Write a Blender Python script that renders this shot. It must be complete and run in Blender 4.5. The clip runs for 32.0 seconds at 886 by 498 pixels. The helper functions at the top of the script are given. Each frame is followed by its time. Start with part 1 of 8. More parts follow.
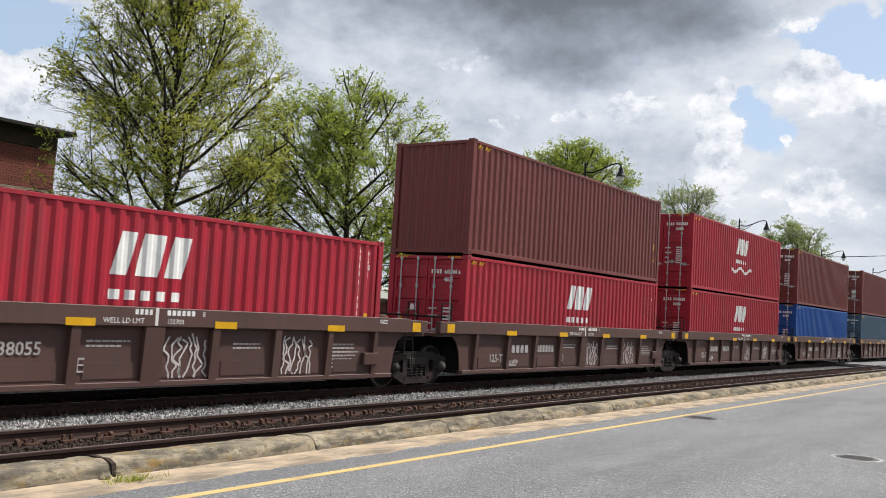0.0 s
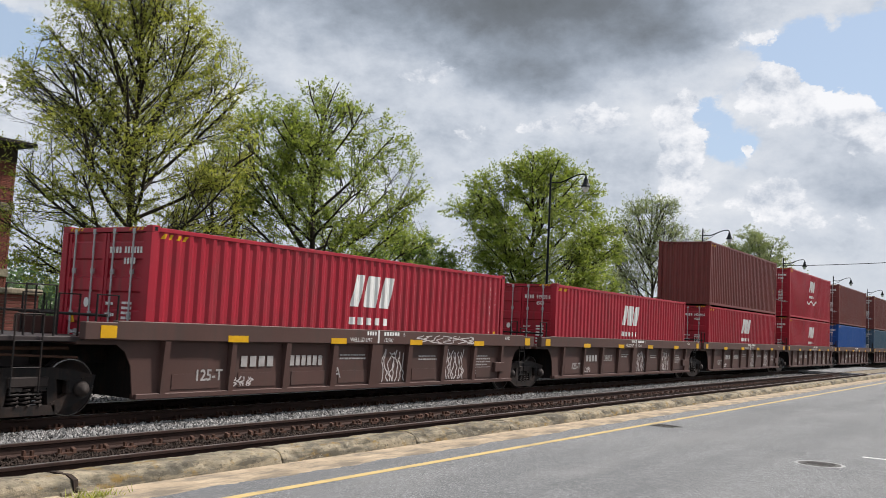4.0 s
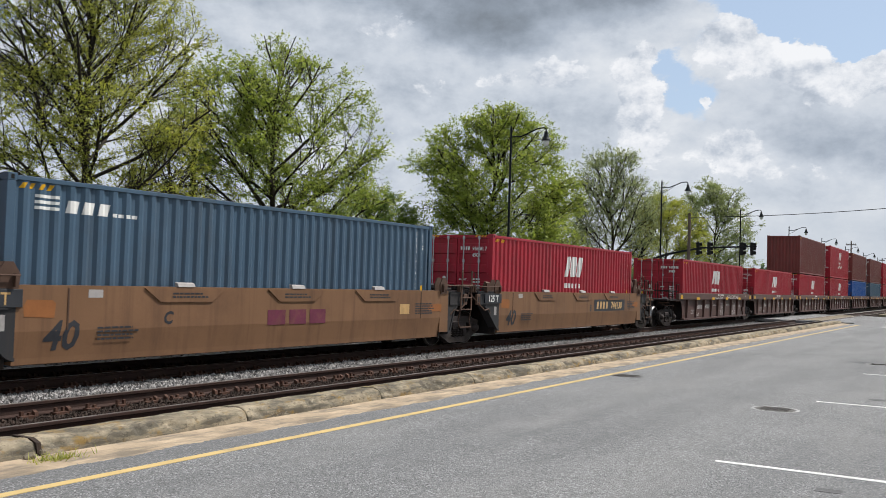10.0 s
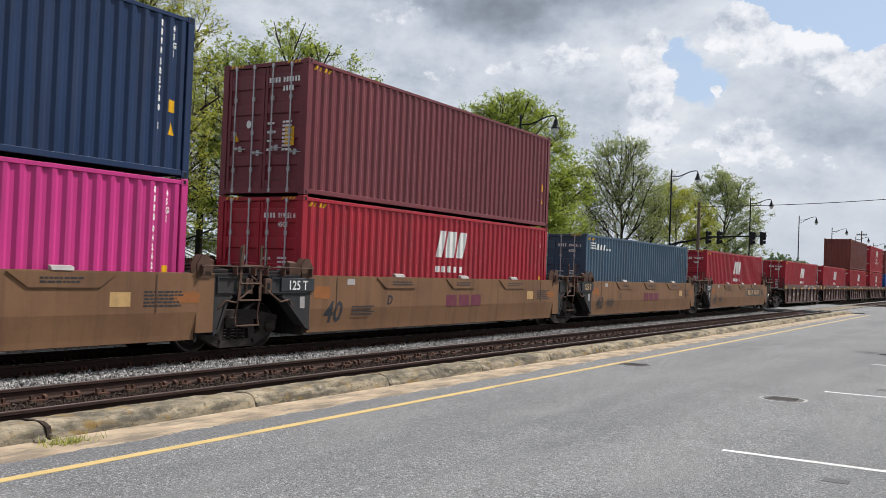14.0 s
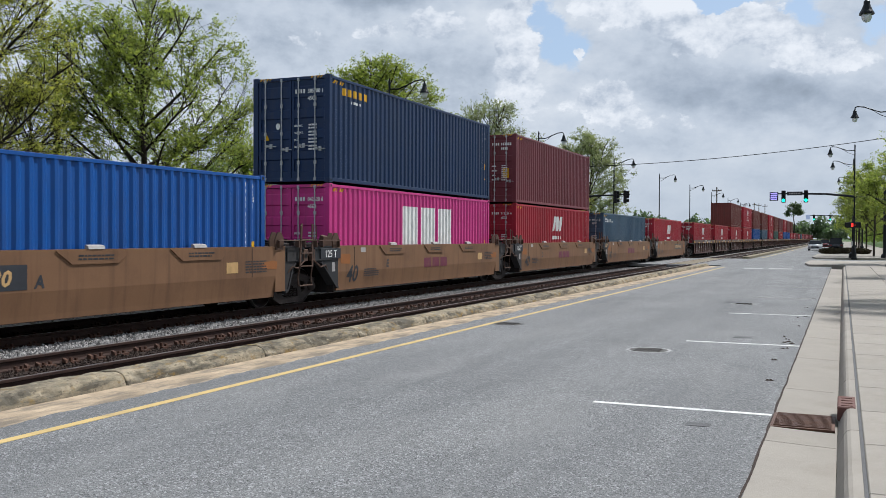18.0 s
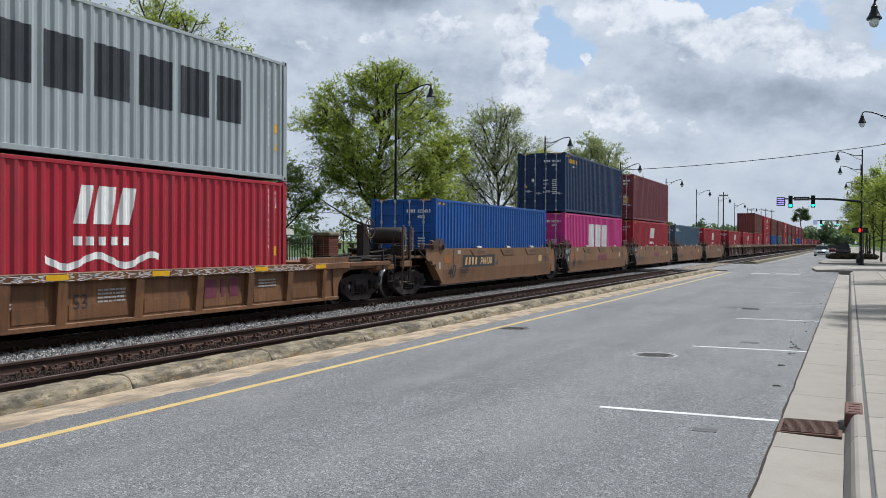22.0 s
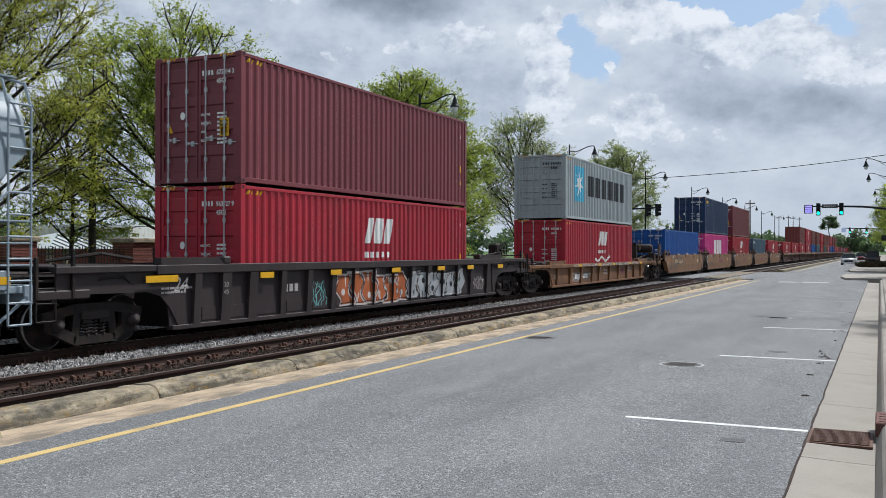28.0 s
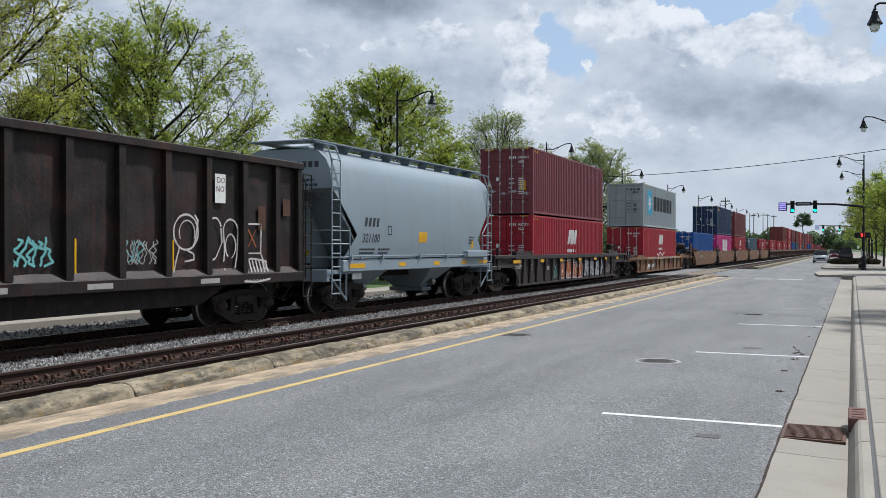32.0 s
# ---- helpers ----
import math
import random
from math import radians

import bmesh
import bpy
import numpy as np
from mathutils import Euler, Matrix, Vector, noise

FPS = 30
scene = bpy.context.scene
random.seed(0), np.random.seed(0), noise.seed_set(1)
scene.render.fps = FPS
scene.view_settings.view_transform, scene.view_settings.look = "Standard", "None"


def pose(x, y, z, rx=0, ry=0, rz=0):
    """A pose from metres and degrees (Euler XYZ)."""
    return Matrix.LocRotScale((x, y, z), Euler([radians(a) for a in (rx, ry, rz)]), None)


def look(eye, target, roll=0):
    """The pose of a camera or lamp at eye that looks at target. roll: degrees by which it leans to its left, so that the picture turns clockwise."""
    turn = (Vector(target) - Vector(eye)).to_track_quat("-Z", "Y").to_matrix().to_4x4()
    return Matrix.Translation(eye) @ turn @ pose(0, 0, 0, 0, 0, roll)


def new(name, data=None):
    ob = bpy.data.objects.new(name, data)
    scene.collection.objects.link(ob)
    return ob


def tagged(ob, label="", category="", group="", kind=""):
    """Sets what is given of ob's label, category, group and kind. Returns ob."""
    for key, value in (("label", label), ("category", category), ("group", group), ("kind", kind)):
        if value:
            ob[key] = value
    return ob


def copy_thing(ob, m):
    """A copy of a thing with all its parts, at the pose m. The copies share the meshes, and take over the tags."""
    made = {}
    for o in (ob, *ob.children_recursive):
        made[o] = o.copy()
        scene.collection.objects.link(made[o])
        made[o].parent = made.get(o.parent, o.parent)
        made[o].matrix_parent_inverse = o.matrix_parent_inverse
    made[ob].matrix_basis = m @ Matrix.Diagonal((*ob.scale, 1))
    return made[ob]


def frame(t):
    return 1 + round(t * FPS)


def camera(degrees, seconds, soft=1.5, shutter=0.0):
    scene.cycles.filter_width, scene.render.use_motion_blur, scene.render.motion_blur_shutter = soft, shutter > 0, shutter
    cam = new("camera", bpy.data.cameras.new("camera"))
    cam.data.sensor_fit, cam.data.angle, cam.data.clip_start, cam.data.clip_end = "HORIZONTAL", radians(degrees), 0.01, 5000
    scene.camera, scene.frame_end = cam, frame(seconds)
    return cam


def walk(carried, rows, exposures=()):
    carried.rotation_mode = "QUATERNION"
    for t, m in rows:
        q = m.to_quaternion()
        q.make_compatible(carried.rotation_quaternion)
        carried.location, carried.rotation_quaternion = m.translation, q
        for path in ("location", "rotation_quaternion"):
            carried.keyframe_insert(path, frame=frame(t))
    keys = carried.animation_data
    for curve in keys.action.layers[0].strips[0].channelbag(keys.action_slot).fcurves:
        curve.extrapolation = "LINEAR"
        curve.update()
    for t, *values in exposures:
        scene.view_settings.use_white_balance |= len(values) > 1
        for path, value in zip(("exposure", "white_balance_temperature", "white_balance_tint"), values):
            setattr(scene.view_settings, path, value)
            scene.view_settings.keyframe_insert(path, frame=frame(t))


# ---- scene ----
# Metres: x to the right of the street, y along the track, z up from the street.
EYE = (0.0, 0.0, 1.75)
VIEW = [  # seconds, yaw, pitch, roll
    (0.0, 34.97, 3.87, -3.29),
    (0.5, 36.63, 4.47, -3.71),
    (1.0, 36.95, 4.84, -3.92),
    (1.5, 36.53, 4.92, -3.91),
    (2.0, 35.71, 4.92, -3.74),
    (2.5, 34.67, 4.84, -3.48),
    (3.0, 33.77, 4.80, -3.23),
    (3.5, 33.22, 4.78, -3.02),
    (5.5, 32.41, 3.85, -2.50),
    (6.0, 32.05, 3.65, -2.41),
    (6.5, 31.67, 3.56, -2.38),
    (7.0, 31.37, 3.50, -2.31),
    (7.5, 31.25, 3.34, -2.24),
    (8.0, 31.18, 3.07, -2.13),
    (8.5, 31.07, 2.77, -2.00),
    (9.0, 30.89, 2.47, -1.87),
    (9.5, 30.67, 2.20, -1.83),
    (10.0, 30.62, 1.99, -1.81),
    (10.5, 30.71, 1.77, -1.76),
    (11.0, 30.90, 1.57, -1.73),
    (11.5, 31.02, 1.37, -1.81),
    (12.0, 31.12, 1.21, -2.00),
    (12.5, 31.22, 1.18, -2.12),
    (13.0, 31.25, 1.21, -2.22),
    (13.5, 31.22, 1.27, -2.25),
    (15.5, 29.30, 0.61, -1.21),
    (16.0, 27.66, 0.44, -0.82),
    (16.5, 25.90, 0.21, -0.56),
    (17.0, 24.47, -0.11, -0.41),
    (17.5, 23.66, -0.48, -0.35),
    (18.0, 23.34, -0.76, -0.24),
    (18.5, 23.28, -0.89, -0.16),
    (19.0, 23.34, -0.91, -0.09),
    (19.5, 23.49, -0.88, -0.09),
    (20.0, 23.72, -0.81, -0.14),
    (20.5, 23.87, -0.73, -0.26),
    (21.0, 23.92, -0.64, -0.37),
    (21.5, 23.87, -0.56, -0.40),
    (22.0, 23.72, -0.49, -0.37),
    (22.5, 23.63, -0.41, -0.35),
    (23.0, 23.67, -0.25, -0.32),
    (23.5, 23.85, -0.11, -0.39),
    (24.0, 24.10, 0.07, -0.45),
    (24.5, 24.35, 0.22, -0.40),
    (25.0, 24.54, 0.32, -0.35),
    (25.5, 24.68, 0.37, -0.32),
    (27.5, 25.15, 0.13, -0.16),
    (28.0, 25.23, 0.09, -0.14),
    (28.5, 25.14, -0.00, -0.22),
    (29.0, 24.91, -0.02, -0.14),
    (29.5, 24.61, -0.01, -0.10),
    (30.0, 24.34, -0.01, -0.13),
    (30.5, 24.15, -0.05, -0.17),
    (31.0, 24.02, -0.08, -0.13),
    (31.5, 23.94, -0.09, -0.13),
    (32.0, 23.84, -0.07, -0.11),
]
cam = camera(51.1, 32.0, soft=0.7, shutter=0.1)
walk(cam, [(t, pose(*EYE, 90 + p, r, y)) for t, y, p, r in VIEW],
     exposures=[(0.0, 0.29, 6450, 12), (3.5, 0.2, 6450, 12), (10.0, 0.15, 6400, 11), (12.0, 0.2, 6400, 12), (13.5, 0.18, 6400, 12), (17.5, 0.07, 6050, 10), (32.0, 0.04, 6000, 10)])

# how far the train has gone by then: seconds, metres
RUN = [(0.0, 0.0), (3.0, 16.75), (6.0, 33.45), (9.0, 50.05), (13.0, 72.2), (16.0, 88.6), (19.0, 105.0),
       (23.0, 126.7), (28.0, 153.8), (32.0, 175.5)]
TRACK = -13.82     # middle of the train's track
NEAR = -9.88        # middle of the empty track


def gone(t):
    for (a, u), (b, w) in zip(RUN, RUN[1:]):
        if t <= b:
            return u + (w - u) * (t - a) / (b - a)
    return RUN[-1][1]


# ---- sky and sun ----
SUN_UP, SUN_ROUND = 53.0, 32.0     # height and compass turn from +y towards +x
world = bpy.data.worlds.new("sky")
scene.world = world
world.use_nodes = True
wt = world.node_tree
wt.nodes.clear()


def wnode(kind, **inputs):
    n = wt.nodes.new(kind)
    for k, val in inputs.items():
        n.inputs[k].default_value = val
    return n


def wmath(op, a, b=0.5):
    n = wt.nodes.new("ShaderNodeMath")
    n.operation = op
    for i, q in enumerate((a, b)):
        if isinstance(q, (int, float)):
            n.inputs[i].default_value = q
        else:
            wt.links.new(q, n.inputs[i])
    return n.outputs[0]


def wramp(fac, *stops):
    n = wt.nodes.new("ShaderNodeValToRGB")
    while len(n.color_ramp.elements) < len(stops):
        n.color_ramp.elements.new(0.5)
    for e, (p, c) in zip(n.color_ramp.elements, stops):
        e.position, e.color = p, (*c, 1) if len(c) == 3 else c
    wt.links.new(fac, n.inputs[0])
    return n.outputs[0]


# the cloud field: degrees left of +y, degrees up, half width, half height, weight
BLUE_GAPS = [(10.2, 16.4, 5.4, 2.2, 1.0), (6.6, 14.8, 2.6, 2.0, 0.9), (16.0, 11.4, 2.2, 1.9, 0.62), (17.4, 13.4, 1.4, 1.0, 0.4), (10.0, 14.6, 1.3, 0.8, 0.7),
             (60.5, 14.4, 5.0, 1.6, 0.8), (66.0, 18.0, 7.0, 4.0, 0.9), (2.0, 12.9, 1.6, 1.2, 0.55), (-2.0, 12.0, 1.8, 1.4, 0.5), (2.0, 24.0, 9.0, 4.0, 0.9)]
DARK_BANKS = [(28.0, 20.2, 9.5, 4.2, 1.12), (27.4, 15.4, 4.0, 1.5, 0.42), (42.0, 19.5, 6.0, 3.2, 0.58), (45.0, 14.2, 3.0, 2.2, 0.22), (20.0, 18.0, 4.0, 2.6, 0.45), (6.4, 8.8, 4.4, 1.3, 0.44),
              (9.5, 10.6, 2.6, 1.6, 0.20), (21.2, 10.2, 2.4, 1.8, 0.30), (24.8, 9.8, 2.4, 1.4, 0.16), (0.5, 8.0, 4.0, 1.3, 0.26), (36.0, 26.0, 20.0, 5.0, 0.60), (36.5, 11.0, 3.5, 1.6, 0.14)]
WHITE_HEADS = [(14.0, 14.6, 2.2, 1.5, 0.85), (11.0, 13.6, 2.4, 1.3, 0.85), (8.2, 12.0, 2.6, 1.4, 0.80), (4.8, 12.2, 2.6, 1.3, 0.80), (2.2, 10.4, 2.2, 1.3, 0.75), (18.8, 12.6, 1.5, 2.4, 0.80),
               (18.6, 9.4, 1.6, 1.8, 0.70), (13.6, 8.2, 3.0, 1.3, 0.75), (35.0, 15.4, 2.0, 1.1, 0.70), (61.0, 11.0, 2.6, 1.8, 0.90), (46.5, 13.2, 1.6, 1.2, 0.55), (15.2, 11.0, 0.7, 0.6, 0.60),
               (14.6, 17.6, 1.5, 0.9, 0.70), (26.6, 12.4, 2.6, 0.9, 0.50), (31.5, 12.2, 3.0, 1.0, 0.35), (9.6, 6.6, 3.4, 0.9, 0.42), (2.6, 6.4, 3.0, 0.8, 0.34), (-1.0, 10.2, 2.4, 1.1, 0.6), (23.4, 12.6, 2.2, 1.6, 0.45)]


def build_sky():
    out = wt.nodes.new("ShaderNodeOutputWorld")
    back = wnode("ShaderNodeBackground", Strength=1.0)
    sky = wt.nodes.new("ShaderNodeTexSky")
    sky.sky_type, sky.sun_disc = "NISHITA", False
    sky.sun_elevation, sky.sun_rotation = radians(SUN_UP), radians(SUN_ROUND)
    dim = wt.nodes.new("ShaderNodeVectorMath")
    dim.operation = "SCALE"
    dim.inputs[3].default_value = 0.125
    wt.links.new(sky.outputs[0], dim.inputs[0])
    way = wt.nodes.new("ShaderNodeTexCoord").outputs["Generated"]
    sep = wt.nodes.new("ShaderNodeSeparateXYZ")
    wt.links.new(way, sep.inputs[0])

    def vector(op, a, b):
        n = wt.nodes.new("ShaderNodeVectorMath")
        n.operation = op
        for i, q in enumerate((a, b)):
            if isinstance(q, tuple):
                n.inputs[i].default_value = q
            else:
                wt.links.new(q, n.inputs[i])
        return n

    def cloud(scale, detail, seed, rough=0.55, warp=0.0, tall=1.7, colour=False):
        mp = wnode("ShaderNodeMapping")
        mp.inputs["Location"].default_value = seed
        mp.inputs["Scale"].default_value = (1, 1, tall)
        wt.links.new(way, mp.inputs[0])
        n = wnode("ShaderNodeTexNoise", Scale=scale, Detail=detail, Roughness=rough, Distortion=warp)
        wt.links.new(mp.outputs[0], n.inputs["Vector"])
        return n.outputs["Color" if colour else 0]

    def total(*items):
        acc = items[0]
        for q in items[1:]:
            acc = wmath("ADD", acc, q)
        return acc

    def times(a, k):
        return wmath("MULTIPLY", a, k)

    def ranged(f, a, z, lo=0.0, hi=1.0, kind="SMOOTHSTEP"):
        mr = wt.nodes.new("ShaderNodeMapRange")
        mr.interpolation_type = kind
        for i, q in enumerate((a, z, lo, hi)):
            mr.inputs[i + 1].default_value = q
        wt.links.new(f, mr.inputs[0])
        return mr.outputs[0]

    def mixed(f, a, b):
        m = wt.nodes.new("ShaderNodeMixRGB")
        for i, q in enumerate((f, a, b)):
            if isinstance(q, (int, float)):
                m.inputs[i].default_value = q
            elif isinstance(q, tuple):
                m.inputs[i].default_value = (*q, 1)
            else:
                wt.links.new(q, m.inputs[i])
        return m.outputs[0]

    # bearing and height of the view in degrees, bent by the turbulence of the air
    bearing = times(wmath("ARCTAN2", times(sep.outputs[0], -1.0), sep.outputs[1]), 180 / math.pi)
    height = times(wmath("ARCSINE", sep.outputs[2], 0), 180 / math.pi)
    flat = wt.nodes.new("ShaderNodeCombineXYZ")
    wt.links.new(bearing, flat.inputs[0])
    wt.links.new(height, flat.inputs[1])

    def bent(scale, detail, much, seed):
        c = vector("SUBTRACT", cloud(scale, detail, seed, 0.6, 0, 1.3, True), (0.5, 0.5, 0.5))
        return vector("ADD", flat.outputs[0], vector("MULTIPLY", c.outputs[0], (much, much * 0.8, 0.0)).outputs[0]).outputs[0]

    def field(blobs, at):
        acc = None
        for a, e, rx, ry, k in blobs:
            d = vector("MULTIPLY", vector("SUBTRACT", at, (a, e, 0.0)).outputs[0], (1 / rx, 1 / ry, 0.0)).outputs[0]
            g = times(wmath("POWER", math.e, times(vector("DOT_PRODUCT", d, d).outputs["Value"], -1.0)), k)
            acc = g if acc is None else wmath("ADD", acc, g)
        return acc

    def billow(shift, scale=11.0):
        """Rounded heads of cumulus at several sizes."""
        mp = wnode("ShaderNodeMapping")
        mp.inputs["Location"].default_value = shift
        mp.inputs["Scale"].default_value = (1, 1, 1.35)
        wt.links.new(way, mp.inputs[0])
        n = wnode("ShaderNodeTexNoise", Scale=12.0, Detail=5.0, Roughness=0.6)
        wt.links.new(mp.outputs[0], n.inputs["Vector"])
        bend = wt.nodes.new("ShaderNodeVectorMath")
        bend.operation = "MULTIPLY_ADD"
        bend.inputs[1].default_value = (0.12, 0.12, 0.12)
        wt.links.new(n.outputs["Color"], bend.inputs[0])
        wt.links.new(mp.outputs[0], bend.inputs[2])
        v = wnode("ShaderNodeTexVoronoi", Scale=scale, Detail=4.0, Roughness=0.6)
        v.feature, v.normalize = "SMOOTH_F1", True
        v.inputs["Smoothness"].default_value = 0.35
        wt.links.new(bend.outputs[0], v.inputs["Vector"])
        return wmath("SUBTRACT", 0.5, v.outputs["Distance"])

    def puffs(shift, detail):
        at = (6.3 + shift[0], 2.4 + shift[1], 7.1 + shift[2])
        return total(times(wmath("SUBTRACT", cloud(19.0, detail, at, 0.62, 0.1, 1.4), 0.5), 2.6), times(wmath("SUBTRACT", billow((shift[0] + 1.7, shift[1] + 0.6, shift[2] + 0.9), 26.0), 0.25), 1.2))

    soft = bent(7.0, 6, 6.5, (1.0, 2.0, 3.0))
    hard = bent(18.0, 9, 4.2, (4.0, 1.0, 2.0))
    dark = field(DARK_BANKS, soft)
    gap = field(BLUE_GAPS, hard)
    heads = field(WHITE_HEADS, hard)
    lumps = puffs((0, 0, 0), 11)
    broad = wmath("SUBTRACT", cloud(3.2, 6, (5.0, 1.0, 2.0), 0.52, 0.0, 2.6), 0.5)
    middling = wmath("SUBTRACT", cloud(15.0, 9, (2.0, 6.0, 3.0), 0.6, 0.15, 1.8), 0.5)
    up = ranged(sep.outputs[2], 0.46, 0.8, 0.0, 0.24)
    # the grey layer behind
    tone = total(times(dark, 0.56), times(broad, 0.40), times(wmath("MULTIPLY", middling, wmath("SUBTRACT", 1.0, times(dark, 0.62))), 0.78), times(wmath("SUBTRACT", puffs((0.008, -0.005, 0.026), 6), puffs((0, 0, 0), 6)), 0.10), times(heads, -0.18), up, 0.18)
    layer = wramp(tone, (0.0, (0.67, 0.70, 0.73)), (0.22, (0.54, 0.585, 0.64)), (0.42, (0.38, 0.43, 0.495)), (0.62, (0.255, 0.295, 0.345)), (0.84, (0.16, 0.181, 0.205)), (1.0, (0.13, 0.146, 0.16)))
    open_ = ranged(total(gap, times(middling, 0.5), times(lumps, -0.22)), 0.34, 0.52)
    blue = mixed(0.62, dim.outputs[0], (0.45, 0.55, 0.67))
    sky_ = mixed(open_, layer, blue)
    # nearer white heads, lit from behind on the right, grey below
    near = total(heads, times(lumps, 0.42), times(gap, -0.20), times(dark, -0.16), -0.34)
    mask = ranged(near, -0.02, 0.12)
    lit = total(times(wmath("SUBTRACT", puffs((0.006, -0.004, 0.018), 8), lumps), 0.40), times(dark, 0.46), 0.15)
    white = wramp(lit, (0.0, (0.82, 0.83, 0.84)), (0.15, (0.70, 0.725, 0.755)), (0.32, (0.50, 0.545, 0.605)), (0.54, (0.34, 0.39, 0.455)), (0.8, (0.23, 0.265, 0.31)))
    sky_ = mixed(mask, sky_, white)
    # pale haze low down
    sky_ = mixed(ranged(sep.outputs[2], 0.0, 0.12, 0.8, 0.0, "LINEAR"), sky_, (0.51, 0.555, 0.60))
    wt.links.new(sky_, back.inputs[0])
    wt.links.new(back.outputs[0], out.inputs[0])


build_sky()
sun_data = bpy.data.lights.new("sun", "SUN")
sun_data.energy, sun_data.angle, sun_data.color = 5.0, radians(4.0), (1.0, 0.95, 0.88)
sun = new("sun", sun_data)
az = radians(SUN_ROUND)
el = radians(SUN_UP)
sun.matrix_world = look((0, 0, 60), (-math.sin(az) * math.cos(el), -math.cos(az) * math.cos(el), 60 - math.sin(el)))

# ---- materials ----
def material(name, colour, rough=0.6, metal=0.0, var=0.25, scale=3.0, fine=40.0, bump=0.1, dirt=None, dirt_amount=0.3,
             streak=0.0, spread=0.0, grain=1.0, coat=0.0, speckle=0.0, spec=0.22):
    """A surface with variation at two scales, dirt patches, vertical streaks and fine relief, in metres."""
    m = bpy.data.materials.new(name)
    m.use_nodes = True
    nt = m.node_tree
    b = nt.nodes["Principled BSDF"]
    co = nt.nodes.new("ShaderNodeTexCoord")
    src = co.outputs["Object"]

    def noise_at(s, detail=5, stretch=None, rough_=0.6):
        v = src
        if stretch:
            mp = nt.nodes.new("ShaderNodeMapping")
            mp.inputs["Scale"].default_value = stretch
            nt.links.new(src, mp.inputs[0])
            v = mp.outputs[0]
        n = nt.nodes.new("ShaderNodeTexNoise")
        n.inputs["Scale"].default_value, n.inputs["Detail"].default_value = s, detail
        n.inputs["Roughness"].default_value = rough_
        nt.links.new(v, n.inputs["Vector"])
        return n.outputs[0]

    def ramp(f, a, z, lo=0.0, hi=1.0):
        r = nt.nodes.new("ShaderNodeMapRange")
        r.inputs[1].default_value, r.inputs[2].default_value = a, z
        r.inputs[3].default_value, r.inputs[4].default_value = lo, hi
        nt.links.new(f, r.inputs[0])
        return r.outputs[0]

    def mixed(f, a, c, mode="MIX"):
        x = nt.nodes.new("ShaderNodeMixRGB")
        x.blend_type = mode
        for i, q in ((0, f), (1, a), (2, c)):
            if isinstance(q, (int, float)):
                x.inputs[i].default_value = q
            elif isinstance(q, tuple):
                x.inputs[i].default_value = (*q[:3], 1)
            else:
                nt.links.new(q, x.inputs[i])
        return x.outputs[0]

    dark = tuple(c * (1 - var) for c in colour)
    light = tuple(min(1, c * (1 + var)) for c in colour)
    big, small = noise_at(scale), noise_at(fine, 3)
    col = mixed(ramp(big, 0.3, 0.7), dark, light)
    col = mixed(ramp(small, 0.3, 0.7, 0, 0.35 * grain), col, dark)
    if dirt:
        col = mixed(ramp(noise_at(scale * 0.8, 8, None, 0.7), 0.5, 0.72, 0, dirt_amount), col, dirt)
        if streak:
            col = mixed(ramp(noise_at(scale * 2.5, 4, (3.0, 3.0, 0.12)), 0.5, 0.75, 0, streak), col, dirt)
    if speckle:
        v1 = nt.nodes.new("ShaderNodeTexVoronoi")
        v1.inputs["Scale"].default_value = 74.0
        nt.links.new(src, v1.inputs["Vector"])
        rgb = nt.nodes.new("ShaderNodeSeparateColor")
        nt.links.new(v1.outputs["Color"], rgb.inputs[0])
        col = mixed(ramp(rgb.outputs[0], 0.62, 1.0, 0, speckle), col, tuple(min(1, q * 2.3) for q in colour))
        col = mixed(ramp(rgb.outputs[1], 0.62, 1.0, 0, speckle), col, tuple(q * 0.28 for q in colour))
    if spread:
        info = nt.nodes.new("ShaderNodeObjectInfo")
        hsv = nt.nodes.new("ShaderNodeHueSaturation")
        nt.links.new(ramp(info.outputs["Random"], 0, 1, 1 - spread, 1 + spread), hsv.inputs["Value"])
        nt.links.new(col, hsv.inputs["Color"])
        col = hsv.outputs[0]
    nt.links.new(col, b.inputs["Base Color"])
    b.inputs["Metallic"].default_value = metal
    b.inputs["Specular IOR Level"].default_value = spec
    if coat:
        b.inputs["Coat Weight"].default_value, b.inputs["Coat Roughness"].default_value = coat, 0.15
    nt.links.new(ramp(big, 0.3, 0.7, max(0.03, rough - 0.08), min(1, rough + 0.08)), b.inputs["Roughness"])
    if bump:
        bn = nt.nodes.new("ShaderNodeBump")
        bn.inputs["Strength"].default_value, bn.inputs["Distance"].default_value = min(1, bump * 3), 0.01
        nt.links.new(small, bn.inputs["Height"])
        nt.links.new(bn.outputs[0], b.inputs["Normal"])
    return m


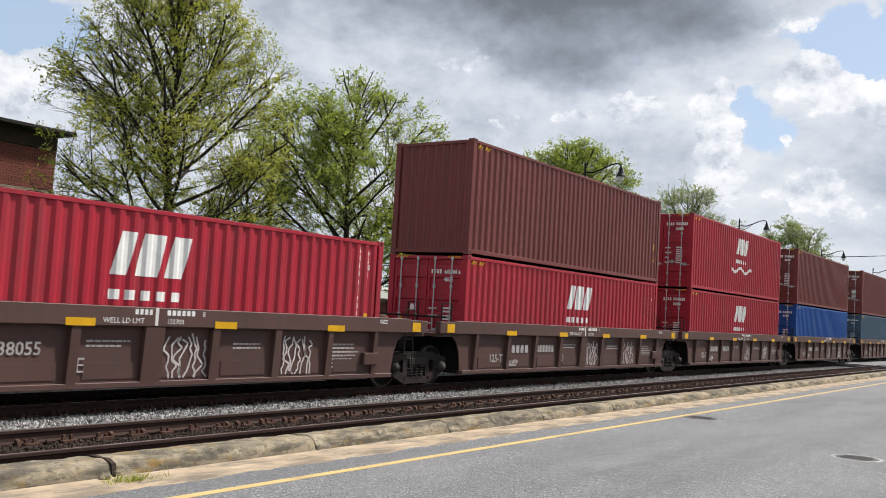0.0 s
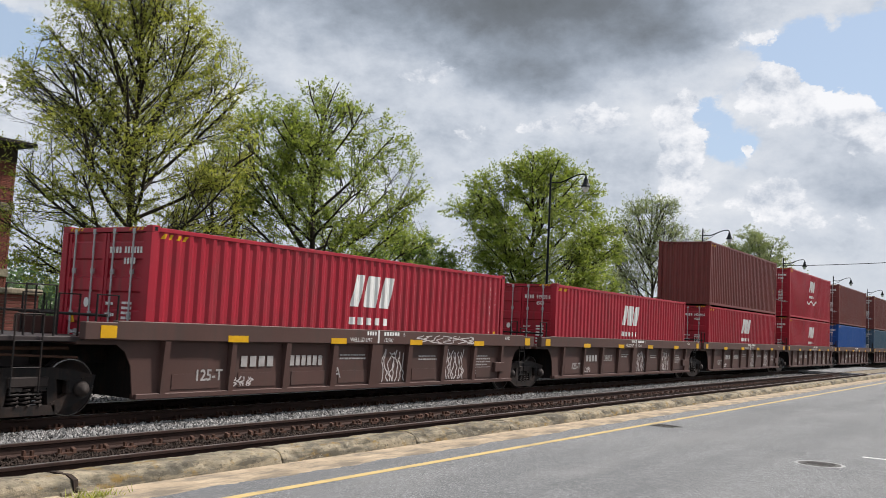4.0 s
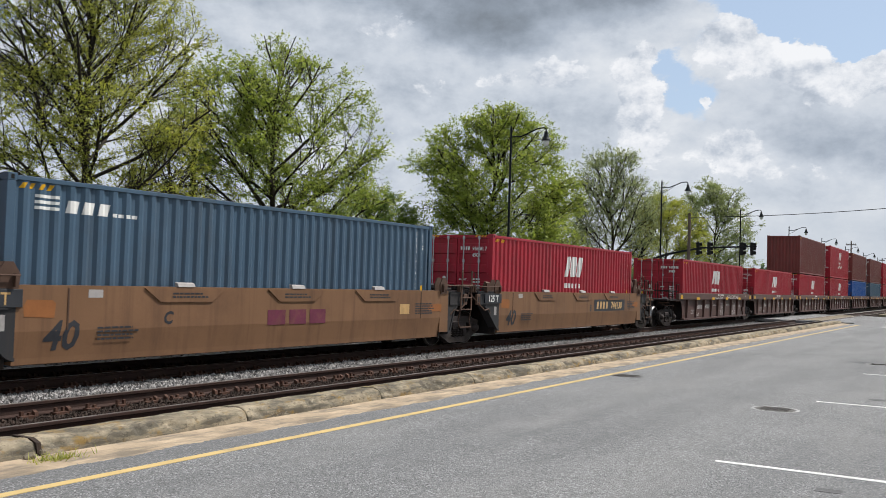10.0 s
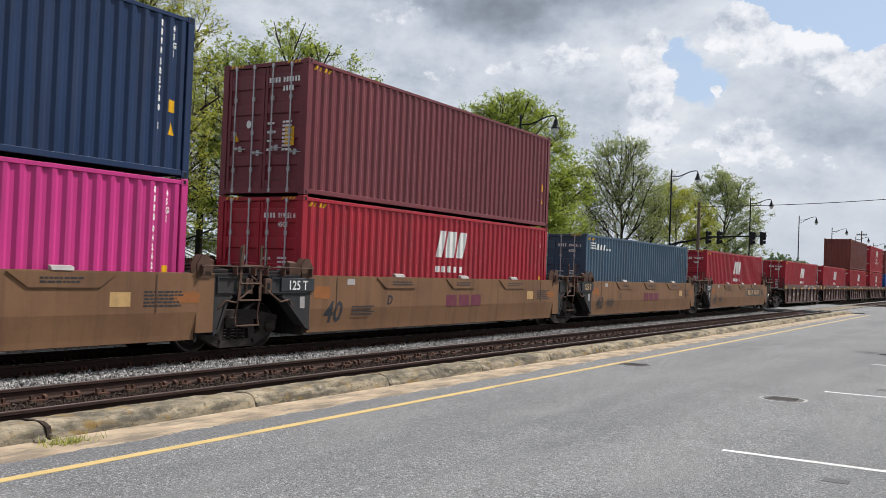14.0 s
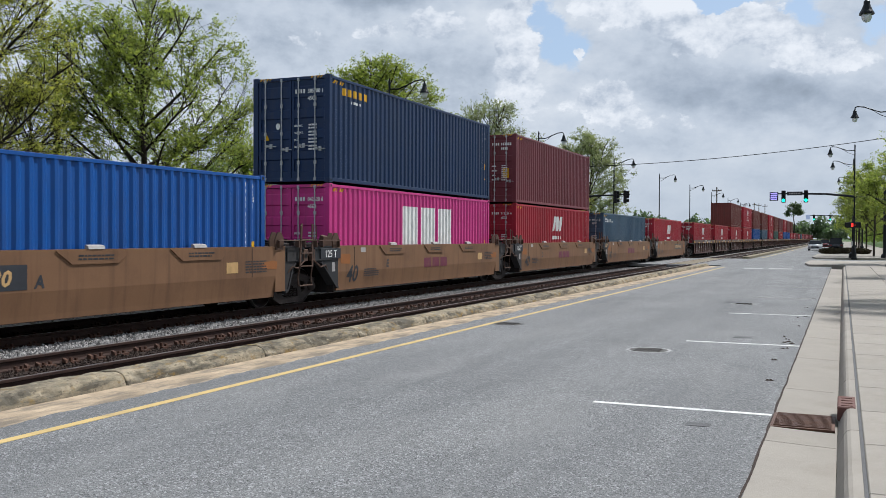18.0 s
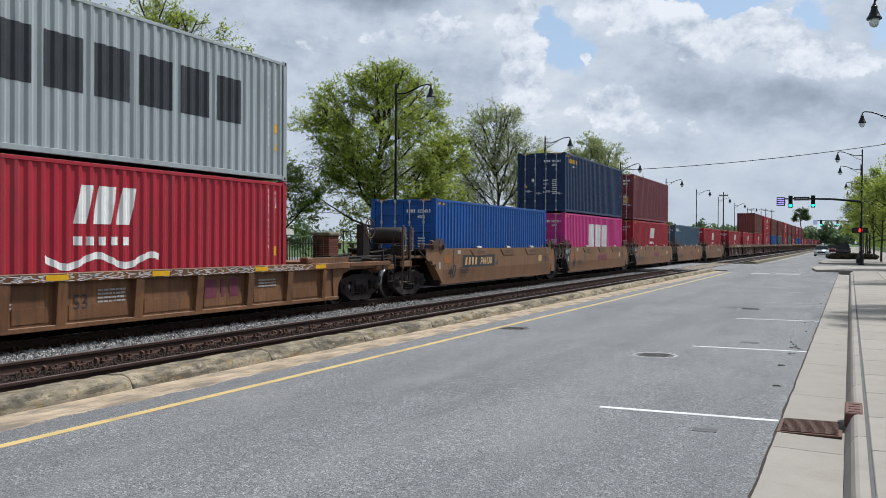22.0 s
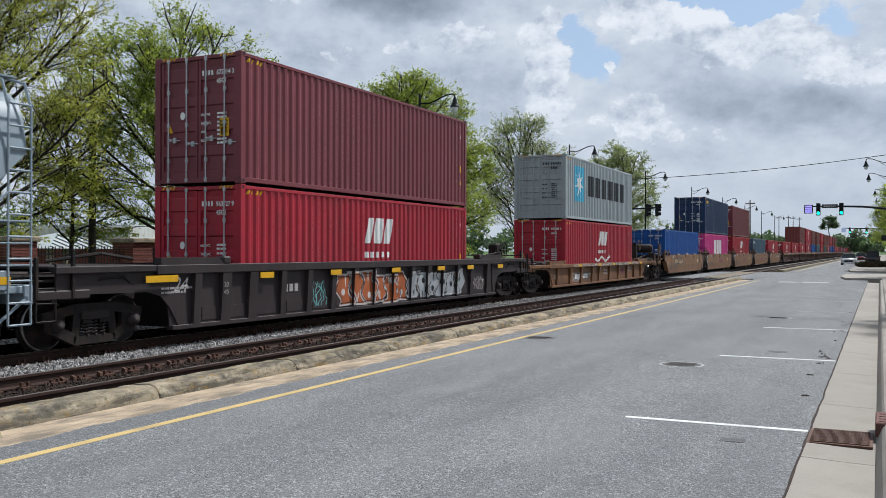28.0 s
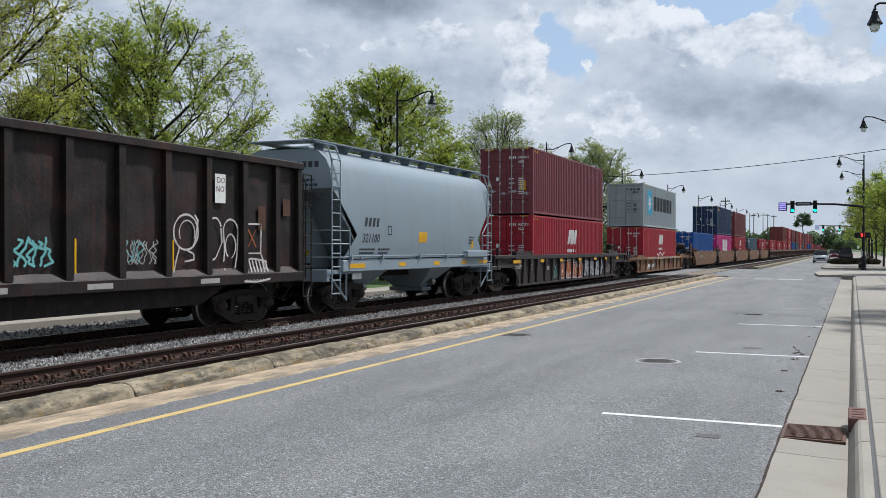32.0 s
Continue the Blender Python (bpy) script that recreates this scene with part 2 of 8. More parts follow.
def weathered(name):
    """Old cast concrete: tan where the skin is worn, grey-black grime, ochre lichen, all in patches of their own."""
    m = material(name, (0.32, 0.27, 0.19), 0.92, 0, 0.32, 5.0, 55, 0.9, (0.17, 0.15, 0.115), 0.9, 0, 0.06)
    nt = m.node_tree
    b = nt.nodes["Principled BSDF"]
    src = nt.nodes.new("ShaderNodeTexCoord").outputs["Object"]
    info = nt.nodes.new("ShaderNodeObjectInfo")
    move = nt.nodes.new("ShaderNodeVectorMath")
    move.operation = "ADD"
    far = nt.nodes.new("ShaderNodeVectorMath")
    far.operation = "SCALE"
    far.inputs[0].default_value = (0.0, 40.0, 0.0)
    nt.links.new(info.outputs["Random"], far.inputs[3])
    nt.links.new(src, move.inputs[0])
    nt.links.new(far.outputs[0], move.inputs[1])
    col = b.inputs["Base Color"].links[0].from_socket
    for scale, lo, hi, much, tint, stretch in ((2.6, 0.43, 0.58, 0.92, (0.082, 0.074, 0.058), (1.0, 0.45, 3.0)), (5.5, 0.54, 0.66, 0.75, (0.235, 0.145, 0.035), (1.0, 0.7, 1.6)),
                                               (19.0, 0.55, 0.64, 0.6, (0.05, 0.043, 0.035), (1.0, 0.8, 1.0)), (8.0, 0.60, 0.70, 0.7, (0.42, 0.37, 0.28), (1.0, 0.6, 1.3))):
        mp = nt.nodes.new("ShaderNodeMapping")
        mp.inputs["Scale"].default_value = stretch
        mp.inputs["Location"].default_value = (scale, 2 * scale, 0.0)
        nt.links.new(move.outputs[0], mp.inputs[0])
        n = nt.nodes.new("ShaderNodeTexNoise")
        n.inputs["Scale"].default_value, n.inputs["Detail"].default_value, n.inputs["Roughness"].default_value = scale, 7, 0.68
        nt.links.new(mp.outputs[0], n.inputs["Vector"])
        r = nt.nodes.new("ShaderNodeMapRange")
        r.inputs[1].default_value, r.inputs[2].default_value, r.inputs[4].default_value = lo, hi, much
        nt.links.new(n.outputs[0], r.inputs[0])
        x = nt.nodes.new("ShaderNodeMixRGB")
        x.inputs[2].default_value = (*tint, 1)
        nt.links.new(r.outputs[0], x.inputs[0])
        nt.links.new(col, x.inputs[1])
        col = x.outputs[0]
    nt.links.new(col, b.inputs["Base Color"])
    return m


def glowing(name, colour, strength):
    m = bpy.data.materials.new(name)
    m.use_nodes = True
    b = m.node_tree.nodes["Principled BSDF"]
    b.inputs["Base Color"].default_value = (*colour, 1)
    b.inputs["Emission Color"].default_value, b.inputs["Emission Strength"].default_value = (*colour, 1), strength
    return m


def trodden(m, tint, much, stretch, scale=1.0, lo=0.45, hi=0.68):
    """Lays long worn bands of another tint over a surface."""
    nt = m.node_tree
    b = nt.nodes["Principled BSDF"]
    col = b.inputs["Base Color"].links[0].from_socket
    mp = nt.nodes.new("ShaderNodeMapping")
    mp.inputs["Scale"].default_value = stretch
    nt.links.new(nt.nodes.new("ShaderNodeTexCoord").outputs["Object"], mp.inputs[0])
    n = nt.nodes.new("ShaderNodeTexNoise")
    n.inputs["Scale"].default_value, n.inputs["Detail"].default_value, n.inputs["Roughness"].default_value = scale, 6, 0.62
    nt.links.new(mp.outputs[0], n.inputs["Vector"])
    r = nt.nodes.new("ShaderNodeMapRange")
    r.inputs[1].default_value, r.inputs[2].default_value, r.inputs[4].default_value = lo, hi, much
    nt.links.new(n.outputs[0], r.inputs[0])
    x = nt.nodes.new("ShaderNodeMixRGB")
    x.inputs[2].default_value = (*tint, 1)
    nt.links.new(r.outputs[0], x.inputs[0])
    nt.links.new(col, x.inputs[1])
    nt.links.new(x.outputs[0], b.inputs["Base Color"])


RUST = (0.10, 0.05, 0.03)
GRIME = (0.05, 0.045, 0.04)
M = {
    "rust_bed": material("rust_stained_bed", (0.040, 0.028, 0.022), 0.9, 0, 0.4, 8, 60, 0.9, (0.09, 0.055, 0.04), 0.4),
    "tar": material("dark_tar", (0.10, 0.10, 0.103), 0.8, 0, 0.2, 4, 60, 0.2, (0.12, 0.12, 0.12), 0.6),
    "worn_white": material("worn_road_paint", (0.36, 0.36, 0.35), 0.8, 0, 0.3, 9, 60, 0.1, (0.15, 0.15, 0.155), 0.95),
    "crimson": material("crimson_paint", (0.34, 0.020, 0.036), 0.42, 0, 0.12, 0.5, 30, 0.02, GRIME, 0.3, 0.4, 0.06),
    "oxblood": material("oxblood_paint", (0.158, 0.043, 0.039), 0.45, 0, 0.15, 0.5, 30, 0.02, GRIME, 0.25, 0.3, 0.06),
    "maroon": material("maroon_paint", (0.165, 0.042, 0.052), 0.45, 0, 0.12, 0.5, 30, 0.02, GRIME, 0.2, 0.3, 0.06),
    "slate": material("slate_blue_paint", (0.058, 0.102, 0.155), 0.45, 0, 0.12, 0.5, 30, 0.02, GRIME, 0.3, 0.35),
    "blue": material("blue_paint", (0.010, 0.075, 0.29), 0.42, 0, 0.1, 0.5, 30, 0.02, GRIME, 0.2, 0.25),
    "navy": material("navy_paint", (0.014, 0.032, 0.085), 0.42, 0, 0.12, 0.5, 30, 0.02, GRIME, 0.2, 0.25),
    "magenta": material("magenta_paint", (0.50, 0.038, 0.205), 0.42, 0, 0.1, 0.5, 30, 0.02, GRIME, 0.15, 0.3),
    "lightgrey": material("light_grey_paint", (0.31, 0.345, 0.36), 0.45, 0, 0.08, 0.5, 30, 0.02, GRIME, 0.2, 0.3),
    "teal": material("dull_green_paint", (0.06, 0.11, 0.10), 0.5, 0, 0.12, 0.5, 30, 0.02, GRIME, 0.3, 0.3),
    "car_brown": material("freight_car_brown", (0.088, 0.048, 0.041), 0.55, 0, 0.15, 0.8, 25, 0.05, GRIME, 0.35, 0.4, 0.05),
    "car_dark": material("dark_freight_car_brown", (0.034, 0.025, 0.026), 0.55, 0, 0.2, 0.8, 25, 0.05, GRIME, 0.35, 0.4),
    "car_yellow": material("weathered_ochre_paint", (0.185, 0.100, 0.053), 0.6, 0, 0.14, 0.6, 25, 0.04, (0.085, 0.045, 0.028), 0.55, 0.55, 0.05),
    "car_orange": material("weathered_orange_paint", (0.17, 0.082, 0.038), 0.55, 0, 0.28, 1.3, 25, 0.05, (0.06, 0.033, 0.024), 0.75, 0.8),
    "steel_dark": material("grimy_steel", (0.013, 0.0115, 0.0115), 0.7, 0.0, 0.3, 3, 40, 0.15, RUST, 0.3, 0.2),
    "steel_rust": material("rusty_steel", (0.075, 0.038, 0.026), 0.75, 0.0, 0.3, 4, 40, 0.2, RUST, 0.4, 0.2),
    "wheel": material("worn_wheel_steel", (0.016, 0.0125, 0.012), 0.65, 0.0, 0.3, 4, 30, 0.1, RUST, 0.3),
    "tread": material("polished_steel", (0.32, 0.31, 0.30), 0.35, 1.0, 0.15, 8, 60, 0.02),
    "zinc": material("galvanised_rod", (0.42, 0.43, 0.44), 0.4, 0.3, 0.15, 5, 40, 0.02, GRIME, 0.3),
    "white": material("white_stencil_paint", (0.72, 0.72, 0.70), 0.5, 0, 0.08, 3, 40, 0.0, GRIME, 0.25),
    "dull_white": material("faded_stencil_paint", (0.36, 0.34, 0.33), 0.6, 0, 0.15, 3, 40, 0.0, GRIME, 0.4),
    "black": material("black_paint", (0.012, 0.012, 0.013), 0.45, 0, 0.3, 3, 40, 0.02),
    "charcoal": material("charcoal_stencil_paint", (0.035, 0.038, 0.045), 0.5, 0, 0.2, 3, 40, 0.0, GRIME, 0.2),
    "yellow": material("yellow_reflector", (0.62, 0.34, 0.01), 0.4, 0, 0.12, 5, 40, 0.0, GRIME, 0.25),
    "tan": material("faded_tan_sticker", (0.50, 0.32, 0.14), 0.5, 0, 0.15, 5, 40, 0.0, GRIME, 0.3),
    "wine": material("faded_wine_stencil", (0.13, 0.03, 0.055), 0.55, 0, 0.2, 3, 40, 0.0, (0.2, 0.1, 0.05), 0.4),
    "sky_blue": material("light_blue_paint", (0.09, 0.42, 0.62), 0.45, 0, 0.08, 2, 40, 0.0, GRIME, 0.2),
    "spray_orange": material("orange_spray_paint", (0.36, 0.10, 0.035), 0.6, 0, 0.3, 2, 40, 0.0, GRIME, 0.3),
    "spray_silver": material("silver_spray_paint", (0.36, 0.38, 0.40), 0.45, 0.3, 0.2, 2, 40, 0.0, GRIME, 0.3),
    "spray_teal": material("teal_spray_paint", (0.16, 0.42, 0.42), 0.6, 0, 0.2, 2, 40, 0.0),
    "spray_pink": material("chalk_white_spray_paint", (0.52, 0.48, 0.47), 0.6, 0, 0.2, 2, 40, 0.0, GRIME, 0.3),
    "asphalt": material("worn_asphalt", (0.175, 0.178, 0.179), 0.85, 0, 0.16, 0.45, 60, 0.6, (0.105, 0.108, 0.111), 0.75, 0, 0, 1.4, 0.0, 0.85),
    "concrete": material("old_concrete", (0.25, 0.215, 0.155), 0.9, 0, 0.45, 4.5, 45, 0.8, (0.055, 0.043, 0.024), 1.0, 0.6, 0.12),
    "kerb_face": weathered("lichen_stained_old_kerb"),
    "inlet_red": material("red_rusted_iron", (0.14, 0.068, 0.056), 0.7, 0, 0.25, 6, 50, 0.3, (0.09, 0.05, 0.04), 0.5),
    "gutter": material("tan_gutter_concrete", (0.42, 0.33, 0.23), 0.9, 0, 0.30, 1.9, 50, 0.6, (0.20, 0.16, 0.115), 0.9, 0, 0.05),
    "walk": material("pale_pavement_concrete", (0.29, 0.265, 0.23), 0.85, 0, 0.12, 1.0, 60, 0.15, (0.16, 0.14, 0.115), 0.5, 0, 0.06),
    "ballast": material("grey_ballast_bed", (0.20, 0.19, 0.18), 0.9, 0, 0.4, 12, 60, 0.9, (0.05, 0.045, 0.04), 0.5),
    # near-black: the shade beneath the wagons is put into this colour
    "ballast_shade": material("shade_black_ballast", (0.012, 0.0105, 0.010), 0.9, 0, 0.4, 10, 60, 0.9, (0.005, 0.005, 0.005), 0.5),
    "stone": material("ballast_stone", (0.31, 0.30, 0.29), 0.85, 0, 0.3, 9, 60, 0.2, None, 0, 0, 0.3),
    "tie": material("creosoted_tie", (0.030, 0.018, 0.013), 0.85, 0, 0.3, 4, 40, 0.4, (0.08, 0.05, 0.035), 0.3),
    "rail": material("rusty_rail", (0.042, 0.023, 0.018), 0.75, 0.0, 0.25, 5, 40, 0.2, (0.02, 0.014, 0.012), 0.4),
    "railtop": material("railhead_steel", (0.30, 0.27, 0.25), 0.4, 0.9, 0.15, 3, 40, 0.05, RUST, 0.3),
    "line_yellow": material("yellow_road_paint", (0.52, 0.385, 0.16), 0.75, 0, 0.12, 2, 70, 0.1, (0.22, 0.18, 0.13), 0.6),
    "line_white": material("white_road_paint", (0.62, 0.62, 0.60), 0.75, 0, 0.1, 2, 70, 0.1, (0.2, 0.2, 0.2), 0.5),
    "cover": material("worn_grey_cast_iron", (0.085, 0.080, 0.075), 0.6, 0.2, 0.3, 6, 50, 0.3, RUST, 0.25),
    "iron": material("cast_iron_cover", (0.11, 0.062, 0.045), 0.6, 0.5, 0.3, 6, 50, 0.3, RUST, 0.4),
    "lamp_black": material("black_lamp_post", (0.012, 0.014, 0.016), 0.4, 0.2, 0.2, 4, 40, 0.02),
    "brick": material("dark_red_brick", (0.125, 0.042, 0.032), 0.85, 0, 0.25, 3, 40, 0.3, (0.08, 0.04, 0.03), 0.4, 0, 0.2),
    "house_brick": material("warm_red_brick", (0.17, 0.055, 0.04), 0.85, 0, 0.25, 3, 40, 0.3, (0.10, 0.05, 0.04), 0.4, 0, 0.2),
    "grass": material("park_grass", (0.06, 0.11, 0.03), 0.9, 0, 0.3, 0.6, 30, 0.6, (0.14, 0.11, 0.06), 0.4),
    "panel_grey": material("dark_grey_paint", (0.030, 0.031, 0.034), 0.55, 0, 0.15, 1.2, 25, 0.04, (0.06, 0.045, 0.035), 0.4, 0.4),
    "truck_brown": material("dusty_brown_truck_casting", (0.034, 0.026, 0.024), 0.75, 0, 0.25, 3, 40, 0.2, GRIME, 0.5, 0.2),
    "bracket": material("rust_brown_fitting", (0.085, 0.050, 0.036), 0.65, 0, 0.25, 3, 40, 0.1, RUST, 0.4, 0.2),
    "primer": material("orange_primer_patch", (0.27, 0.105, 0.035), 0.65, 0, 0.2, 2, 30, 0.03, (0.20, 0.10, 0.045), 0.8),
    "bark": material("dark_grey_brown_bark", (0.036, 0.029, 0.024), 0.9, 0, 0.3, 5, 40, 0.6),
}


trodden(M["asphalt"], (0.105, 0.108, 0.112), 0.55, (0.9, 0.07, 1.0))
trodden(M["asphalt"], (0.23, 0.23, 0.225), 0.45, (0.5, 0.12, 1.0), 1.7, 0.5, 0.7)
trodden(M["gutter"], (0.15, 0.13, 0.105), 0.8, (3.0, 0.7, 1.0), 1.3, 0.47, 0.60)

# ---- mesh kit ----
def mesh_of(bm, name, mat, smooth=False):
    me = bpy.data.meshes.new(name)
    bm.to_mesh(me)
    bm.free()
    if mat:
        me.materials.append(mat if not isinstance(mat, str) else M[mat])
    if smooth:
        me.polygons.foreach_set("use_smooth", [True] * len(me.polygons))
    return me


def part(name, bm, mat, parent, label="", smooth=False, at=None):
    me = bm if isinstance(bm, bpy.types.Mesh) else mesh_of(bm, name, mat, smooth)
    ob = new(name, me)
    ob.parent = parent
    if at is not None:
        ob.matrix_basis = at
    if label:
        tagged(ob, label)
    return ob


def thing(name, label, category, at=None, group="", kind=""):
    ob = new(name)
    ob.empty_display_size = 0.2
    if at is not None:
        ob.matrix_basis = at
    return tagged(ob, label, category, group, kind)


def solid(name, bm, mat, label, category="", kind="", group="", smooth=False, at=None):
    ob = new(name, mesh_of(bm, name, mat, smooth))
    if at is not None:
        ob.matrix_basis = at
    return tagged(ob, label, category, group, kind)


def BM():
    return bmesh.new()


def box(bm, x0, x1, y0, y1, z0, z1, bevel=0.0):
    c = [bm.verts.new((x, y, z)) for z in (z0, z1) for y in (y0, y1) for x in (x0, x1)]
    fs = [bm.faces.new([c[i] for i in q]) for q in ((0, 2, 3, 1), (4, 5, 7, 6), (0, 1, 5, 4), (2, 6, 7, 3), (0, 4, 6, 2), (1, 3, 7, 5))]
    if bevel:
        es = list({e for f in fs for e in f.edges})
        bmesh.ops.bevel(bm, geom=es, offset=bevel, segments=1, profile=0.5, affect="EDGES")
    return bm


def prism(bm, pts, axis, a, b):
    """A polygon (two coordinates in the order of the remaining axes x, y, z) drawn out along an axis from a to b."""
    def put(p, q):
        return {"x": (q, p[0], p[1]), "y": (p[0], q, p[1]), "z": (p[0], p[1], q)}[axis]
    lo = [bm.verts.new(put(p, a)) for p in pts]
    hi = [bm.verts.new(put(p, b)) for p in pts]
    n = len(pts)
    fs = [bm.faces.new(lo), bm.faces.new(hi[::-1])]
    for i in range(n):
        fs.append(bm.faces.new((lo[i], hi[i], hi[(i + 1) % n], lo[(i + 1) % n])))
    bmesh.ops.recalc_face_normals(bm, faces=fs)
    return bm


def tube(bm, points, r, seg=8, r_end=None, caps=True):
    """A round bar through the points."""
    pts = [Vector(p) for p in points]
    rings = []
    n = len(pts)
    for i, p in enumerate(pts):
        d = (pts[min(i + 1, n - 1)] - pts[max(i - 1, 0)]).normalized()
        u = d.orthogonal().normalized() if i == 0 else (u - d * u.dot(d)).normalized()
        w = d.cross(u)
        q = r if r_end is None else r + (r_end - r) * i / max(1, n - 1)
        rings.append([bm.verts.new(p + (u * math.cos(2 * math.pi * k / seg) + w * math.sin(2 * math.pi * k / seg)) * q) for k in range(seg)])
    for a, b in zip(rings, rings[1:]):
        for k in range(seg):
            bm.faces.new((a[k], a[(k + 1) % seg], b[(k + 1) % seg], b[k]))
    if caps:
        bm.faces.new(rings[0][::-1])
        bm.faces.new(rings[-1])
    return bm


def lathe(bm, profile, seg=20, axis="z", at=(0, 0, 0)):
    """A turned form from (radius, height) pairs."""
    rings = []
    for r, h in profile:
        ring = []
        for k in range(seg):
            c, s = math.cos(2 * math.pi * k / seg) * r, math.sin(2 * math.pi * k / seg) * r
            p = {"z": (c, s, h), "x": (h, c, s), "y": (s, h, c)}[axis]
            ring.append(bm.verts.new(Vector(p) + Vector(at)))
        rings.append(ring)
    for a, b in zip(rings, rings[1:]):
        for k in range(seg):
            bm.faces.new((a[k], a[(k + 1) % seg], b[(k + 1) % seg], b[k]))
    bm.faces.new(rings[0][::-1])
    bm.faces.new(rings[-1])
    return bm


def clipped(poly, axis, lo, hi):
    """A convex polygon cut to lo..hi along one of its two coordinates."""
    for sign, lim in ((1, lo), (-1, -hi)):
        res = []
        for i, p in enumerate(poly):
            q = poly[(i + 1) % len(poly)]
            a, b = sign * p[axis] - lim, sign * q[axis] - lim
            if a >= 0:
                res.append(p)
            if a * b < 0:
                k = a / (a - b)
                res.append((p[0] + (q[0] - p[0]) * k, p[1] + (q[1] - p[1]) * k))
        poly = res
        if len(poly) < 3:
            return []
    return poly


TEXTS = {}


def text_tris(words, size, slant=0.0, bold=0.0):
    """The triangles of a line of writing in the built-in font, from (0, 0), with capitals `size` high."""
    key = (words, size, slant, bold)
    if key not in TEXTS:
        cu = bpy.data.curves.new("writing", "FONT")
        cu.body, cu.size, cu.shear, cu.resolution_u, cu.offset = words, size / 0.73, slant, 2, bold
        ob = bpy.data.objects.new("writing", cu)
        scene.collection.objects.link(ob)
        me = ob.evaluated_get(bpy.context.evaluated_depsgraph_get()).to_mesh()
        me.calc_loop_triangles()
        TEXTS[key] = [[(me.vertices[i].co.x, me.vertices[i].co.y) for i in t.vertices] for t in me.loop_triangles]
        bpy.data.objects.remove(ob)
        bpy.data.curves.remove(cu)
    return TEXTS[key]


def shifted(polys, u, v, ku=1.0, kv=1.0):
    return [[(p[0] * ku + u, p[1] * kv + v) for p in q] for q in polys]


def rect(u, v, w, h, lean=0.0):
    return [(u, v), (u + w, v), (u + w + lean * h, v + h), (u + lean * h, v + h)]


def flat_decal(polys, put):
    bm = BM()
    for q in polys:
        vs = [bm.verts.new(put(*p)) for p in q]
        if len(vs) > 2:
            bm.faces.new(vs)
    return bm

# ---- freight containers ----
LONG, HALF, HIGH = 12.192, 1.219, 2.896
PERIOD, DEPTH = 0.2786, 0.036
SIDE0, SIDE1 = 0.15, 12.04


def ribs(y0, y1, period=PERIOD, depth=DEPTH, face=1.206):
    """Corners of a corrugated wall: (along, out)."""
    n = max(1, round((y1 - y0) / period))
    p = (y1 - y0) / n
    pts = []
    for i in range(n):
        a = y0 + i * p
        pts += [(a, face - depth), (a + p * 0.26, face - depth), (a + p * 0.5, face), (a + p * 0.76, face)]
    pts.append((y1, face - depth))
    return pts


RIBS = ribs(SIDE0, SIDE1)


def draped(polys, lift=0.004):
    """Paint that follows the ribs of a container's long side: polygons in (along, up)."""
    bm = BM()
    for q in polys:
        ys = [p[0] for p in q]
        for (a, xa), (b, xb) in zip(RIBS, RIBS[1:]):
            if b <= min(ys) or a >= max(ys):
                continue
            c = clipped(q, 0, a, b)
            if len(c) > 2:
                vs = [bm.verts.new((xa + (xb - xa) * (p[0] - a) / (b - a) + lift, p[0], p[1])) for p in c]
                bm.faces.new(vs)
    return bm


SHARED = {}


def shared(key, make, mat, smooth=False):
    """One mesh for every alike piece of one paint."""
    k = (key, mat)
    if k not in SHARED:
        SHARED[k] = mesh_of(make(), key, mat, smooth)
    return SHARED[k]


def wall_side():
    bm = BM()
    lo = [bm.verts.new((x, y, 0.13)) for y, x in RIBS]
    hi = [bm.verts.new((x, y, 2.80)) for y, x in RIBS]
    for i in range(len(RIBS) - 1):
        bm.faces.new((lo[i], lo[i + 1], hi[i + 1], hi[i]))
    back = [bm.verts.new((1.16, y, z)) for y in (SIDE0, SIDE1) for z in (0.13, 2.80)]
    bm.faces.new((back[0], back[1], back[3], back[2]))
    return bm


def wall_end():
    bm = BM()
    pts = ribs(-1.1, 1.1, 0.25, 0.045, 0.0)
    lo = [bm.verts.new((y, -x + 0.012, 0.13)) for y, x in pts]
    hi = [bm.verts.new((y, -x + 0.012, 2.80)) for y, x in pts]
    for i in range(len(pts) - 1):
        bm.faces.new((lo[i], lo[i + 1], hi[i + 1], hi[i]))
    box(bm, -1.1, 1.1, 0.062, 0.07, 0.13, 2.8)
    return bm


def roof_sheet():
    bm = BM()
    pts = ribs(0.1, 12.09, 0.6, 0.02, 2.884)
    a = [bm.verts.new((-1.16, y, z)) for y, z in pts]
    b = [bm.verts.new((1.16, y, z)) for y, z in pts]
    for i in range(len(pts) - 1):
        bm.faces.new((a[i], b[i], b[i + 1], a[i + 1]))
    return bm


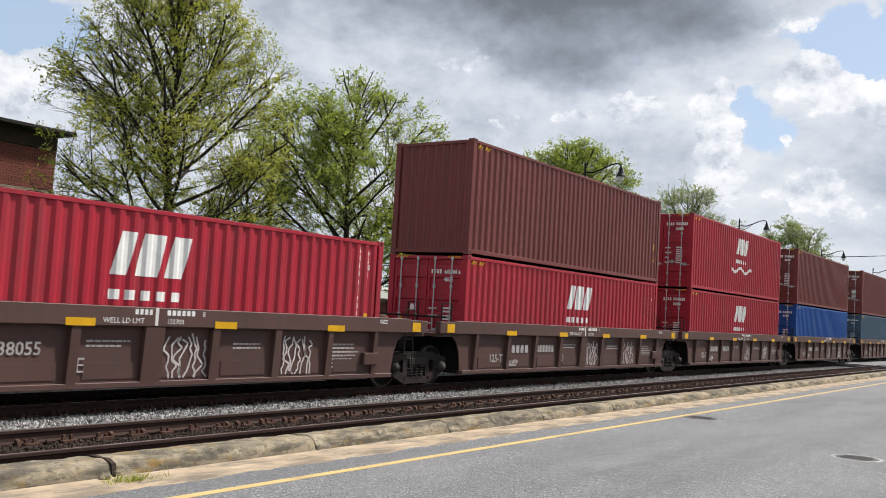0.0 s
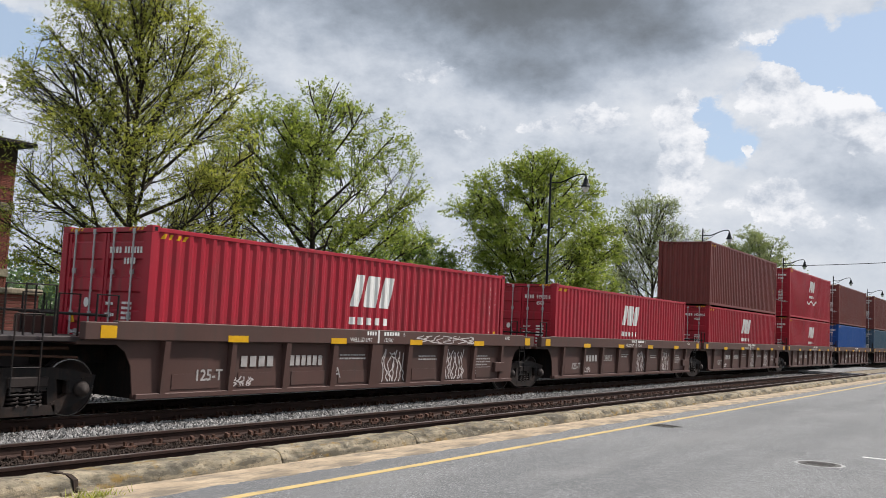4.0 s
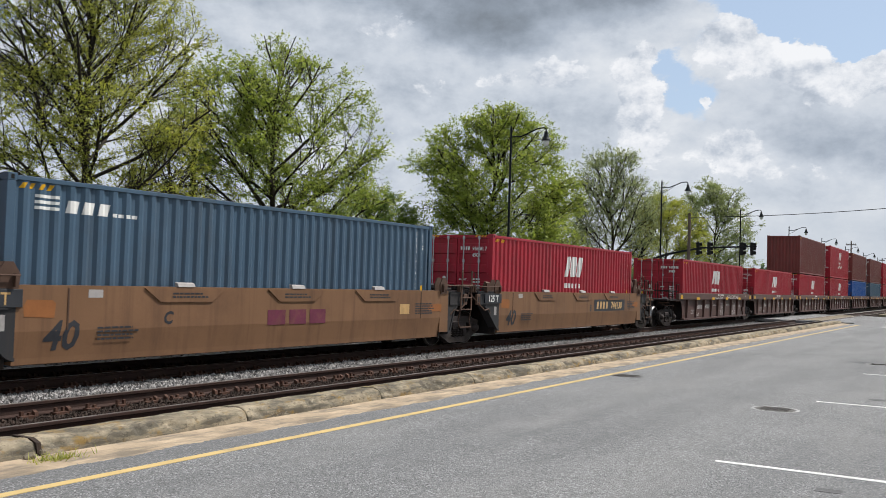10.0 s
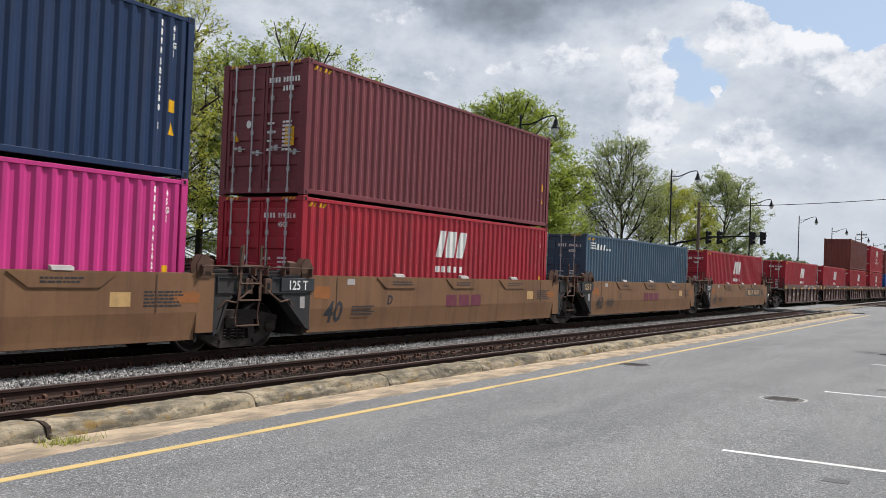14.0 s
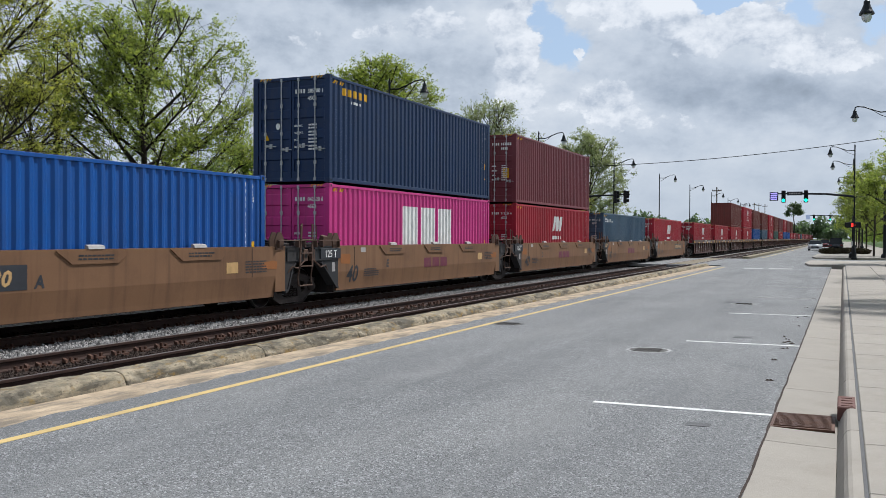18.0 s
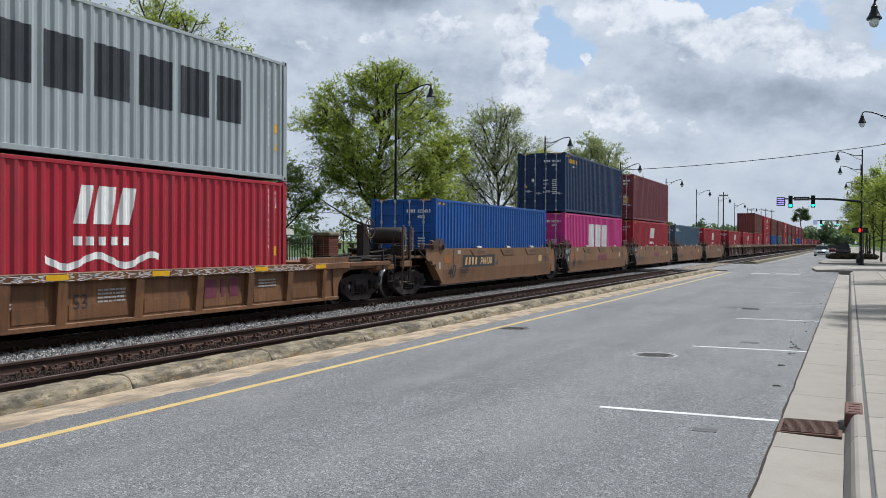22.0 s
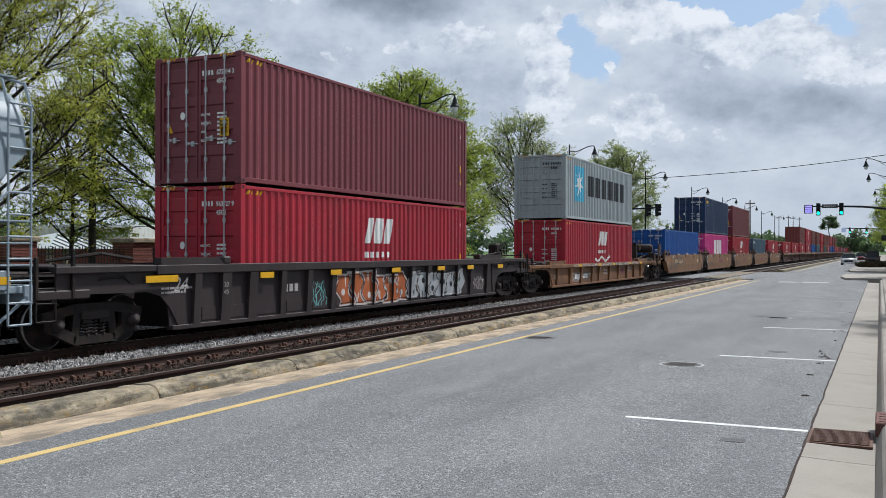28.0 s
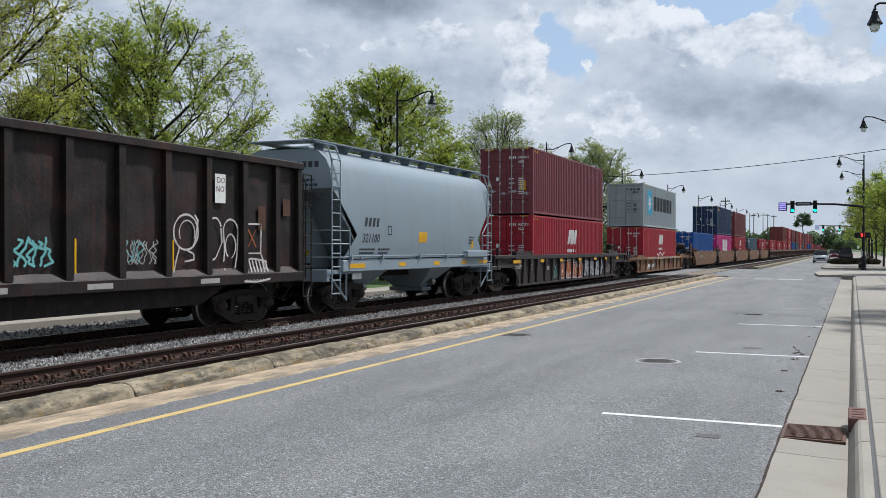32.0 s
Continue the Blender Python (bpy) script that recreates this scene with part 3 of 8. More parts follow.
def door_leaf():
    """From its hinge at x = 0 to x = 1.06, outside towards -y."""
    bm = BM()
    zs = [(0.13, 0.012), (0.30, 0.012), (0.33, 0.045), (0.62, 0.045), (0.65, 0.012), (0.86, 0.012), (0.89, 0.045), (1.18, 0.045),
          (1.21, 0.012), (1.42, 0.012), (1.45, 0.045), (1.74, 0.045), (1.77, 0.012), (1.98, 0.012), (2.01, 0.045), (2.30, 0.045),
          (2.33, 0.012), (2.60, 0.012), (2.63, 0.03), (2.77, 0.012)]
    a = [bm.verts.new((0.09, y, z)) for z, y in zs]
    b = [bm.verts.new((0.99, y, z)) for z, y in zs]
    for i in range(len(zs) - 1):
        bm.faces.new((a[i], b[i], b[i + 1], a[i + 1]))
    # upright edges of the leaf run on from the panel
    for col, x0, x1 in ((a, 0.09, 0.02), (b, 0.99, 1.055)):
        lip = [bm.verts.new((x0, 0.004, v.co.z)) for v in col]
        out = [bm.verts.new((x1, 0.004, v.co.z)) for v in col]
        back = [bm.verts.new((x1, 0.07, v.co.z)) for v in col]
        for r, q in ((col, lip), (lip, out), (out, back)):
            for i in range(len(zs) - 1):
                bm.faces.new((r[i], q[i], q[i + 1], r[i + 1]))
    bmesh.ops.recalc_face_normals(bm, faces=bm.faces[:])
    return bm


def lock_rod():
    bm = BM()
    tube(bm, [(0, -0.022, 0.06), (0, -0.022, 2.84)], 0.017, 6)
    for z in (0.10, 0.55, 1.35, 2.1, 2.80):
        box(bm, -0.035, 0.035, -0.03, 0.004, z - 0.045, z + 0.045)
    return bm


def lock_handle():
    bm = BM()
    tube(bm, [(0.0, -0.035, 0.0), (0.34, -0.045, -0.02)], 0.012, 5)
    box(bm, 0.12, 0.2, -0.03, 0.004, -0.07, 0.05)
    box(bm, 0.02, 0.08, -0.04, 0.004, -0.03, 0.03)
    return bm


def fitting():
    bm = BM()
    box(bm, -0.085, 0.085, -0.085, 0.085, -0.06, 0.06, 0.008)
    return bm


def hazard():
    """Slanting yellow and black bars along the header over a door."""
    bm = BM()
    for k in range(4):
        vs = [bm.verts.new(p) for p in ((k * 0.10, 0, 0), (k * 0.10 + 0.05, 0, 0), (k * 0.10 + 0.10, 0, 0.06), (k * 0.10 + 0.05, 0, 0.06))]
        bm.faces.new(vs)
    return bm


def bars(rows, u0, v0, pitch, h, rng, gap=0.02):
    """Unreadable small print as plain bars: rows of total widths."""
    out = []
    for i, w in enumerate(rows):
        u = u0
        while u < u0 + w:
            k = min(rng.uniform(0.05, 0.14), u0 + w - u)
            out.append(rect(u, v0 - i * pitch, k, h))
            u += k + gap
    return out


NUMBERS = {3: "642884 6", 11: "042620 6", 12: "585780 1", 13: "422843 5", 14: "642505 0", 16: "963727 9", 17: "672014 3", 5: "919233 6", 7: "916081 7", 8: "494131 2", 9: "919251 6"}


def container(paint, doors=True, label="", marks="", caution=True, rods="zinc", seed=0):
    """A forty-foot high-cube box: its rear bottom edge at the origin, length along +y."""
    c = thing("shipping_container", label, "shipping container")
    part("side_wall", shared("side_wall", wall_side, paint), None, c)
    part("side_wall", shared("side_wall", wall_side, paint), None, c, at=pose(0, 12.192, 0, 0, 0, 180))
    part("roof", shared("container_roof", roof_sheet, paint), None, c)

    def frame_bars(key, x0, x1, y0, y1, z0, z1):
        part(key, shared(f"{key}{x0}{y0}{z0}", lambda: box(BM(), x0, x1, y0, y1, z0, z1, 0.006), paint), None, c)

    for s in (-1, 1):
        for y0, y1 in ((0.0, 0.15), (12.042, 12.192)):
            frame_bars("corner_post", *sorted((s * 1.216, s * 1.06)), y0, y1, 0.118, 2.778)
        frame_bars("bottom_rail", *sorted((s * 1.213, s * 1.10)), 0.17, 12.02, 0.035, 0.135)
        frame_bars("top_rail", *sorted((s * 1.213, s * 1.13)), 0.17, 12.02, 2.795, 2.868)
        for y in (0.086, 12.106):
            for z in (0.059, 2.837):
                part("corner_fitting", shared("corner_fitting", fitting, paint), None, c, at=pose(s * 1.134, y, z))
                bmh = shared("fitting_slot", lambda: box(BM(), -0.002, 0.002, -0.03, 0.03, -0.035, 0.035), "black")
                part("fitting_slot", bmh, None, c, at=pose(s * 1.2195, y, z))
    for y0, y1 in ((0.0, 0.12), (12.07, 12.19)):
        frame_bars("header", -1.05, 1.05, y0, y1, 2.785, 2.868)
        frame_bars("sill", -1.05, 1.05, y0, y1, 0.035, 0.13)
    part("floor", shared("container_floor", lambda: box(BM(), -1.1, 1.1, 0.1, 12.1, 0.09, 0.125), "steel_dark"), None, c)
    ends = [pose(0, 0, 0), pose(0, 12.192, 0, 0, 0, 180)]
    if not doors:
        ends.reverse()
    end = ends[0]
    part("end_wall", shared("end_wall", wall_end, paint), None, c, at=ends[1])
    for s in (-1, 1):
        leaf = part("door", shared("door", door_leaf, paint), None, c, at=end @ pose(-1.06, 0.02, 0) if s < 0 else end @ pose(0.002, 0.02, 0))
        for x in (0.24, 0.76):
            part("locking_rod", shared("locking_rod", lock_rod, rods), None, leaf, at=pose(x, 0, 0))
        for x, z in ((0.24, 1.02), (0.76, 0.92)):
            part("handle", shared("handle", lock_handle, rods), None, leaf, at=pose(x, 0, z) if s > 0 else pose(x + 0.02, 0, z))
    rng = random.Random(seed)

    def end_paint(name, polys, mat, label=""):
        ob = part(name, flat_decal(polys, lambda u, v: (u, 0.016, v)), mat, c, label, at=end)
        return tagged(ob, label, kind="stuff") if name.endswith(("print", "bar", "heading")) else ob

    for u in (-1.0, 0.62):
        part("hazard_stripe", shared("hazard_stripe", hazard, "yellow"), None, c, at=end @ pose(u, -0.004, 2.81))
    # number panels and small print on the doors
    ink = "white" if rods == "zinc" else "charcoal"
    num = NUMBERS[seed] if seed in NUMBERS else ""
    end_paint("owner_bar", [rect(0.13 + 0.085 * k, 2.42, 0.055, 0.11) for k in range(4)], ink)
    if num:
        end_paint("box_number", shifted(text_tris(num, 0.11, 0.0, 0.004), 0.53, 2.42, 0.85), ink, "stencilled box number")
        end_paint("size_code", shifted(text_tris("45G1", 0.11, 0.0, 0.004), 0.53, 2.23, 0.85), ink)
        for k, w in enumerate(("MAX.WT.", "TARE WT.", "NET", "CU.CAP.")):
            end_paint("weight_heading", shifted(text_tris(w, 0.055, 0.0, 0.003), 0.10, 1.52 - 0.19 * k, 0.85), ink)
            end_paint("small_print", bars((0.26, 0.26), 0.55, 1.54 - 0.19 * k, 0.085, 0.045, rng, 0.012), ink)
    else:
        end_paint("number_bar", [rect(0.53 + 0.08 * k, 2.42, 0.05, 0.11) for k in range(6)], ink, "white stencilled number bars")
        end_paint("size_bar", [rect(0.53 + 0.08 * k, 2.23, 0.05, 0.11) for k in range(4)], ink)
        end_paint("small_print", bars((0.20, 0.24, 0.16, 0.20), 0.12, 1.52, 0.19, 0.05, rng, 0.012) + bars((0.26,) * 8, 0.55, 1.54, 0.085, 0.045, rng, 0.012), ink, "rows of small print")
    if caution:
        end_paint("caution_label", [rect(0.62, 1.05, 0.26, 0.40)], "yellow", "yellow height caution label")
        end_paint("label_print", [rect(0.65, 1.05 + 0.08 * k, 0.20, 0.035) for k in (1, 2, 3, 4)], "black")
    if marks:
        end_paint("warning_triangle", [[(-0.86, 1.18), (-0.70, 1.18), (-0.78, 1.36)]], "yellow", "yellow warning triangle")
        end_paint("door_emblem", [[(-0.42 + 0.07 * math.cos(k), 1.55 + 0.09 * math.sin(k)) for k in [q * math.pi / 5 for q in range(10)]]], "white")
    # number running down the far end of the long side
    side = [rect(11.43, 2.60 - 0.16 * k, 0.06, 0.11) for k in range(4)]
    for k, ch in enumerate(num):
        side += shifted(text_tris(ch, 0.11, 0.0, 0.006), 11.42, 1.92 - 0.16 * k) if ch != " " else []
    for k, ch in enumerate("45G1" if num else ""):
        side += shifted(text_tris(ch, 0.11, 0.0, 0.006), 11.70, 2.56 - 0.15 * k)
    if not num:
        side += [rect(11.43, 1.92 - 0.16 * k, 0.06, 0.11) for k in range(8)] + [rect(11.70, 2.5 - 0.16 * k, 0.06, 0.10) for k in range(4)]
    tagged(part("side_number", draped(side), "white", c), "white number running downwards", kind="stuff")
    part("side_warning", draped([rect(11.66, 1.12, 0.16, 0.22), [(11.66, 0.72), (11.84, 0.72), (11.75, 0.95)]]), "yellow", c, "yellow warning stickers")
    part("hazard_stripe", draped([rect(0.22 + 0.16 * k, 2.68, 0.07, 0.09, 0.6) for k in range(4)]), "yellow", c)
    return c


def badge(c, z=0.0, wave=False, y=5.45):
    """The white emblem of three slanting blocks over a row of small ones."""
    lean = 0.22
    big = [rect(y, 1.76 + z, 0.30, 0.70, lean), rect(y + 0.45, 1.76 + z, 0.44, 0.70, lean), rect(y + 1.04, 1.76 + z, 0.36, 0.70, lean)]
    for q in big:
        part("emblem_block", draped([q]), "white", c, "white slanting emblem block")
    for k in range(5):
        part("emblem_bar", draped([rect(y + 0.30 * k, 1.37 + z, 0.19, 0.16)]), "white", c)
    if wave:
        pts = [(y - 0.65 + 0.12 * k, 1.02 + z + 0.10 * math.sin(k * 0.52 + 2.6)) for k in range(25)]
        part("emblem_wave", draped([[a, b, (b[0], b[1] + 0.13), (a[0], a[1] + 0.13)] for a, b in zip(pts, pts[1:])]), "white", c, "white wave stripe")


# ---- trucks ----
def side_frame_mesh():
    bm = BM()
    # frame drawn as bars so that its windows are open
    def bar(a, b, w, t=0.07):
        a, b = Vector((0, *a)), Vector((0, *b))
        d = (b - a).normalized()
        n = Vector((0, -d.z, d.y)) * w
        prism(bm, [(p.y, p.z) for p in (a - n, b - n, b + n, a + n)], "x", -t, t)
    for e in (-1, 1):
        bar((e * 1.16, 0.585), (e * 0.42, 0.715), 0.085, 0.065)
        bar((e * 1.08, 0.45), (e * 0.44, 0.165), 0.095, 0.07)
        bar((e * 0.46, 0.13), (e * 0.37, 0.76), 0.085, 0.06)
        bar((e * 1.02, 0.36), (e * 1.02, 0.64), 0.10, 0.075)
        bar((e * 0.30, 0.47), (e * 0.10, 0.47), 0.03, 0.09)
    bar((-0.44, 0.715), (0.44, 0.715), 0.08)
    bar((-0.48, 0.15), (0.48, 0.15), 0.075)
    for s in (-1, 1):
        box(bm, -0.08, 0.08, s * 0.89 - 0.22, s * 0.89 + 0.22, 0.36, 0.62, 0.03)
    return bm


def springs_mesh():
    bm = BM()
    for y in (-0.19, 0.0, 0.19):
        pts = [(0.085 * math.cos(k * 1.1), y + 0.085 * math.sin(k * 1.1), 0.22 + 0.0105 * k) for k in range(27)]
        tube(bm, pts, 0.017, 5)
    box(bm, -0.10, 0.10, -0.33, 0.33, 0.50, 0.66, 0.02)
    return bm


def bearing_mesh():
    return lathe(BM(), [(0.0, 0.0), (0.11, 0.0), (0.12, 0.03), (0.12, 0.10), (0.09, 0.12), (0.085, 0.15), (0.0, 0.16)], 14, "x")


def wheelset_mesh():
    bm = BM()
    tube(bm, [(-1.05, 0, 0), (1.05, 0, 0)], 0.075, 10)
    for s in (-1, 1):
        prof = [(0.075, 0.60), (0.12, 0.62), (0.14, 0.66), (0.38, 0.70), (0.425, 0.69), (0.50, 0.675), (0.50, 0.70), (0.457, 0.715), (0.452, 0.80),
                (0.41, 0.80), (0.37, 0.745), (0.16, 0.775), (0.14, 0.80), (0.075, 0.80)]
        lathe(bm, [(r, s * x) for r, x in (prof if s > 0 else prof)], 28, "x")
    return bm


def tread_mesh(s):
    bm = BM()
    if s:
        rings = [[bm.verts.new((s * x, r * math.cos(2 * math.pi * k / 28), r * math.sin(2 * math.pi * k / 28))) for k in range(28)]
                 for r, x in ((0.438, 0.8015), (0.4585, 0.8015), (0.4585, 0.72))]
        for a, b in zip(rings, rings[1:]):
            for k in range(28):
                bm.faces.new((a[k], a[(k + 1) % 28], b[(k + 1) % 28], b[k]))
    return bm


WHEELS = []
WHEEL_R = 0.457


def truck(car, y, mat="steel_dark", cap="steel_rust"):
    for s in (-1, 1):
        fr = part("side_frame", shared("side_frame" + mat, side_frame_mesh, mat), None, car, at=pose(s * 1.0, y, 0, 0, 0, 0))
        part("spring_nest", shared("spring_nest", springs_mesh, "truck_brown"), None, fr)
        for k in (-0.89, 0.89):
            part("bearing_cap", shared("bearing_cap", bearing_mesh, "truck_brown", True), None, fr,
                 at=pose(0.06, k, 0.457) if s > 0 else pose(-0.06, k, 0.457, 0, 0, 180))
    part("bolster", shared("bolster", lambda: box(BM(), -1.05, 1.05, -0.2, 0.2, 0.52, 0.76, 0.03), mat), None, car, at=pose(0, y, 0))
    for k in (-0.89, 0.89):
        w = part("wheelset", shared("wheelset", wheelset_mesh, "wheel", True), None, car, at=pose(0, y + k, WHEEL_R))
        for s in (-1, 1):
            part("tread", shared(f"tread{s}", lambda: tread_mesh(s), "tread", True), None, w, "polished rim")
        WHEELS.append((w, y + k))


def coupler(car, y, sign):
    bm = BM()
    box(bm, -0.12, 0.12, *sorted((y, y + sign * 0.55)), 0.72, 0.98, 0.03)
    box(bm, -0.17, 0.14, *sorted((y + sign * 0.5, y + sign * 0.78)), 0.68, 1.02, 0.05)
    part("coupler", bm, "steel_rust", car)
    bm = BM()
    tube(bm, [(0.35, y, 0.75), (0.33, y + sign * 0.35, 0.42), (0.2, y + sign * 0.7, 0.5)], 0.025, 6)
    part("brake_hose", bm, "black", car)


def ladder(car, x, y0, y1, z0, z1, mat, n=4, r=0.014, axis="y"):
    bm = BM()
    def put(a, z):
        return (x, a, z) if axis == "y" else (a, x, z)
    for a in (y0, y1):
        tube(bm, [put(a, z0), put(a, z1)], r, 5)
    for i in range(n):
        z = z0 + (z1 - z0) * i / max(1, n - 1)
        tube(bm, [put(y0, z), put(y1, z)], r, 5)
    part("ladder", bm, mat, car)


def side_paint(car, name, polys, mat, x, label=""):
    return part(name, flat_decal(polys, lambda u, v: (x, u, v)), mat, car, label)


def scribble(rng, u, v, w, h, n=9, thick=0.02):
    """Sprayed strokes without meaning."""
    out = []
    for k in range(n):
        a = u + w * (k + 0.2) / n
        pts = [(a + rng.uniform(-0.5, 0.9) * w / n + 0.4 * w / n * math.sin(q * 0.9 + k), v + h * (0.05 + 0.9 * q / 7) * rng.uniform(0.85, 1.0)) for q in range(8)]
        for p, q in zip(pts, pts[1:]):
            d = math.hypot(q[0] - p[0], q[1] - p[1]) or 1
            nx, ny = -(q[1] - p[1]) / d * thick, (q[0] - p[0]) / d * thick
            out.append([(p[0] - nx, p[1] - ny), (q[0] - nx, q[1] - ny), (q[0] + nx, q[1] + ny), (p[0] + nx, p[1] + ny)])
    return out


def end_gear(car, y, sign, mat, high=1.5):
    """Deck, handrails, steps and brake rods at an end of a well car, from y outwards."""
    y1 = y + sign * 1.45
    lo, hi = sorted((y, y1))
    bm = BM()
    box(bm, -1.30, 1.30, lo, hi, high - 0.30, high - 0.22, 0.01)
    box(bm, -0.35, 0.35, lo, hi, high - 0.75, high - 0.30, 0.02)
    part("end_deck", bm, mat, car)
    bm = BM()
    for x in (1.22, 0.7, -0.4, -1.1):
        tube(bm, [(x, y + sign * 0.5, high - 0.25), (x, y + sign * 0.5, high + 0.55), (x, y + sign * 1.0, high + 0.55), (x, y + sign * 1.0, high - 0.25)], 0.018, 6)
    tube(bm, [(1.22, y + sign * 0.75, high + 0.15), (-1.1, y + sign * 0.75, high + 0.15)], 0.018, 6)
    part("handrail", bm, "steel_dark", car)
    ladder(car, 1.33, y + sign * 0.75, y + sign * 1.2, 0.42, high + 0.1, "steel_dark", 4)
    bm = BM()
    tube(bm, [(0.9, y, high - 0.42), (0.9, y1, high - 0.42)], 0.03, 6)
    tube(bm, [(1.15, y, high - 0.55), (1.05, y1, high - 0.50)], 0.02, 6)
    part("brake_rod", bm, "steel_rust", car)


# ---- well cars with ribbed sides ----
def ribbed_car(label, paint, y_lo, y_hi, top, chord, posts, trucks, seed, web_z=0.25, reflect=(), frame_end=(True, True)):
    """y_lo..y_hi is the deep well; the deck runs on over the trucks at both ends."""
    car = thing("well_car", label, "railway wagon")
    rng = random.Random(seed)
    for s in (-1, 1):
        x0, x1 = sorted((s * 1.28, s * 1.43))
        part("top_chord", box(BM(), x0, x1, y_lo - 0.6, y_hi + 0.6, top - chord, top, 0.012), paint, car)
        bm = BM()
        rise = top - chord - web_z
        left = [(y_lo - 0.75, top - chord), (y_lo - 0.52, web_z + rise * 0.93), (y_lo - 0.33, web_z + rise * 0.80), (y_lo - 0.2, web_z + rise * 0.55), (y_lo - 0.12, web_z)]
        prism(bm, left + [(y_lo + y_hi - a, b) for a, b in left[::-1]], "x", s * 1.30, s * 1.275)
        part("side_web", bm, paint, car)
        part("bottom_chord", box(BM(), *sorted((s * 1.20, s * 1.36)), y_lo - 0.1, y_hi + 0.1, web_z - 0.04, web_z + 0.05, 0.01), paint, car)
        for y, w in posts:
            bm = BM()
            prism(bm, [(s * 1.30, top - chord), (s * 1.42, top - chord), (s * 1.36, web_z + 0.02), (s * 1.30, web_z + 0.02)], "y", y - w / 2, y + w / 2)
            part("side_post", bm, paint, car)
        if s > 0:
            for a, b in zip([p[0] for p in posts], [p[0] for p in posts][1:]):
                bm = BM()
                box(bm, 1.30, 1.312, a + 0.22, b - 0.22, web_z + 0.10, web_z + 0.36)
                part("web_panel", bm, paint, car)
    part("well_floor", box(BM(), -1.2, 1.2, y_lo + 0.3, y_hi - 0.3, web_z - 0.02, web_z + 0.015), "steel_dark", car)
    for y in (y_lo + 0.35, y_hi - 0.35):
        part("bulkhead", box(BM(), -1.27, 1.27, y - 0.03, y + 0.03, web_z, top - chord), "steel_dark", car)
    for y, w, z in reflect:
        part("reflector", box(BM(), 1.43, 1.438, y, y + w, z, z + 0.12), "yellow", car, "yellow reflector plate")
    for y in trucks:
        truck(car, y)
    return car


def brown_unit(seed, first=False, last=False, trucks=(13.85,)):
    posts = [(0.35, 0.12), (1.9, 0.12), (3.35, 0.14), (4.80, 0.16), (6.23, 0.38), (7.52, 0.16), (9.02, 0.16), (10.47, 0.14), (11.9, 0.12)]
    car = ribbed_car("brown ribbed-side well car with sprayed scrawls", "car_brown", -0.1, 12.45, 1.55, 0.31, posts, trucks, seed, 0.31,
                     [(y, 0.5, 1.235) for y in (1.7, 4.59, 7.44, 10.33)])
    rng = random.Random(seed)
    for y, s in ((0.0, -1), (12.4, 1)):
        part("end_platform", box(BM(), -1.3, 1.3, *sorted((y - s * 0.3, y + s * 1.35)), 1.16, 1.24, 0.01), "car_brown", car)
        part("end_beam", box(BM(), 1.28, 1.43, *sorted((y + s * 0.62, y + s * 1.30)), 1.24, 1.52, 0.012), "car_brown", car)
        part("reflector", box(BM(), 1.43, 1.438, *sorted((y + s * 0.72, y + s * 1.02)), 1.27, 1.47), "yellow", car, "orange reflector plate")
        part("centre_beam", box(BM(), -0.4, 0.4, *sorted((y, y + s * 1.5)), 0.8, 1.16, 0.02), "steel_dark", car)
    ladder(car, 1.36, 12.95, 13.25, 0.45, 1.75, "steel_dark", 5)
    bm = BM()
    for x in (1.2, 0.2, -0.8):
        tube(bm, [(x, -0.95, 1.24), (x, -0.95, 1.95), (x, -0.55, 1.95), (x, -0.55, 1.24)], 0.02, 6)
    tube(bm, [(1.2, -0.75, 1.62), (-1.2, -0.75, 1.62)], 0.025, 6)
    part("handrail", bm, "steel_dark", car)
    bm = BM()
    lathe(bm, [(0.0, -0.5), (0.13, -0.5), (0.17, -0.44), (0.17, 0.44), (0.13, 0.5), (0.0, 0.5)], 14, "x", (0.1, 13.2, 1.45))
    part("air_tank", bm, "steel_rust", car, smooth=True)
    x = 1.4325
    side_paint(car, "capacity_mark", [rect(6.19, 1.26, 0.06, 0.28)], "white", x, "white dividing bar")
    side_paint(car, "load_limit", shifted(text_tris("122700", 0.085), 6.42, 1.29) + shifted(text_tris("E", 0.085), 7.16, 1.43) + [rect(6.42 + 0.1 * k, 1.43, 0.07, 0.085) for k in range(6)],
               "white", x, "white load figures")
    side_paint(car, "load_words", shifted(text_tris("WELL LD LMT", 0.09), 5.22, 1.29) + [rect(5.80 + 0.09 * k, 1.43, 0.06, 0.085) for k in range(4)], "white", x)
    side_paint(car, "size_mark", shifted(text_tris("40/20", 0.09), 11.95, 1.42), "white", x)
    side_paint(car, "unit_letter", shifted(text_tris({1: "D", 2: "E", 3: "A"}[seed], 0.24), 4.88, 0.52), "dull_white", 1.3165, "faded unit letter")
    for k in range(4):
        side_paint(car, "owner_bar", [rect(2.17 + 0.23 * k, 0.78, 0.16, 0.20)], "dull_white", 1.3165, "faded owner's mark bar")
    if seed == 2:
        side_paint(car, "car_number", shifted(text_tris("238055", 0.20, 0.0, 0.004), 3.50, 0.79), "dull_white", 1.3165, "faded car number")
    else:
        side_paint(car, "car_number", [rect(3.50 + 0.17 * k, 0.79, 0.12, 0.20) for k in range(6)], "dull_white", 1.3165, "faded car number bars")
    side_paint(car, "capacity_figure", shifted(text_tris("125-T", 0.20, 0.0, 0.006), 1.06, 0.55), "dull_white", 1.3165)
    side_paint(car, "spray_scrawl", scribble(rng, 2.0, 0.42, 0.5, 0.2, 5, 0.012), "spray_pink", 1.3165)
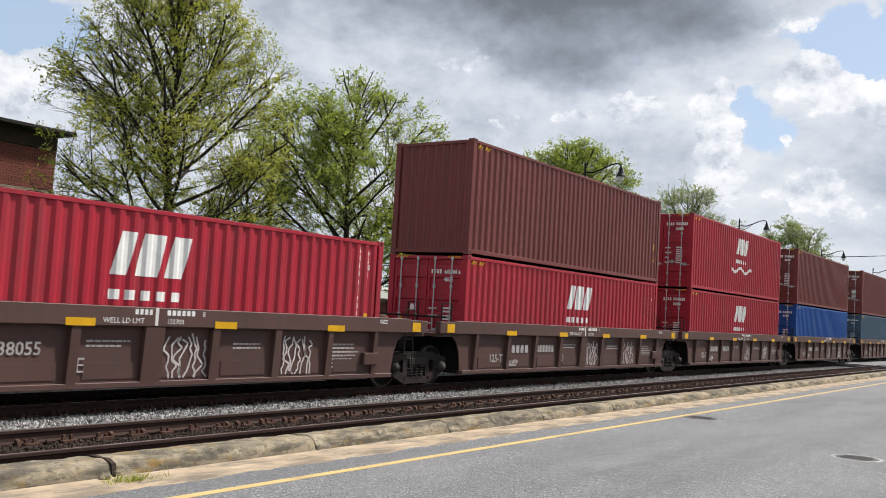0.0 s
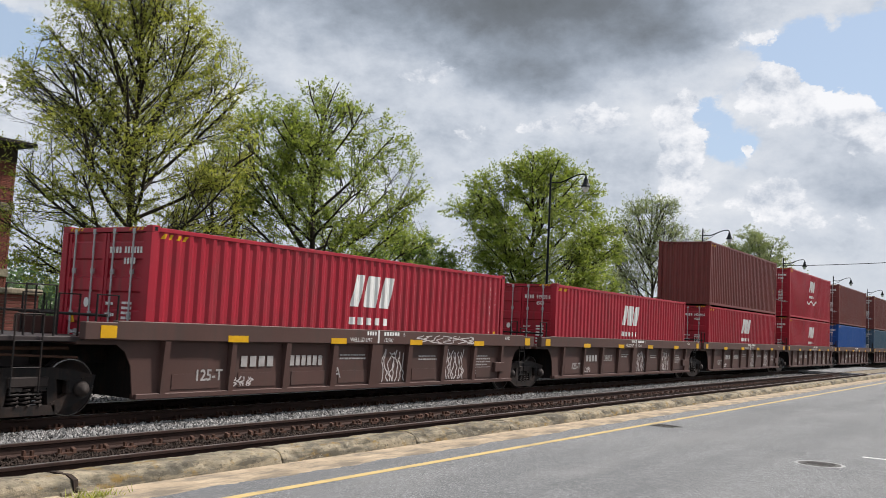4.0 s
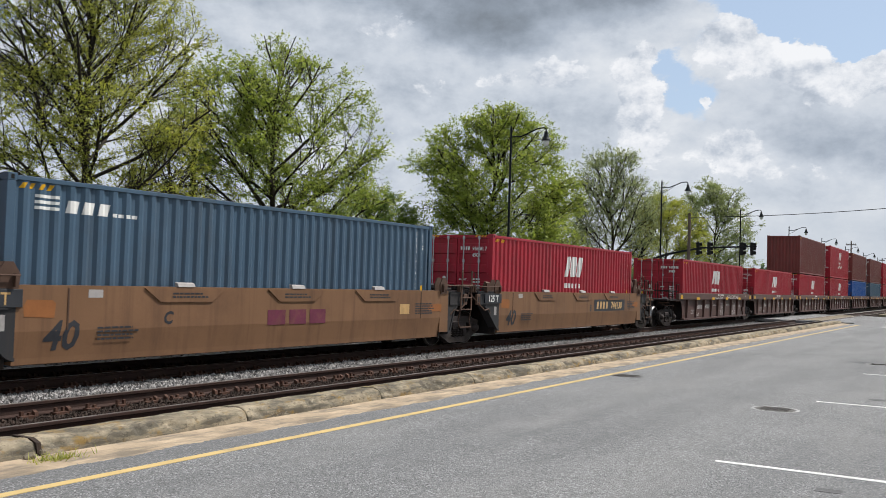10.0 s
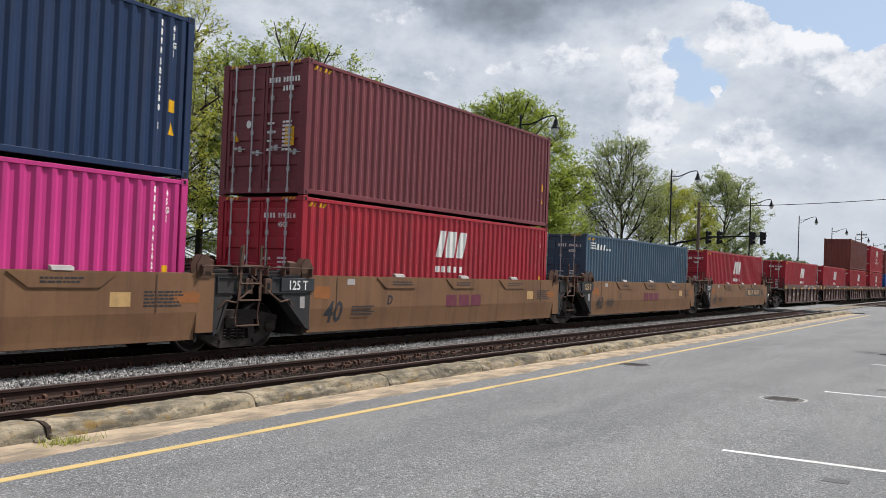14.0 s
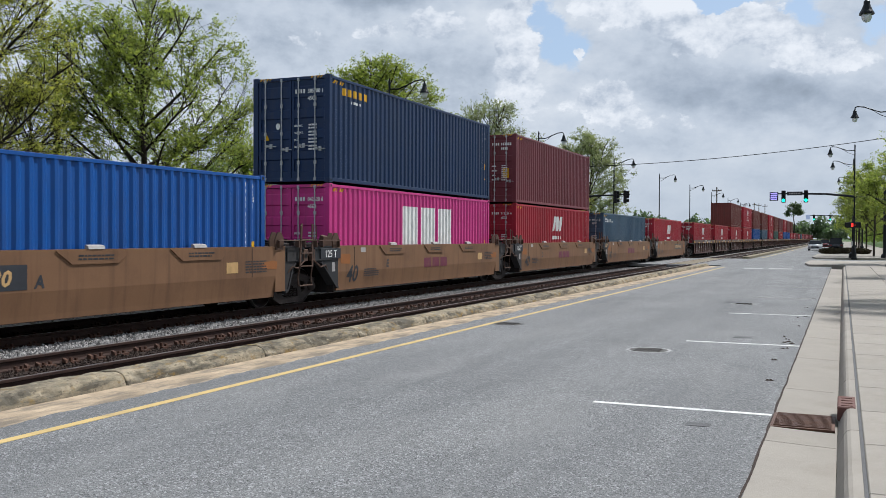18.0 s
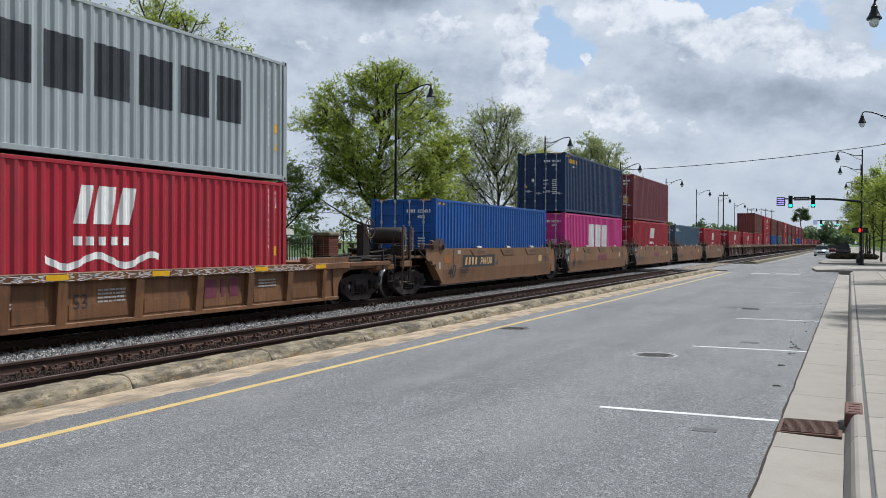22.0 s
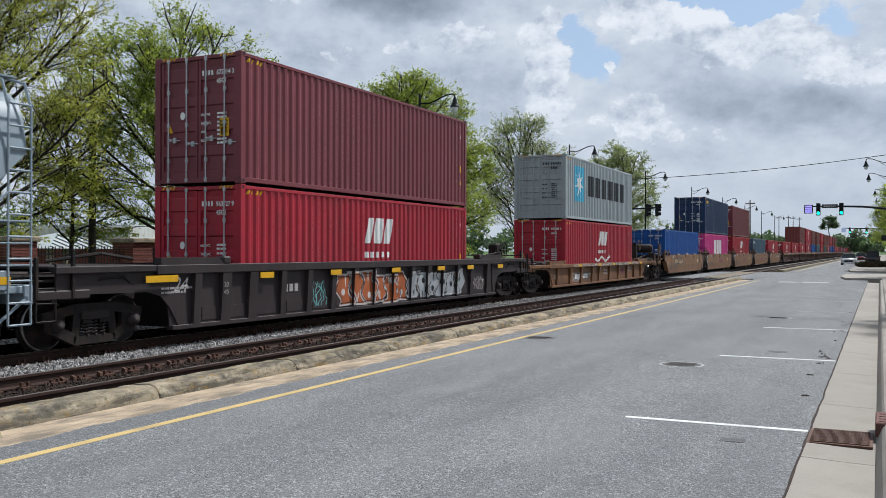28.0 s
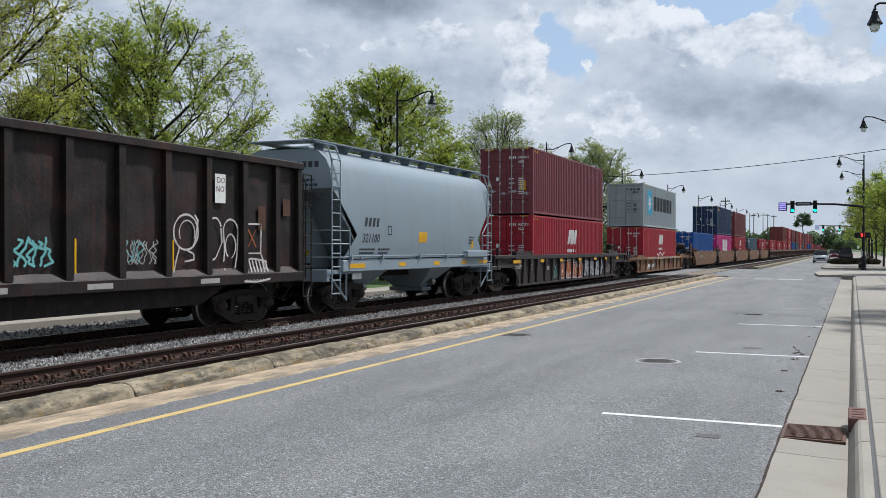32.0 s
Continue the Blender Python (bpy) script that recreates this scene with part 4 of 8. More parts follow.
    part("end_bulkhead", box(BM(), -1.27, 1.27, -0.12, -0.06, 0.27, 1.16), "steel_dark", car)
    for u, v, n in ((5.05, 0.98, 2), (8.0, 0.95, 2), (10.65, 0.95, 7)):
        side_paint(car, "small_print", bars([rng.uniform(0.6, 0.9) for _ in range(n)], u, v, 0.075, 0.035, rng), "dull_white", 1.305)
    for u in (6.55, 9.2):
        side_paint(car, "spray_scrawl", scribble(rng, u, 0.36, 0.85, 0.82, 8, 0.016), "spray_pink", 1.3145, "pale sprayed scrawl")
    bm = box(BM(), 1.30, 1.40, 11.55, 12.0, 0.55, 0.80, 0.01)
    part("placard_box", bm, "car_brown", car)
    if first:
        side_paint(car, "spray_scrawl", scribble(rng, 7.8, 1.27, 2.6, 0.22, 9, 0.010), "spray_pink", 1.4335, "pale scrawl on the top rail")
        truck(car, -1.95)
        end_gear(car, -1.2, -1, "car_dark")
        coupler(car, -2.7, -1)
    return car


def ochre_unit(seed, letter, number=False, rear_truck=True, front=False, number_y=1.8):
    """A smooth-sided well: the sheet stands upright above and leans in below."""
    car = thing("well_car", "weathered ochre smooth-sided articulated well car", "railway wagon")
    rng = random.Random(seed)
    P = "car_yellow"
    for s in (-1, 1):
        prof = [(1.30, 1.50), (1.44, 1.50), (1.44, 0.80), (1.392, 0.40), (1.385, 0.30), (1.18, 0.30), (1.18, 0.34), (1.34, 0.36), (1.35, 0.45), (1.40, 0.82), (1.40, 1.46), (1.30, 1.46)]
        bm = BM()
        y0, y1 = 0.08, 12.3
        prism(bm, [(s * a, b) for a, b in prof], "y", y0, y1)
        part("side_sheet", bm, P, car)
        for e, d in ((y0, -1), (y1, 1)):
            plain = letter == "A" and d < 0
            e2 = e + (0.42 if d > 0 else 0.0)
            if d > 0:
                bm = BM()
                prism(bm, [(e, 1.50), (e2, 1.50), (e2, 0.42), (e, 0.42)], "x", s * 1.44, s * 1.41)
                part("end_sheet", bm, P, car)
            bm = BM()
            prism(bm, [(e2, 1.50), (e + d * 1.30, 1.50), (e + d * 1.30, 1.10), (e + d * 0.86, 1.10), (e + d * 0.72, 0.98), (e2 + d * 0.10, 0.46), (e2, 0.42)], "x", s * 1.44, s * 1.41)
            part("end_sheet", bm, P if plain else "panel_grey", car, "" if plain else "dark grey painted end panel")
            bm = BM()
            prism(bm, [(e + d * 0.86, 1.10), (e + d * 0.72, 0.98), (e2 + d * 0.10, 0.46), (e2, 0.42), (e2, 0.36), (e2 + d * 0.14, 0.42), (e + d * 0.78, 0.98), (e + d * 0.90, 1.06)], "x", s * 1.46, s * 1.20)
            part("sloped_flange", bm, P if plain else "panel_grey", car)
            ear = [(e - d * 0.02, 1.42), (e - d * 0.04, 1.66), (e + d * 0.08, 1.84), (e + d * 0.22, 1.84), (e + d * 0.34, 1.68), (e + d * 0.30, 1.42)]
            for xa in (1.462, 1.30):
                bm = BM()
                prism(bm, ear, "x", s * xa, s * (xa - 0.03))
                part("guide_ear", bm, "bracket", car)
            bm = BM()
            prism(bm, [(s * 1.10, 1.50), (s * 1.30, 1.50), (s * 1.30, 1.74), (s * 1.20, 1.78)], "y", e + d * 0.30, e + d * 0.52)
            part("guide_block", bm, "bracket", car)
            bm = BM()
            tube(bm, [(s * 1.52, e + d * 0.0, 1.64), (s * 1.52, e + d * 1.9, 1.64)], 0.015, 6)
            for k in (0.05, 0.9, 1.75):
                box(bm, *sorted((s * 1.42, s * 1.53)), *sorted((e + d * k, e + d * (k + 0.03))), 1.47, 1.665)
            part("grab_rail", bm, "bracket", car)
            if not plain:
                bm = BM()
                a_, b_ = sorted((e + d * 0.14, e + d * 1.22)) if d < 0 else sorted((e2 + d * 0.06, e + d * 1.26))
                for z0, z1 in ((1.135, 1.16), (1.42, 1.445)):
                    box(bm, *sorted((s * 1.44, s * 1.468)), a_, b_, z0, z1)
                for y_ in (a_, b_ - 0.025):
                    box(bm, *sorted((s * 1.44, s * 1.468)), y_, y_ + 0.025, 1.16, 1.42)
                part("board_frame", bm, "panel_grey", car)
                part("jack_pad", box(BM(), *sorted((s * 1.40, s * 1.47)), *sorted((e + d * 1.22, e + d * 1.42)), 1.12, 1.42, 0.01), "bracket", car)
                part("pad_slot", box(BM(), *sorted((s * 1.471, s * 1.474)), *sorted((e + d * 1.28, e + d * 1.36)), 1.20, 1.34), "black", car)
            bm = BM()
            tube(bm, [(s * 1.36, e + d * 1.7, 1.46), (s * 1.46, e + d * 1.35, 1.18), (s * 1.47, e + d * 0.95, 0.96), (s * 1.47, e + d * 0.70, 1.0), (s * 1.44, e + d * 0.55, 0.86)], 0.02, 6)
            part("brake_pipe", bm, "bracket", car)
            if not plain and s > 0:
                bm = BM()
                for k in range(6):
                    box(bm, 1.05 - 0.3 * k, 1.12 - 0.3 * k, *sorted((e + d * (0.6 + 0.1 * (k % 3)), e + d * (1.1 + 0.1 * (k % 2)))), 1.50, 1.57 + 0.03 * (k % 3), 0.01)
                tube(bm, [(1.30, e + d * 0.5, 1.56), (-1.0, e + d * 0.7, 1.58)], 0.025, 6)
                tube(bm, [(1.10, e + d * 1.1, 1.55), (0.4, e + d * 0.9, 1.64), (-1.0, e + d * 1.1, 1.55)], 0.03, 6)
                part("brake_rigging", bm, "steel_dark", car)
        for y, w in ((2.48, 1.95), (5.60, 1.85), (8.55, 2.0)):
            bm = BM()
            prism(bm, [(y, 1.475), (y + w, 1.475), (y + w - 0.36, 1.235), (y + 0.36, 1.235)], "x", s * 1.441, s * 1.462)
            part("gusset_plate", bm, P, car)
            bm = BM()
            prism(bm, [(s * 1.36, 1.50), (s * 1.46, 1.50), (s * 1.44, 1.56), (s * 1.36, 1.58)], "y", y + 0.75, y + 1.15)
            part("hold_down_clip", bm, "dull_white" if s > 0 else P, car)
    part("well_floor", box(BM(), -1.2, 1.2, 0.1, 12.3, 0.27, 0.30), "steel_dark", car)
    for y in (-0.07, 12.34):
        part("bulkhead", box(BM(), -1.40, 1.40, y - 0.03, y + 0.03, 0.26, 1.48), "steel_dark", car)
    for y, d in ((0.05, -1), (12.33, 1)):
        part("end_platform", box(BM(), -1.40, 1.40, *sorted((y + d * 0.04, y + d * 1.30)), 1.44, 1.495, 0.01), "car_dark", car)
        part("centre_beam", box(BM(), -0.4, 0.4, *sorted((y, y + d * 1.5)), 0.75, 1.43, 0.03), "steel_dark", car)
    # side ladder with flat stringers that bend in at the foot
    for lx in (1.50, -1.50):
        bm = BM()
        sg = 1 if lx > 0 else -1
        for a_, tilt in ((13.36, -0.04), (13.86, 0.0)):
            prism(bm, [(a_ + tilt * 2, 0.98), (a_, 2.06), (a_ + 0.065, 2.06), (a_ + 0.065 + tilt * 2, 0.98)], "x", lx, lx - sg * 0.02)
            tube(bm, [(lx - sg * 0.01, a_ + 0.03 + tilt * 2, 1.0), (lx - sg * 0.06, a_ + 0.03 + tilt * 2.6, 0.72), (lx - sg * 0.02, a_ + 0.03 + tilt * 3, 0.52)], 0.018, 6)
        for z, w in ((0.52, 3), (1.0, 2), (1.32, 1), (1.66, 0.5)):
            tube(bm, [(lx, 13.36 + 0.03 - 0.04 * w, z), (lx, 13.89, z)], 0.018, 6)
        tube(bm, [(lx, 13.90, 2.02), (lx + sg * 0.04, 14.0, 2.0), (lx + sg * 0.04, 14.0, 1.68), (lx, 13.90, 1.64)], 0.014, 6)
        tube(bm, [(lx, 13.36, 2.02), (lx + sg * 0.04, 13.26, 2.0), (lx + sg * 0.04, 13.26, 1.68), (lx, 13.36, 1.64)], 0.014, 6)
        part("ladder", bm, "bracket", car)
    if letter != "A":
        part("capacity_board", box(BM(), 1.441, 1.472, -0.86, 0.17, 1.165, 1.435, 0.004), "charcoal", car, "dark capacity board")
        side_paint(car, "capacity_figure", shifted(text_tris("125 T", 0.19, 0.0, 0.004), -0.66, 1.205), "tan" if letter == "C" else "white", 1.475)
    figures = shifted(text_tris("40", 0.46, 0.18, 0.014), 0.55, 0.51)
    figures = [q for f in figures for q in (clipped(f, 1, 0.80, 9.0), clipped(f, 1, 0.0, 0.80)) if len(q) > 2]
    part("well_length", flat_decal(figures, lambda u, v: (1.4445 - 0.12 * max(0.0, 0.80 - v), u, v)), "charcoal", car, "dark figures forty")
    side_paint(car, "unit_letter", shifted(text_tris(letter, 0.22, 0.15, 0.01), 2.92 if not number else number_y + 3.35 if letter == "A" else number_y - 0.45, 0.86), "charcoal", 1.4445)
    for u, v, n in ((3.1, 1.42, 2), (6.1, 1.42, 2), (9.1, 1.42, 2), (11.1, 1.2, 5), (1.55, 0.86, 4)):
        side_paint(car, "small_print", bars([rng.uniform(0.7, 0.9) for _ in range(n)], u, v - 0.05, 0.06, 0.03, rng), "charcoal", 1.4445 if v < 1.25 else 1.4655)
    if not number or letter == "A":
        side_paint(car, "sticker", [rect(10.4, 0.92, 0.42, 0.24)], "tan", 1.4445, "faded tan sticker")
    for q in (rect(-0.24, 0.82, 0.15, 0.24), rect(1.35, 1.31, 0.28, 0.13)):
        side_paint(car, "label_plate", [q], "dull_white", 1.4445, "pale notice")
    if number:
        side_paint(car, "number_panel", [rect(number_y, 0.84, 3.2, 0.42)], "charcoal", 1.4445, "dark panel behind the car number")
        side_paint(car, "car_number", shifted(text_tris("744130", 0.26, 0.22, 0.012), number_y + 1.66, 0.92, 1.12) + [rect(number_y + 0.22 + 0.31 * k, 0.92, 0.17, 0.26, 0.22) for k in range(4)],
                   "tan", 1.448, "tan car number")
    else:
        for k in range(3):
            side_paint(car, "faded_emblem", [rect(5.62 + 0.66 * k, 0.77, 0.54, 0.30)], "wine", 1.4445, "faded wine-red block emblem")
    side_paint(car, "primer_patch", [[(0.22, 1.02), (0.74, 1.0), (0.76, 1.22), (0.70, 1.27), (0.26, 1.28), (0.20, 1.18)]], "primer", 1.4443, "orange touched-up paint")
    side_paint(car, "primer_patch", [[(11.75, 0.98), (12.35, 0.96), (12.38, 1.14), (12.2, 1.17), (11.72, 1.12)]], "primer", 1.4443, "orange touched-up paint")
    part("weld_seam", box(BM(), 1.44, 1.447, 0.97, 1.0, 0.81, 1.46), "bracket", car)
    part("weld_seam", box(BM(), 1.44, 1.447, 11.35, 11.38, 0.81, 1.46), "bracket", car)
    if rear_truck:
        truck(car, -1.67 if not number or letter != "A" else -1.75, "truck_brown")
    if front:
        truck(car, 14.0)
        end_gear(car, 13.4, 1, "car_yellow")
        coupler(car, 14.9, 1)
        bm = BM()
        lathe(bm, [(0.0, -0.55), (0.22, -0.55), (0.28, -0.45), (0.28, 0.45), (0.22, 0.55), (0.0, 0.55)], 16, "y", (0.55, 13.1, 1.85))
        part("air_tank", bm, "steel_rust", car, smooth=True)
        bm = BM()
        pts = [(0.95, 14.35 + 0.30 * math.cos(a), 1.95 + 0.30 * math.sin(a)) for a in [k * math.pi / 10 for k in range(21)]]
        tube(bm, pts, 0.02, 6)
        for k in range(3):
            a = k * math.pi / 3
            tube(bm, [(0.95, 14.35 + 0.3 * math.cos(a), 1.95 + 0.3 * math.sin(a)), (0.95, 14.35 - 0.3 * math.cos(a), 1.95 - 0.3 * math.sin(a))], 0.014, 5)
        tube(bm, [(0.95, 14.35, 1.95), (0.7, 14.35, 1.95)], 0.03, 6)
        box(bm, 0.45, 0.72, 14.1, 14.45, 1.5, 2.1, 0.05)
        part("hand_brake", bm, "steel_rust", car, "rusty hand-brake wheel and gear case")
    if letter == "A":
        end_gear(car, -1.1, -1, "car_yellow")
        coupler(car, -2.6, -1)
        bm = lathe(BM(), [(0.0, -0.55), (0.20, -0.55), (0.26, -0.45), (0.26, 0.45), (0.20, 0.55), (0.0, 0.55)], 16, "x", (0.1, -1.25, 1.92))
        part("air_tank", bm, "truck_brown", car, smooth=True)
        for x in (-0.35, 0.5):
            part("tank_saddle", prism(BM(), [(-1.50, 1.45), (-1.0, 1.45), (-1.08, 1.74), (-1.42, 1.74)], "x", x - 0.04, x + 0.04), "steel_dark", car)
        bm = BM()
        pts = [(0.15, -2.62 + 0.30 * math.cos(a), 2.12 + 0.30 * math.sin(a)) for a in [k * math.pi / 10 for k in range(21)]]
        tube(bm, pts, 0.022, 6)
        for k in range(3):
            a = k * math.pi / 3
            tube(bm, [(0.15, -2.62 + 0.3 * math.cos(a), 2.12 + 0.3 * math.sin(a)), (0.15, -2.62 - 0.3 * math.cos(a), 2.12 - 0.3 * math.sin(a))], 0.014, 5)
        tube(bm, [(0.15, -2.62, 2.12), (-0.1, -2.62, 2.12)], 0.03, 6)
        part("brake_wheel", bm, "bracket", car, "rusty hand-brake wheel")
        part("gear_case", prism(BM(), [(-2.66, 1.2), (-2.25, 1.2), (-2.25, 1.62), (-2.36, 2.0), (-2.46, 2.26), (-2.66, 2.26)], "x", -0.30, -0.06), "steel_dark", car, "dark hand-brake gear case")
        part("valve_box", box(BM(), 0.55, 0.95, -2.0, -1.55, 1.28, 1.62, 0.03), "steel_dark", car)
        for y in (-2.78, -2.28):
            part("corner_post", box(BM(), 1.34, 1.40, y - 0.04, y + 0.04, 0.88, 2.22, 0.012), "bracket", car)
            part("grab_iron", tube(BM(), [(1.37, y + 0.06, 2.15), (1.40, y + 0.14, 2.15), (1.40, y + 0.14, 1.45), (1.37, y + 0.06, 1.45)], 0.014, 6), "zinc", car)
        part("corner_sill", box(BM(), 1.30, 1.40, -2.85, -2.2, 0.96, 1.14, 0.015), "car_yellow", car)
        part("step", tube(BM(), [(1.37, -2.80, 0.98), (1.37, -2.80, 0.50), (1.37, -2.26, 0.50), (1.37, -2.26, 0.98)], 0.018, 6), "bracket", car)
        for k, z in enumerate((1.18, 1.30, 1.42)):
            part("train_pipe", tube(BM(), [(1.0 - 0.35 * k, -0.4, z), (1.05 - 0.35 * k, -1.6, z + 0.05), (0.95 - 0.35 * k, -2.8, z - 0.04)], 0.03, 6), "steel_dark", car)
    return car


def long_well(paint, label, top, seed, posts, chord=0.16, web=0.22):
    """A lone fifty-three-foot well, its middle under a forty-foot box."""
    car = ribbed_car(label, paint, -2.2, 14.4, top, chord, posts, (), seed, web)
    for y, d in ((-2.2, -1), (14.4, 1)):
        for s in (-1, 1):
            bm = BM()
            arch = [(y - d * 0.2, top - 0.10), (y + d * 2.9, top - 0.10), (y + d * 2.9, 0.98), (y + d * 0.75, 0.95), (y + d * 0.40, 0.86), (y + d * 0.15, 0.62), (y - d * 0.12, web)]
            prism(bm, arch, "x", s * 1.30, s * 1.33)
            part("end_web", bm, paint, car)
            part("top_chord", box(BM(), *sorted((s * 1.26, s * 1.43)), *sorted((y + d * 0.62, y + d * 3.0)), top - 0.12, top, 0.01), paint, car)
        part("end_platform", box(BM(), -1.40, 1.40, *sorted((y + d * 0.1, y + d * 2.6)), top - 0.06, top - 0.005, 0.01), paint, car)
        part("centre_beam", box(BM(), -0.4, 0.4, *sorted((y + d * 0.1, y + d * 3.2)), 0.75, top - 0.1, 0.03), "steel_dark", car)
        # posts, step frame, end sill and brake gear
        for ya in (2.55, 3.32):
            part("end_post", box(BM(), 1.34, 1.40, *sorted((y + d * ya, y + d * (ya + 0.07))), 0.92, top + (0.30 if ya < 3 else 0.16), 0.01), "steel_dark", car)
        part("end_sill", box(BM(), -1.36, 1.38, *sorted((y + d * 2.2, y + d * 3.4)), 0.90, 1.06, 0.02), paint, car)
        bm = BM()
        for k, (xa, za) in enumerate(((1.30, 1.20), (1.10, 1.28), (0.7, 1.18), (0.2, 1.24))):
            tube(bm, [(xa, y + d * 0.7, za), (xa - 0.05, y + d * 3.6, za + 0.02)], 0.03, 6)
        part("brake_pipe", bm, "steel_dark", car)
        bm = BM()
        tube(bm, [(1.3, y + d * 1.1, 1.08), (1.34, y + d * 1.4, 1.26), (1.34, y + d * 1.9, 1.24), (1.2, y + d * 2.3, 1.10)], 0.03, 6)
        box(bm, 1.0, 1.3, *sorted((y + d * 1.5, y + d * 1.85)), 1.02, 1.2, 0.03)
        part("brake_lever", bm, "steel_dark", car)
        bm = BM()
        tube(bm, [(1.36, y + d * 2.95, 0.55), (1.36, y + d * 2.95, top + 0.05), (1.36, y + d * 3.0, top + 0.05)], 0.018, 6)
        tube(bm, [(1.36, y + d * 3.35, 0.55), (1.36, y + d * 3.35, top - 0.1), (1.36, y + d * 2.9, top - 0.1)], 0.018, 6)
        for z in (0.55, 0.85, 1.1):
            tube(bm, [(1.36, y + d * 2.95, z), (1.36, y + d * 3.35, z)], 0.016, 5)
        tube(bm, [(-1.2, y + d * 3.2, top + 0.1), (1.2, y + d * 3.2, top + 0.1)], 0.018, 6)
        part("end_steps", bm, "steel_dark", car)
        bm = BM()
        prism(bm, [(y + d * 0.5, top), (y + d * 0.5, top + 0.14), (y - d * 1.2, top + 0.14), (y - d * 1.4, top)], "x", 1.22, 1.42)
        box(bm, 1.20, 1.44, *sorted((y - d * 1.35, y - d * 1.6)), top, top + 0.16, 0.03)
        part("guide_bracket", bm, paint, car)
        truck(car, y + d * 1.8)
        coupler(car, y + d * 2.9, d)
        bm = BM()
        tube(bm, [(0.8, y + d * 0.6, top + 0.12), (0.9, y + d * 1.5, top + 0.22), (0.5, y + d * 2.4, top + 0.08)], 0.035, 6)
        part("brake_hose", bm, "steel_dark", car)
    return car


def train_wells():
    """Every box and wagon of the train: where its rear edge stands when the clip begins."""
    made = []          # (object, y at the start, z)
    red = "crimson"
    lab = "crimson corrugated forty-foot container with a white emblem"

    def load(c, y, z=0.28):
        made.append((c, y, z))

    def red_box(y, z=0.28, wave=False, seed=1, dz=0.0):
        c = container(red, True, lab, "m", False, "zinc", seed)
        badge(c, dz, wave)
        load(c, y, z)

    top = 0.28 + HIGH + 0.02
    # brown articulated units
    brown = [(brown_unit(1, trucks=()), 18.95), (brown_unit(2), 3.45), (brown_unit(3, first=True), -12.0)]
    for u, y in brown:
        made.append((u, y, 0.0))
    truck(brown[0][0], 13.85)
    red_box(18.95, seed=3)
    load(container("oxblood", False, "brown corrugated container, blank end outward", "", True, "zinc", 4), 18.95, top)
    red_box(3.45, seed=5)
    red_box(-12.0, seed=6)
    # units further up the train
    far = [(34.45, "crimson", "crimson"), (49.95, "blue", "oxblood"), (66.5, "slate", "oxblood"), (82.0, "crimson", "crimson"), (97.5, "teal", "oxblood"),
           (113.0, "crimson", "maroon"), (128.5, "blue", "crimson"), (144.0, "blue", "maroon"), (159.5, "crimson", "oxblood"), (176.0, "crimson", None),
           (191.5, "maroon", None), (207.0, "crimson", None), (222.5, "slate", None), (238.0, "crimson", None), (253.5, "maroon", None), (269.0, "crimson", None),
           (284.5, "crimson", None), (300.0, "maroon", None), (315.5, "crimson", None), (331.0, "maroon", None), (346.5, "crimson", None)]
    stock = {}
    for y, low, high in far:
        made.append((copy_thing(brown[0][0], pose(0, 0, 0)), y, 0.0))
        for paint, z in ((low, 0.28), (high, top)):
            if paint is None:
                continue
            if paint not in stock:
                stock[paint] = container(paint, True, f"{ {'crimson': 'crimson', 'oxblood': 'brown', 'blue': 'bright blue', 'slate': 'slate blue', 'teal': 'dull green', 'maroon': 'maroon'}[paint]} corrugated forty-foot container far up the train", "", False, "zinc", len(stock))
                if paint == "crimson":
                    badge(stock[paint], 0, True)
                load(stock[paint], y, z)
            else:
                load(copy_thing(stock[paint], pose(0, 0, 0)), y, z)
    # the five-unit ochre car
    for y, letter, num, front, ny in ((-31.5, "B", True, True, 7.62), (-47.1, "C", False, False, 0), (-62.6, "D", False, False, 0), (-78.0, "E", False, False, 0), (-93.2, "A", True, False, 1.8)):
        made.append((ochre_unit(ord(letter), letter, num, True, front, ny), y, 0.0))
    red_box(-31.5, seed=7)
    c = container("slate", True, "slate blue corrugated container with a small white emblem", "", False, "zinc", 8)
    part("emblem", draped([rect(0.50, 2.38 + 0.09 * k, 0.42, 0.05) for k in range(3)]), "white", c)
    part("emblem_bars", draped([rect(1.05 + 0.30 * k, 2.36, 0.22, 0.20, 0.2) for k in range(3)] + [rect(1.95 + 0.14 * k, 2.36, 0.10, 0.06) for k in range(4)]), "white", c, "white emblem bars")
    load(c, -47.1)
    red_box(-62.6, seed=9)
    load(container("maroon", True, "dull maroon corrugated high-cube container", "m", True, "zinc", 10), -62.6, top)
    c = container("magenta", True, "magenta corrugated container with white block emblem", "", False, "zinc", 11)
    for q in (rect(4.55, 1.22, 1.1, 1.2), rect(5.95, 1.22, 1.08, 1.2), rect(7.35, 1.22, 1.13, 1.2)):
        part("emblem_block", draped([q]), "white", c, "large white emblem block")
    load(c, -78.0)
    c = container("navy", True, "navy blue corrugated high-cube container", "m", False, "zinc", 12)
    part("emblem", draped([rect(0.75 + 0.30 * k, 2.42, 0.22, 0.20) for k in range(5)]), "yellow", c, "yellow emblem bars")
    part("emblem_bars", draped([rect(1.2 + 0.16 * k, 2.24, 0.10, 0.07) for k in range(4)]), "white", c)
    load(c, -78.0, top)
    load(container("blue", True, "bright blue corrugated forty-foot container", "", False, "zinc", 13), -93.2)
